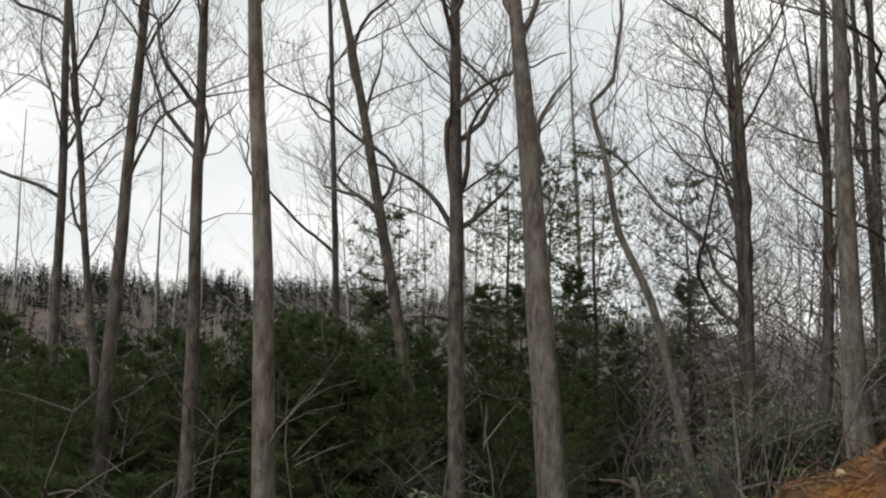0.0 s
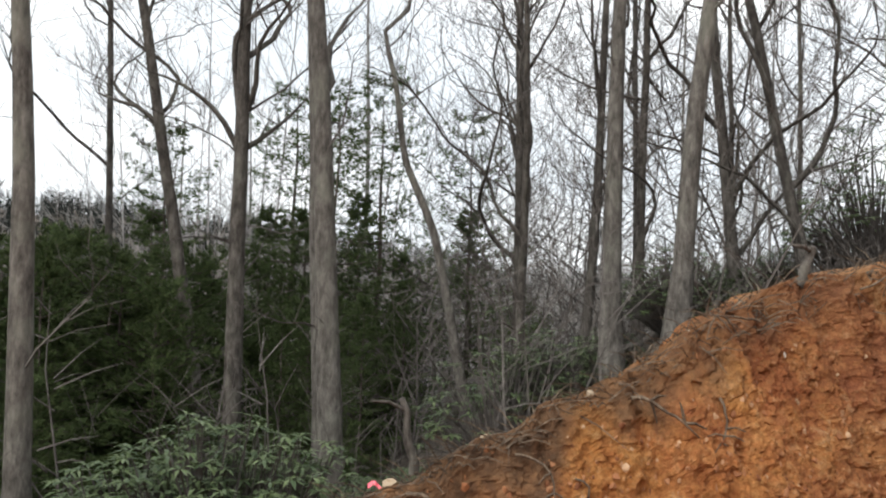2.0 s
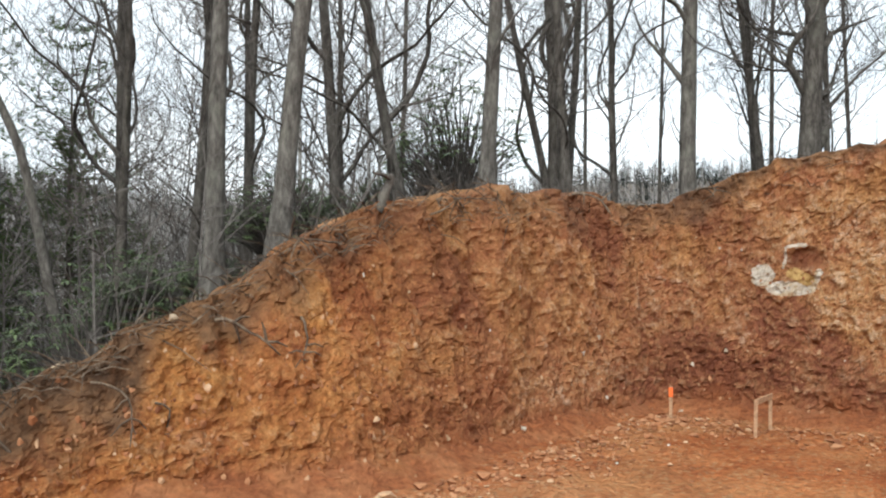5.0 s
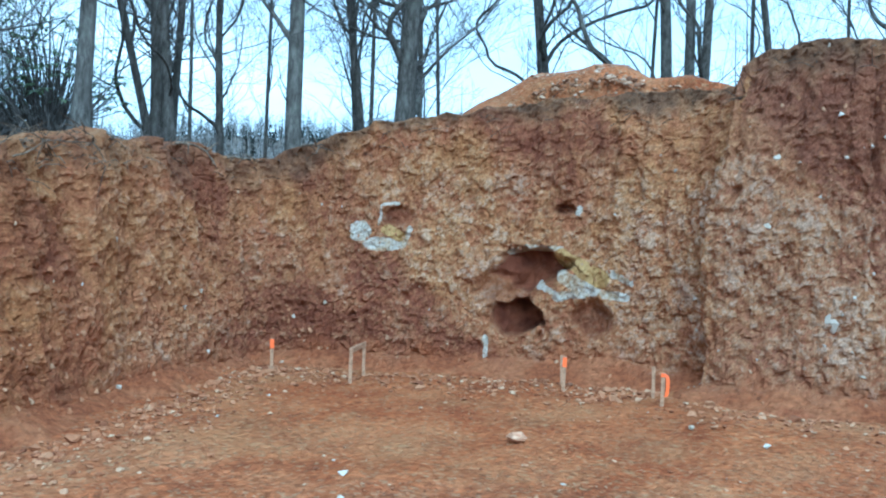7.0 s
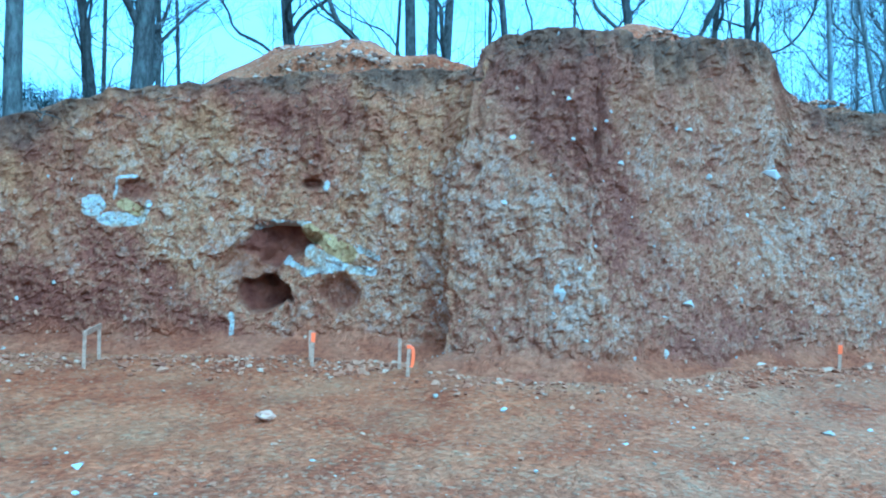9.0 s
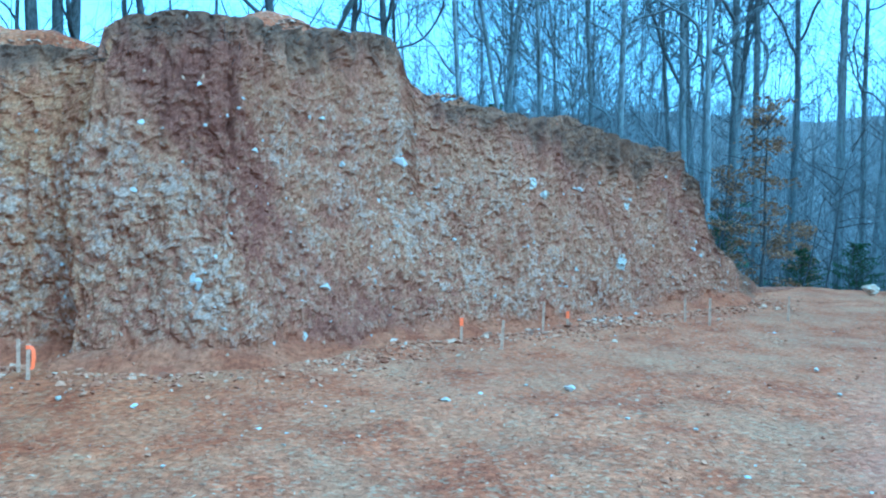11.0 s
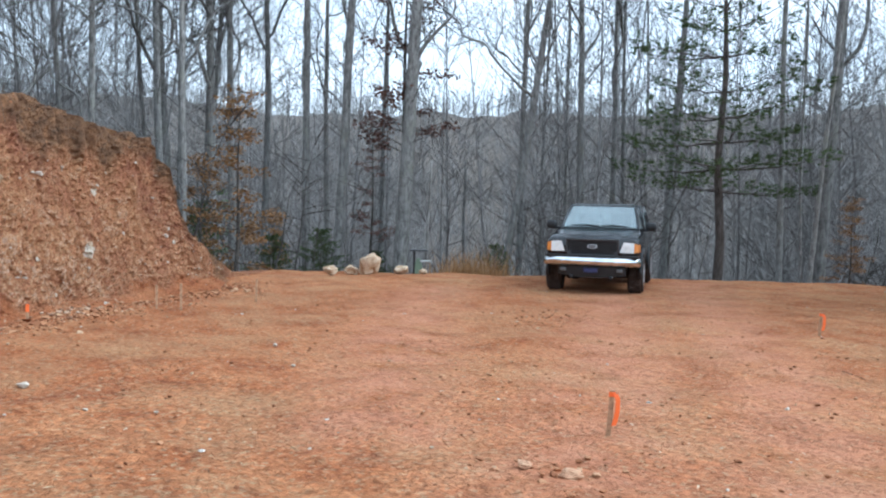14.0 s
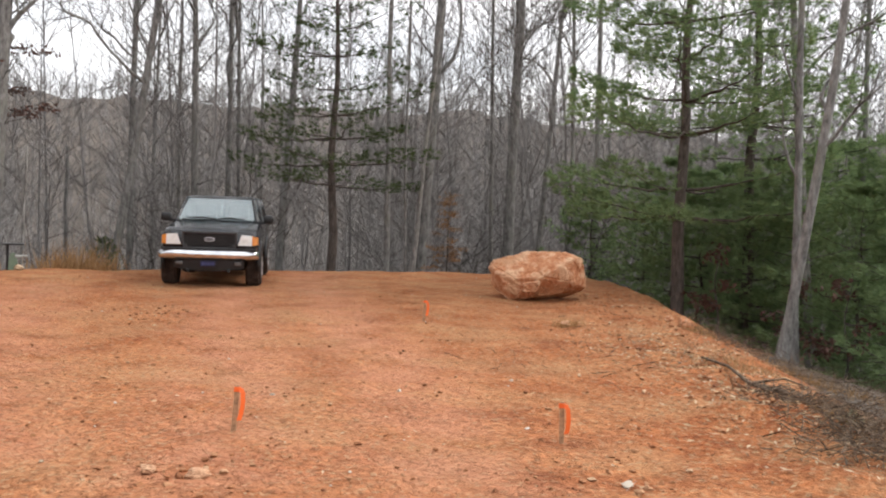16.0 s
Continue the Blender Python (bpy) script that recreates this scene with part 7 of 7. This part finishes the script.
# ---- cleared brush on the pad's shoulder ----
def brush_pile(name, label, seed, spots, count, size, thick):
    rng = random.Random(seed)
    tb = Tubes()
    for _ in range(count):
        cx, cy, spread, tall = spots[rng.randrange(len(spots))]
        x, y = cx + rng.gauss(0, spread), cy + rng.gauss(0, spread)
        p = Vector((x, y, ground_z(x, y) + abs(rng.gauss(0, tall))))
        a = rng.uniform(0, 6.283)
        d = Vector((math.cos(a), math.sin(a), rng.gauss(0.12, 0.25)))
        length = rng.uniform(0.2, 0.8) * size
        bend = Vector((rng.gauss(0, 0.08), rng.gauss(0, 0.08), rng.gauss(0.03, 0.04)))
        r = thick * rng.uniform(0.4, 1.2)
        tb.tube([p, p + d * length * 0.5 + bend, p + d * length], [r, r * 0.7, r * 0.25], 3)
    tagged(mesh_object(name, tb.v, tb.f, ROOT), label, "brush", kind="stuff")


brush_pile("brush_pile", "grey cut branches and roots piled along the pad's shoulder", 71, ((-0.2, -8.3, 0.3, 0.07), (-0.35, -7.5, 0.3, 0.10), (0.05, -9.0, 0.3, 0.06), (0.35, -9.6, 0.25, 0.04), (-0.7, -8.8, 0.5, 0.07), (-0.35, -8.0, 0.3, 0.12)), 1300, 0.36, 0.006)
brush_pile("brush_pile", "dead twigs and bramble stems along the foot of the shoulder", 76, ((0.5, -13.2, 0.35, 0.1), (0.1, -12.8, 0.35, 0.08), (-0.5, -12.6, 0.5, 0.1), (1.2, -14.2, 0.3, 0.08), (-1.2, -12.0, 0.7, 0.08), (1.7, -15.2, 0.3, 0.1)), 700, 0.5, 0.005)


def grass_tufts(name, label, seed, spots, count, height, material):
    """Limp dead grass in tufts."""
    rng = random.Random(seed)
    tb = Tubes()
    for cx, cy, spread in spots:
        for _ in range(count):
            x, y = cx + rng.gauss(0, spread), cy + rng.gauss(0, spread)
            e = Vector((rng.gauss(0, 0.6), rng.gauss(0, 0.6), 1)).normalized()
            tb.blade(Vector((x, y, ground_z(x, y) - 0.02)), e, rng.uniform(0.3, 1.0) * height, 0.012, Vector((rng.uniform(-1, 1), rng.uniform(-1, 1), 0)).normalized())
    tagged(mesh_object(name, tb.v, tb.f, material), label, "grass", kind="stuff")


grass_tufts("dead_grass", "limp dead grass in tufts along the pad's shoulder", 77, ((0.58, -13.2, 0.22), (0.2, -12.75, 0.25), (-0.4, -12.8, 0.35), (0.0, -9.1, 0.2), (-0.25, -8.3, 0.25), (2.0, -14.6, 0.15), (3.82, -13.5, 0.12), (1.0, -11.4, 0.25)), 220, 0.22, STRAW)


def strewn(name, label, seed, spots, size):
    """Splinters, dead leaves and straw trodden into the clay."""
    rng = random.Random(seed)
    tb = Tubes()
    for x, y in spots:
        p = Vector((x, y, ground_z(x, y) + 0.012))
        a = rng.uniform(0, 6.283)
        d = Vector((math.cos(a), math.sin(a), rng.uniform(0.0, 0.35))).normalized()
        n = Vector((rng.gauss(0, 0.3), rng.gauss(0, 0.3), 1)).normalized()
        tb.leaf(p, d, n, rng.uniform(0.3, 1.2) * size, rng.uniform(0.1, 0.28) * size, 0.1)
    tagged(mesh_object(name, tb.v, tb.f, DEBRIS), label, "litter", kind="stuff")


def shoulder_spots():
    rng = random.Random(73)
    spots = []
    for _ in range(3600):
        u = rng.random()
        spots.append((2.6 - 3.3 * u + rng.gauss(0, 0.55), -13.5 + 6.4 * u + rng.gauss(0, 0.55)))
    return spots


def pad_spots():
    """Drifts of straw: denser in some patches than in others."""
    rng = random.Random(74)
    at = np.array([polar(rng.uniform(30, 184), 3.4 + 17 * rng.random() ** 1.3) for _ in range(9000)])
    drift = vnoise(at[:, 0] * 0.5, at[:, 1] * 0.5, 0, 18) + 0.7 * vnoise(at[:, 0] * 1.7, at[:, 1] * 1.7, 0, 19)
    return [(x, y) for (x, y), q in zip(at.tolist(), drift.tolist()) if q > rng.uniform(-0.4, 0.9) and outside(x, y) < -0.2]


strewn("debris", "pale splinters, dead leaves and straw strewn on the clay", 73, shoulder_spots(), 0.1)
strewn("straw_litter", "bits of straw and dead leaf trodden into the clay", 75, pad_spots(), 0.06)
brush_pile("brush_litter", "thin dead sticks lying on the clay", 72, ((2.5, -11.3, 0.5, 0.02), (1.6, -11.5, 0.7, 0.03), (1.0, -8.6, 0.8, 0.02), (3.8, -13.6, 0.7, 0.02), (3.4, -10.4, 0.8, 0.01), (1.2, -13.5, 0.9, 0.05), (0.3, -12.5, 1.2, 0.08)), 150, 0.28, 0.004)
tb = Tubes()
g = [Vector((x, y, ground_z(x, y) + h)) for x, y, h in ((1.55, -11.6, 0.03), (1.15, -10.8, 0.06), (0.85, -10.1, 0.06), (0.45, -9.3, 0.1))]
tb.tube(g, [0.012, 0.018, 0.024, 0.028], 6)
tb.tube([g[2], g[2] + Vector((-0.35, 0.2, 0.12)), g[2] + Vector((-0.6, 0.5, 0.1))], [0.014, 0.01, 0.005], 4)
tagged(mesh_object("fallen_branch", tb.v, tb.f, ROOT, smooth=True), "long dark fallen branch across the pad's shoulder", "branch")
tagged(plant_copy(RHO[2].ob, Matrix.Translation((-0.12, -8.6, ground_z(-0.12, -8.6) - 0.02)) @ Matrix.Diagonal((0.14, 0.14, 0.14, 1))), "uprooted green rhododendron sprig among the brush", "bush")
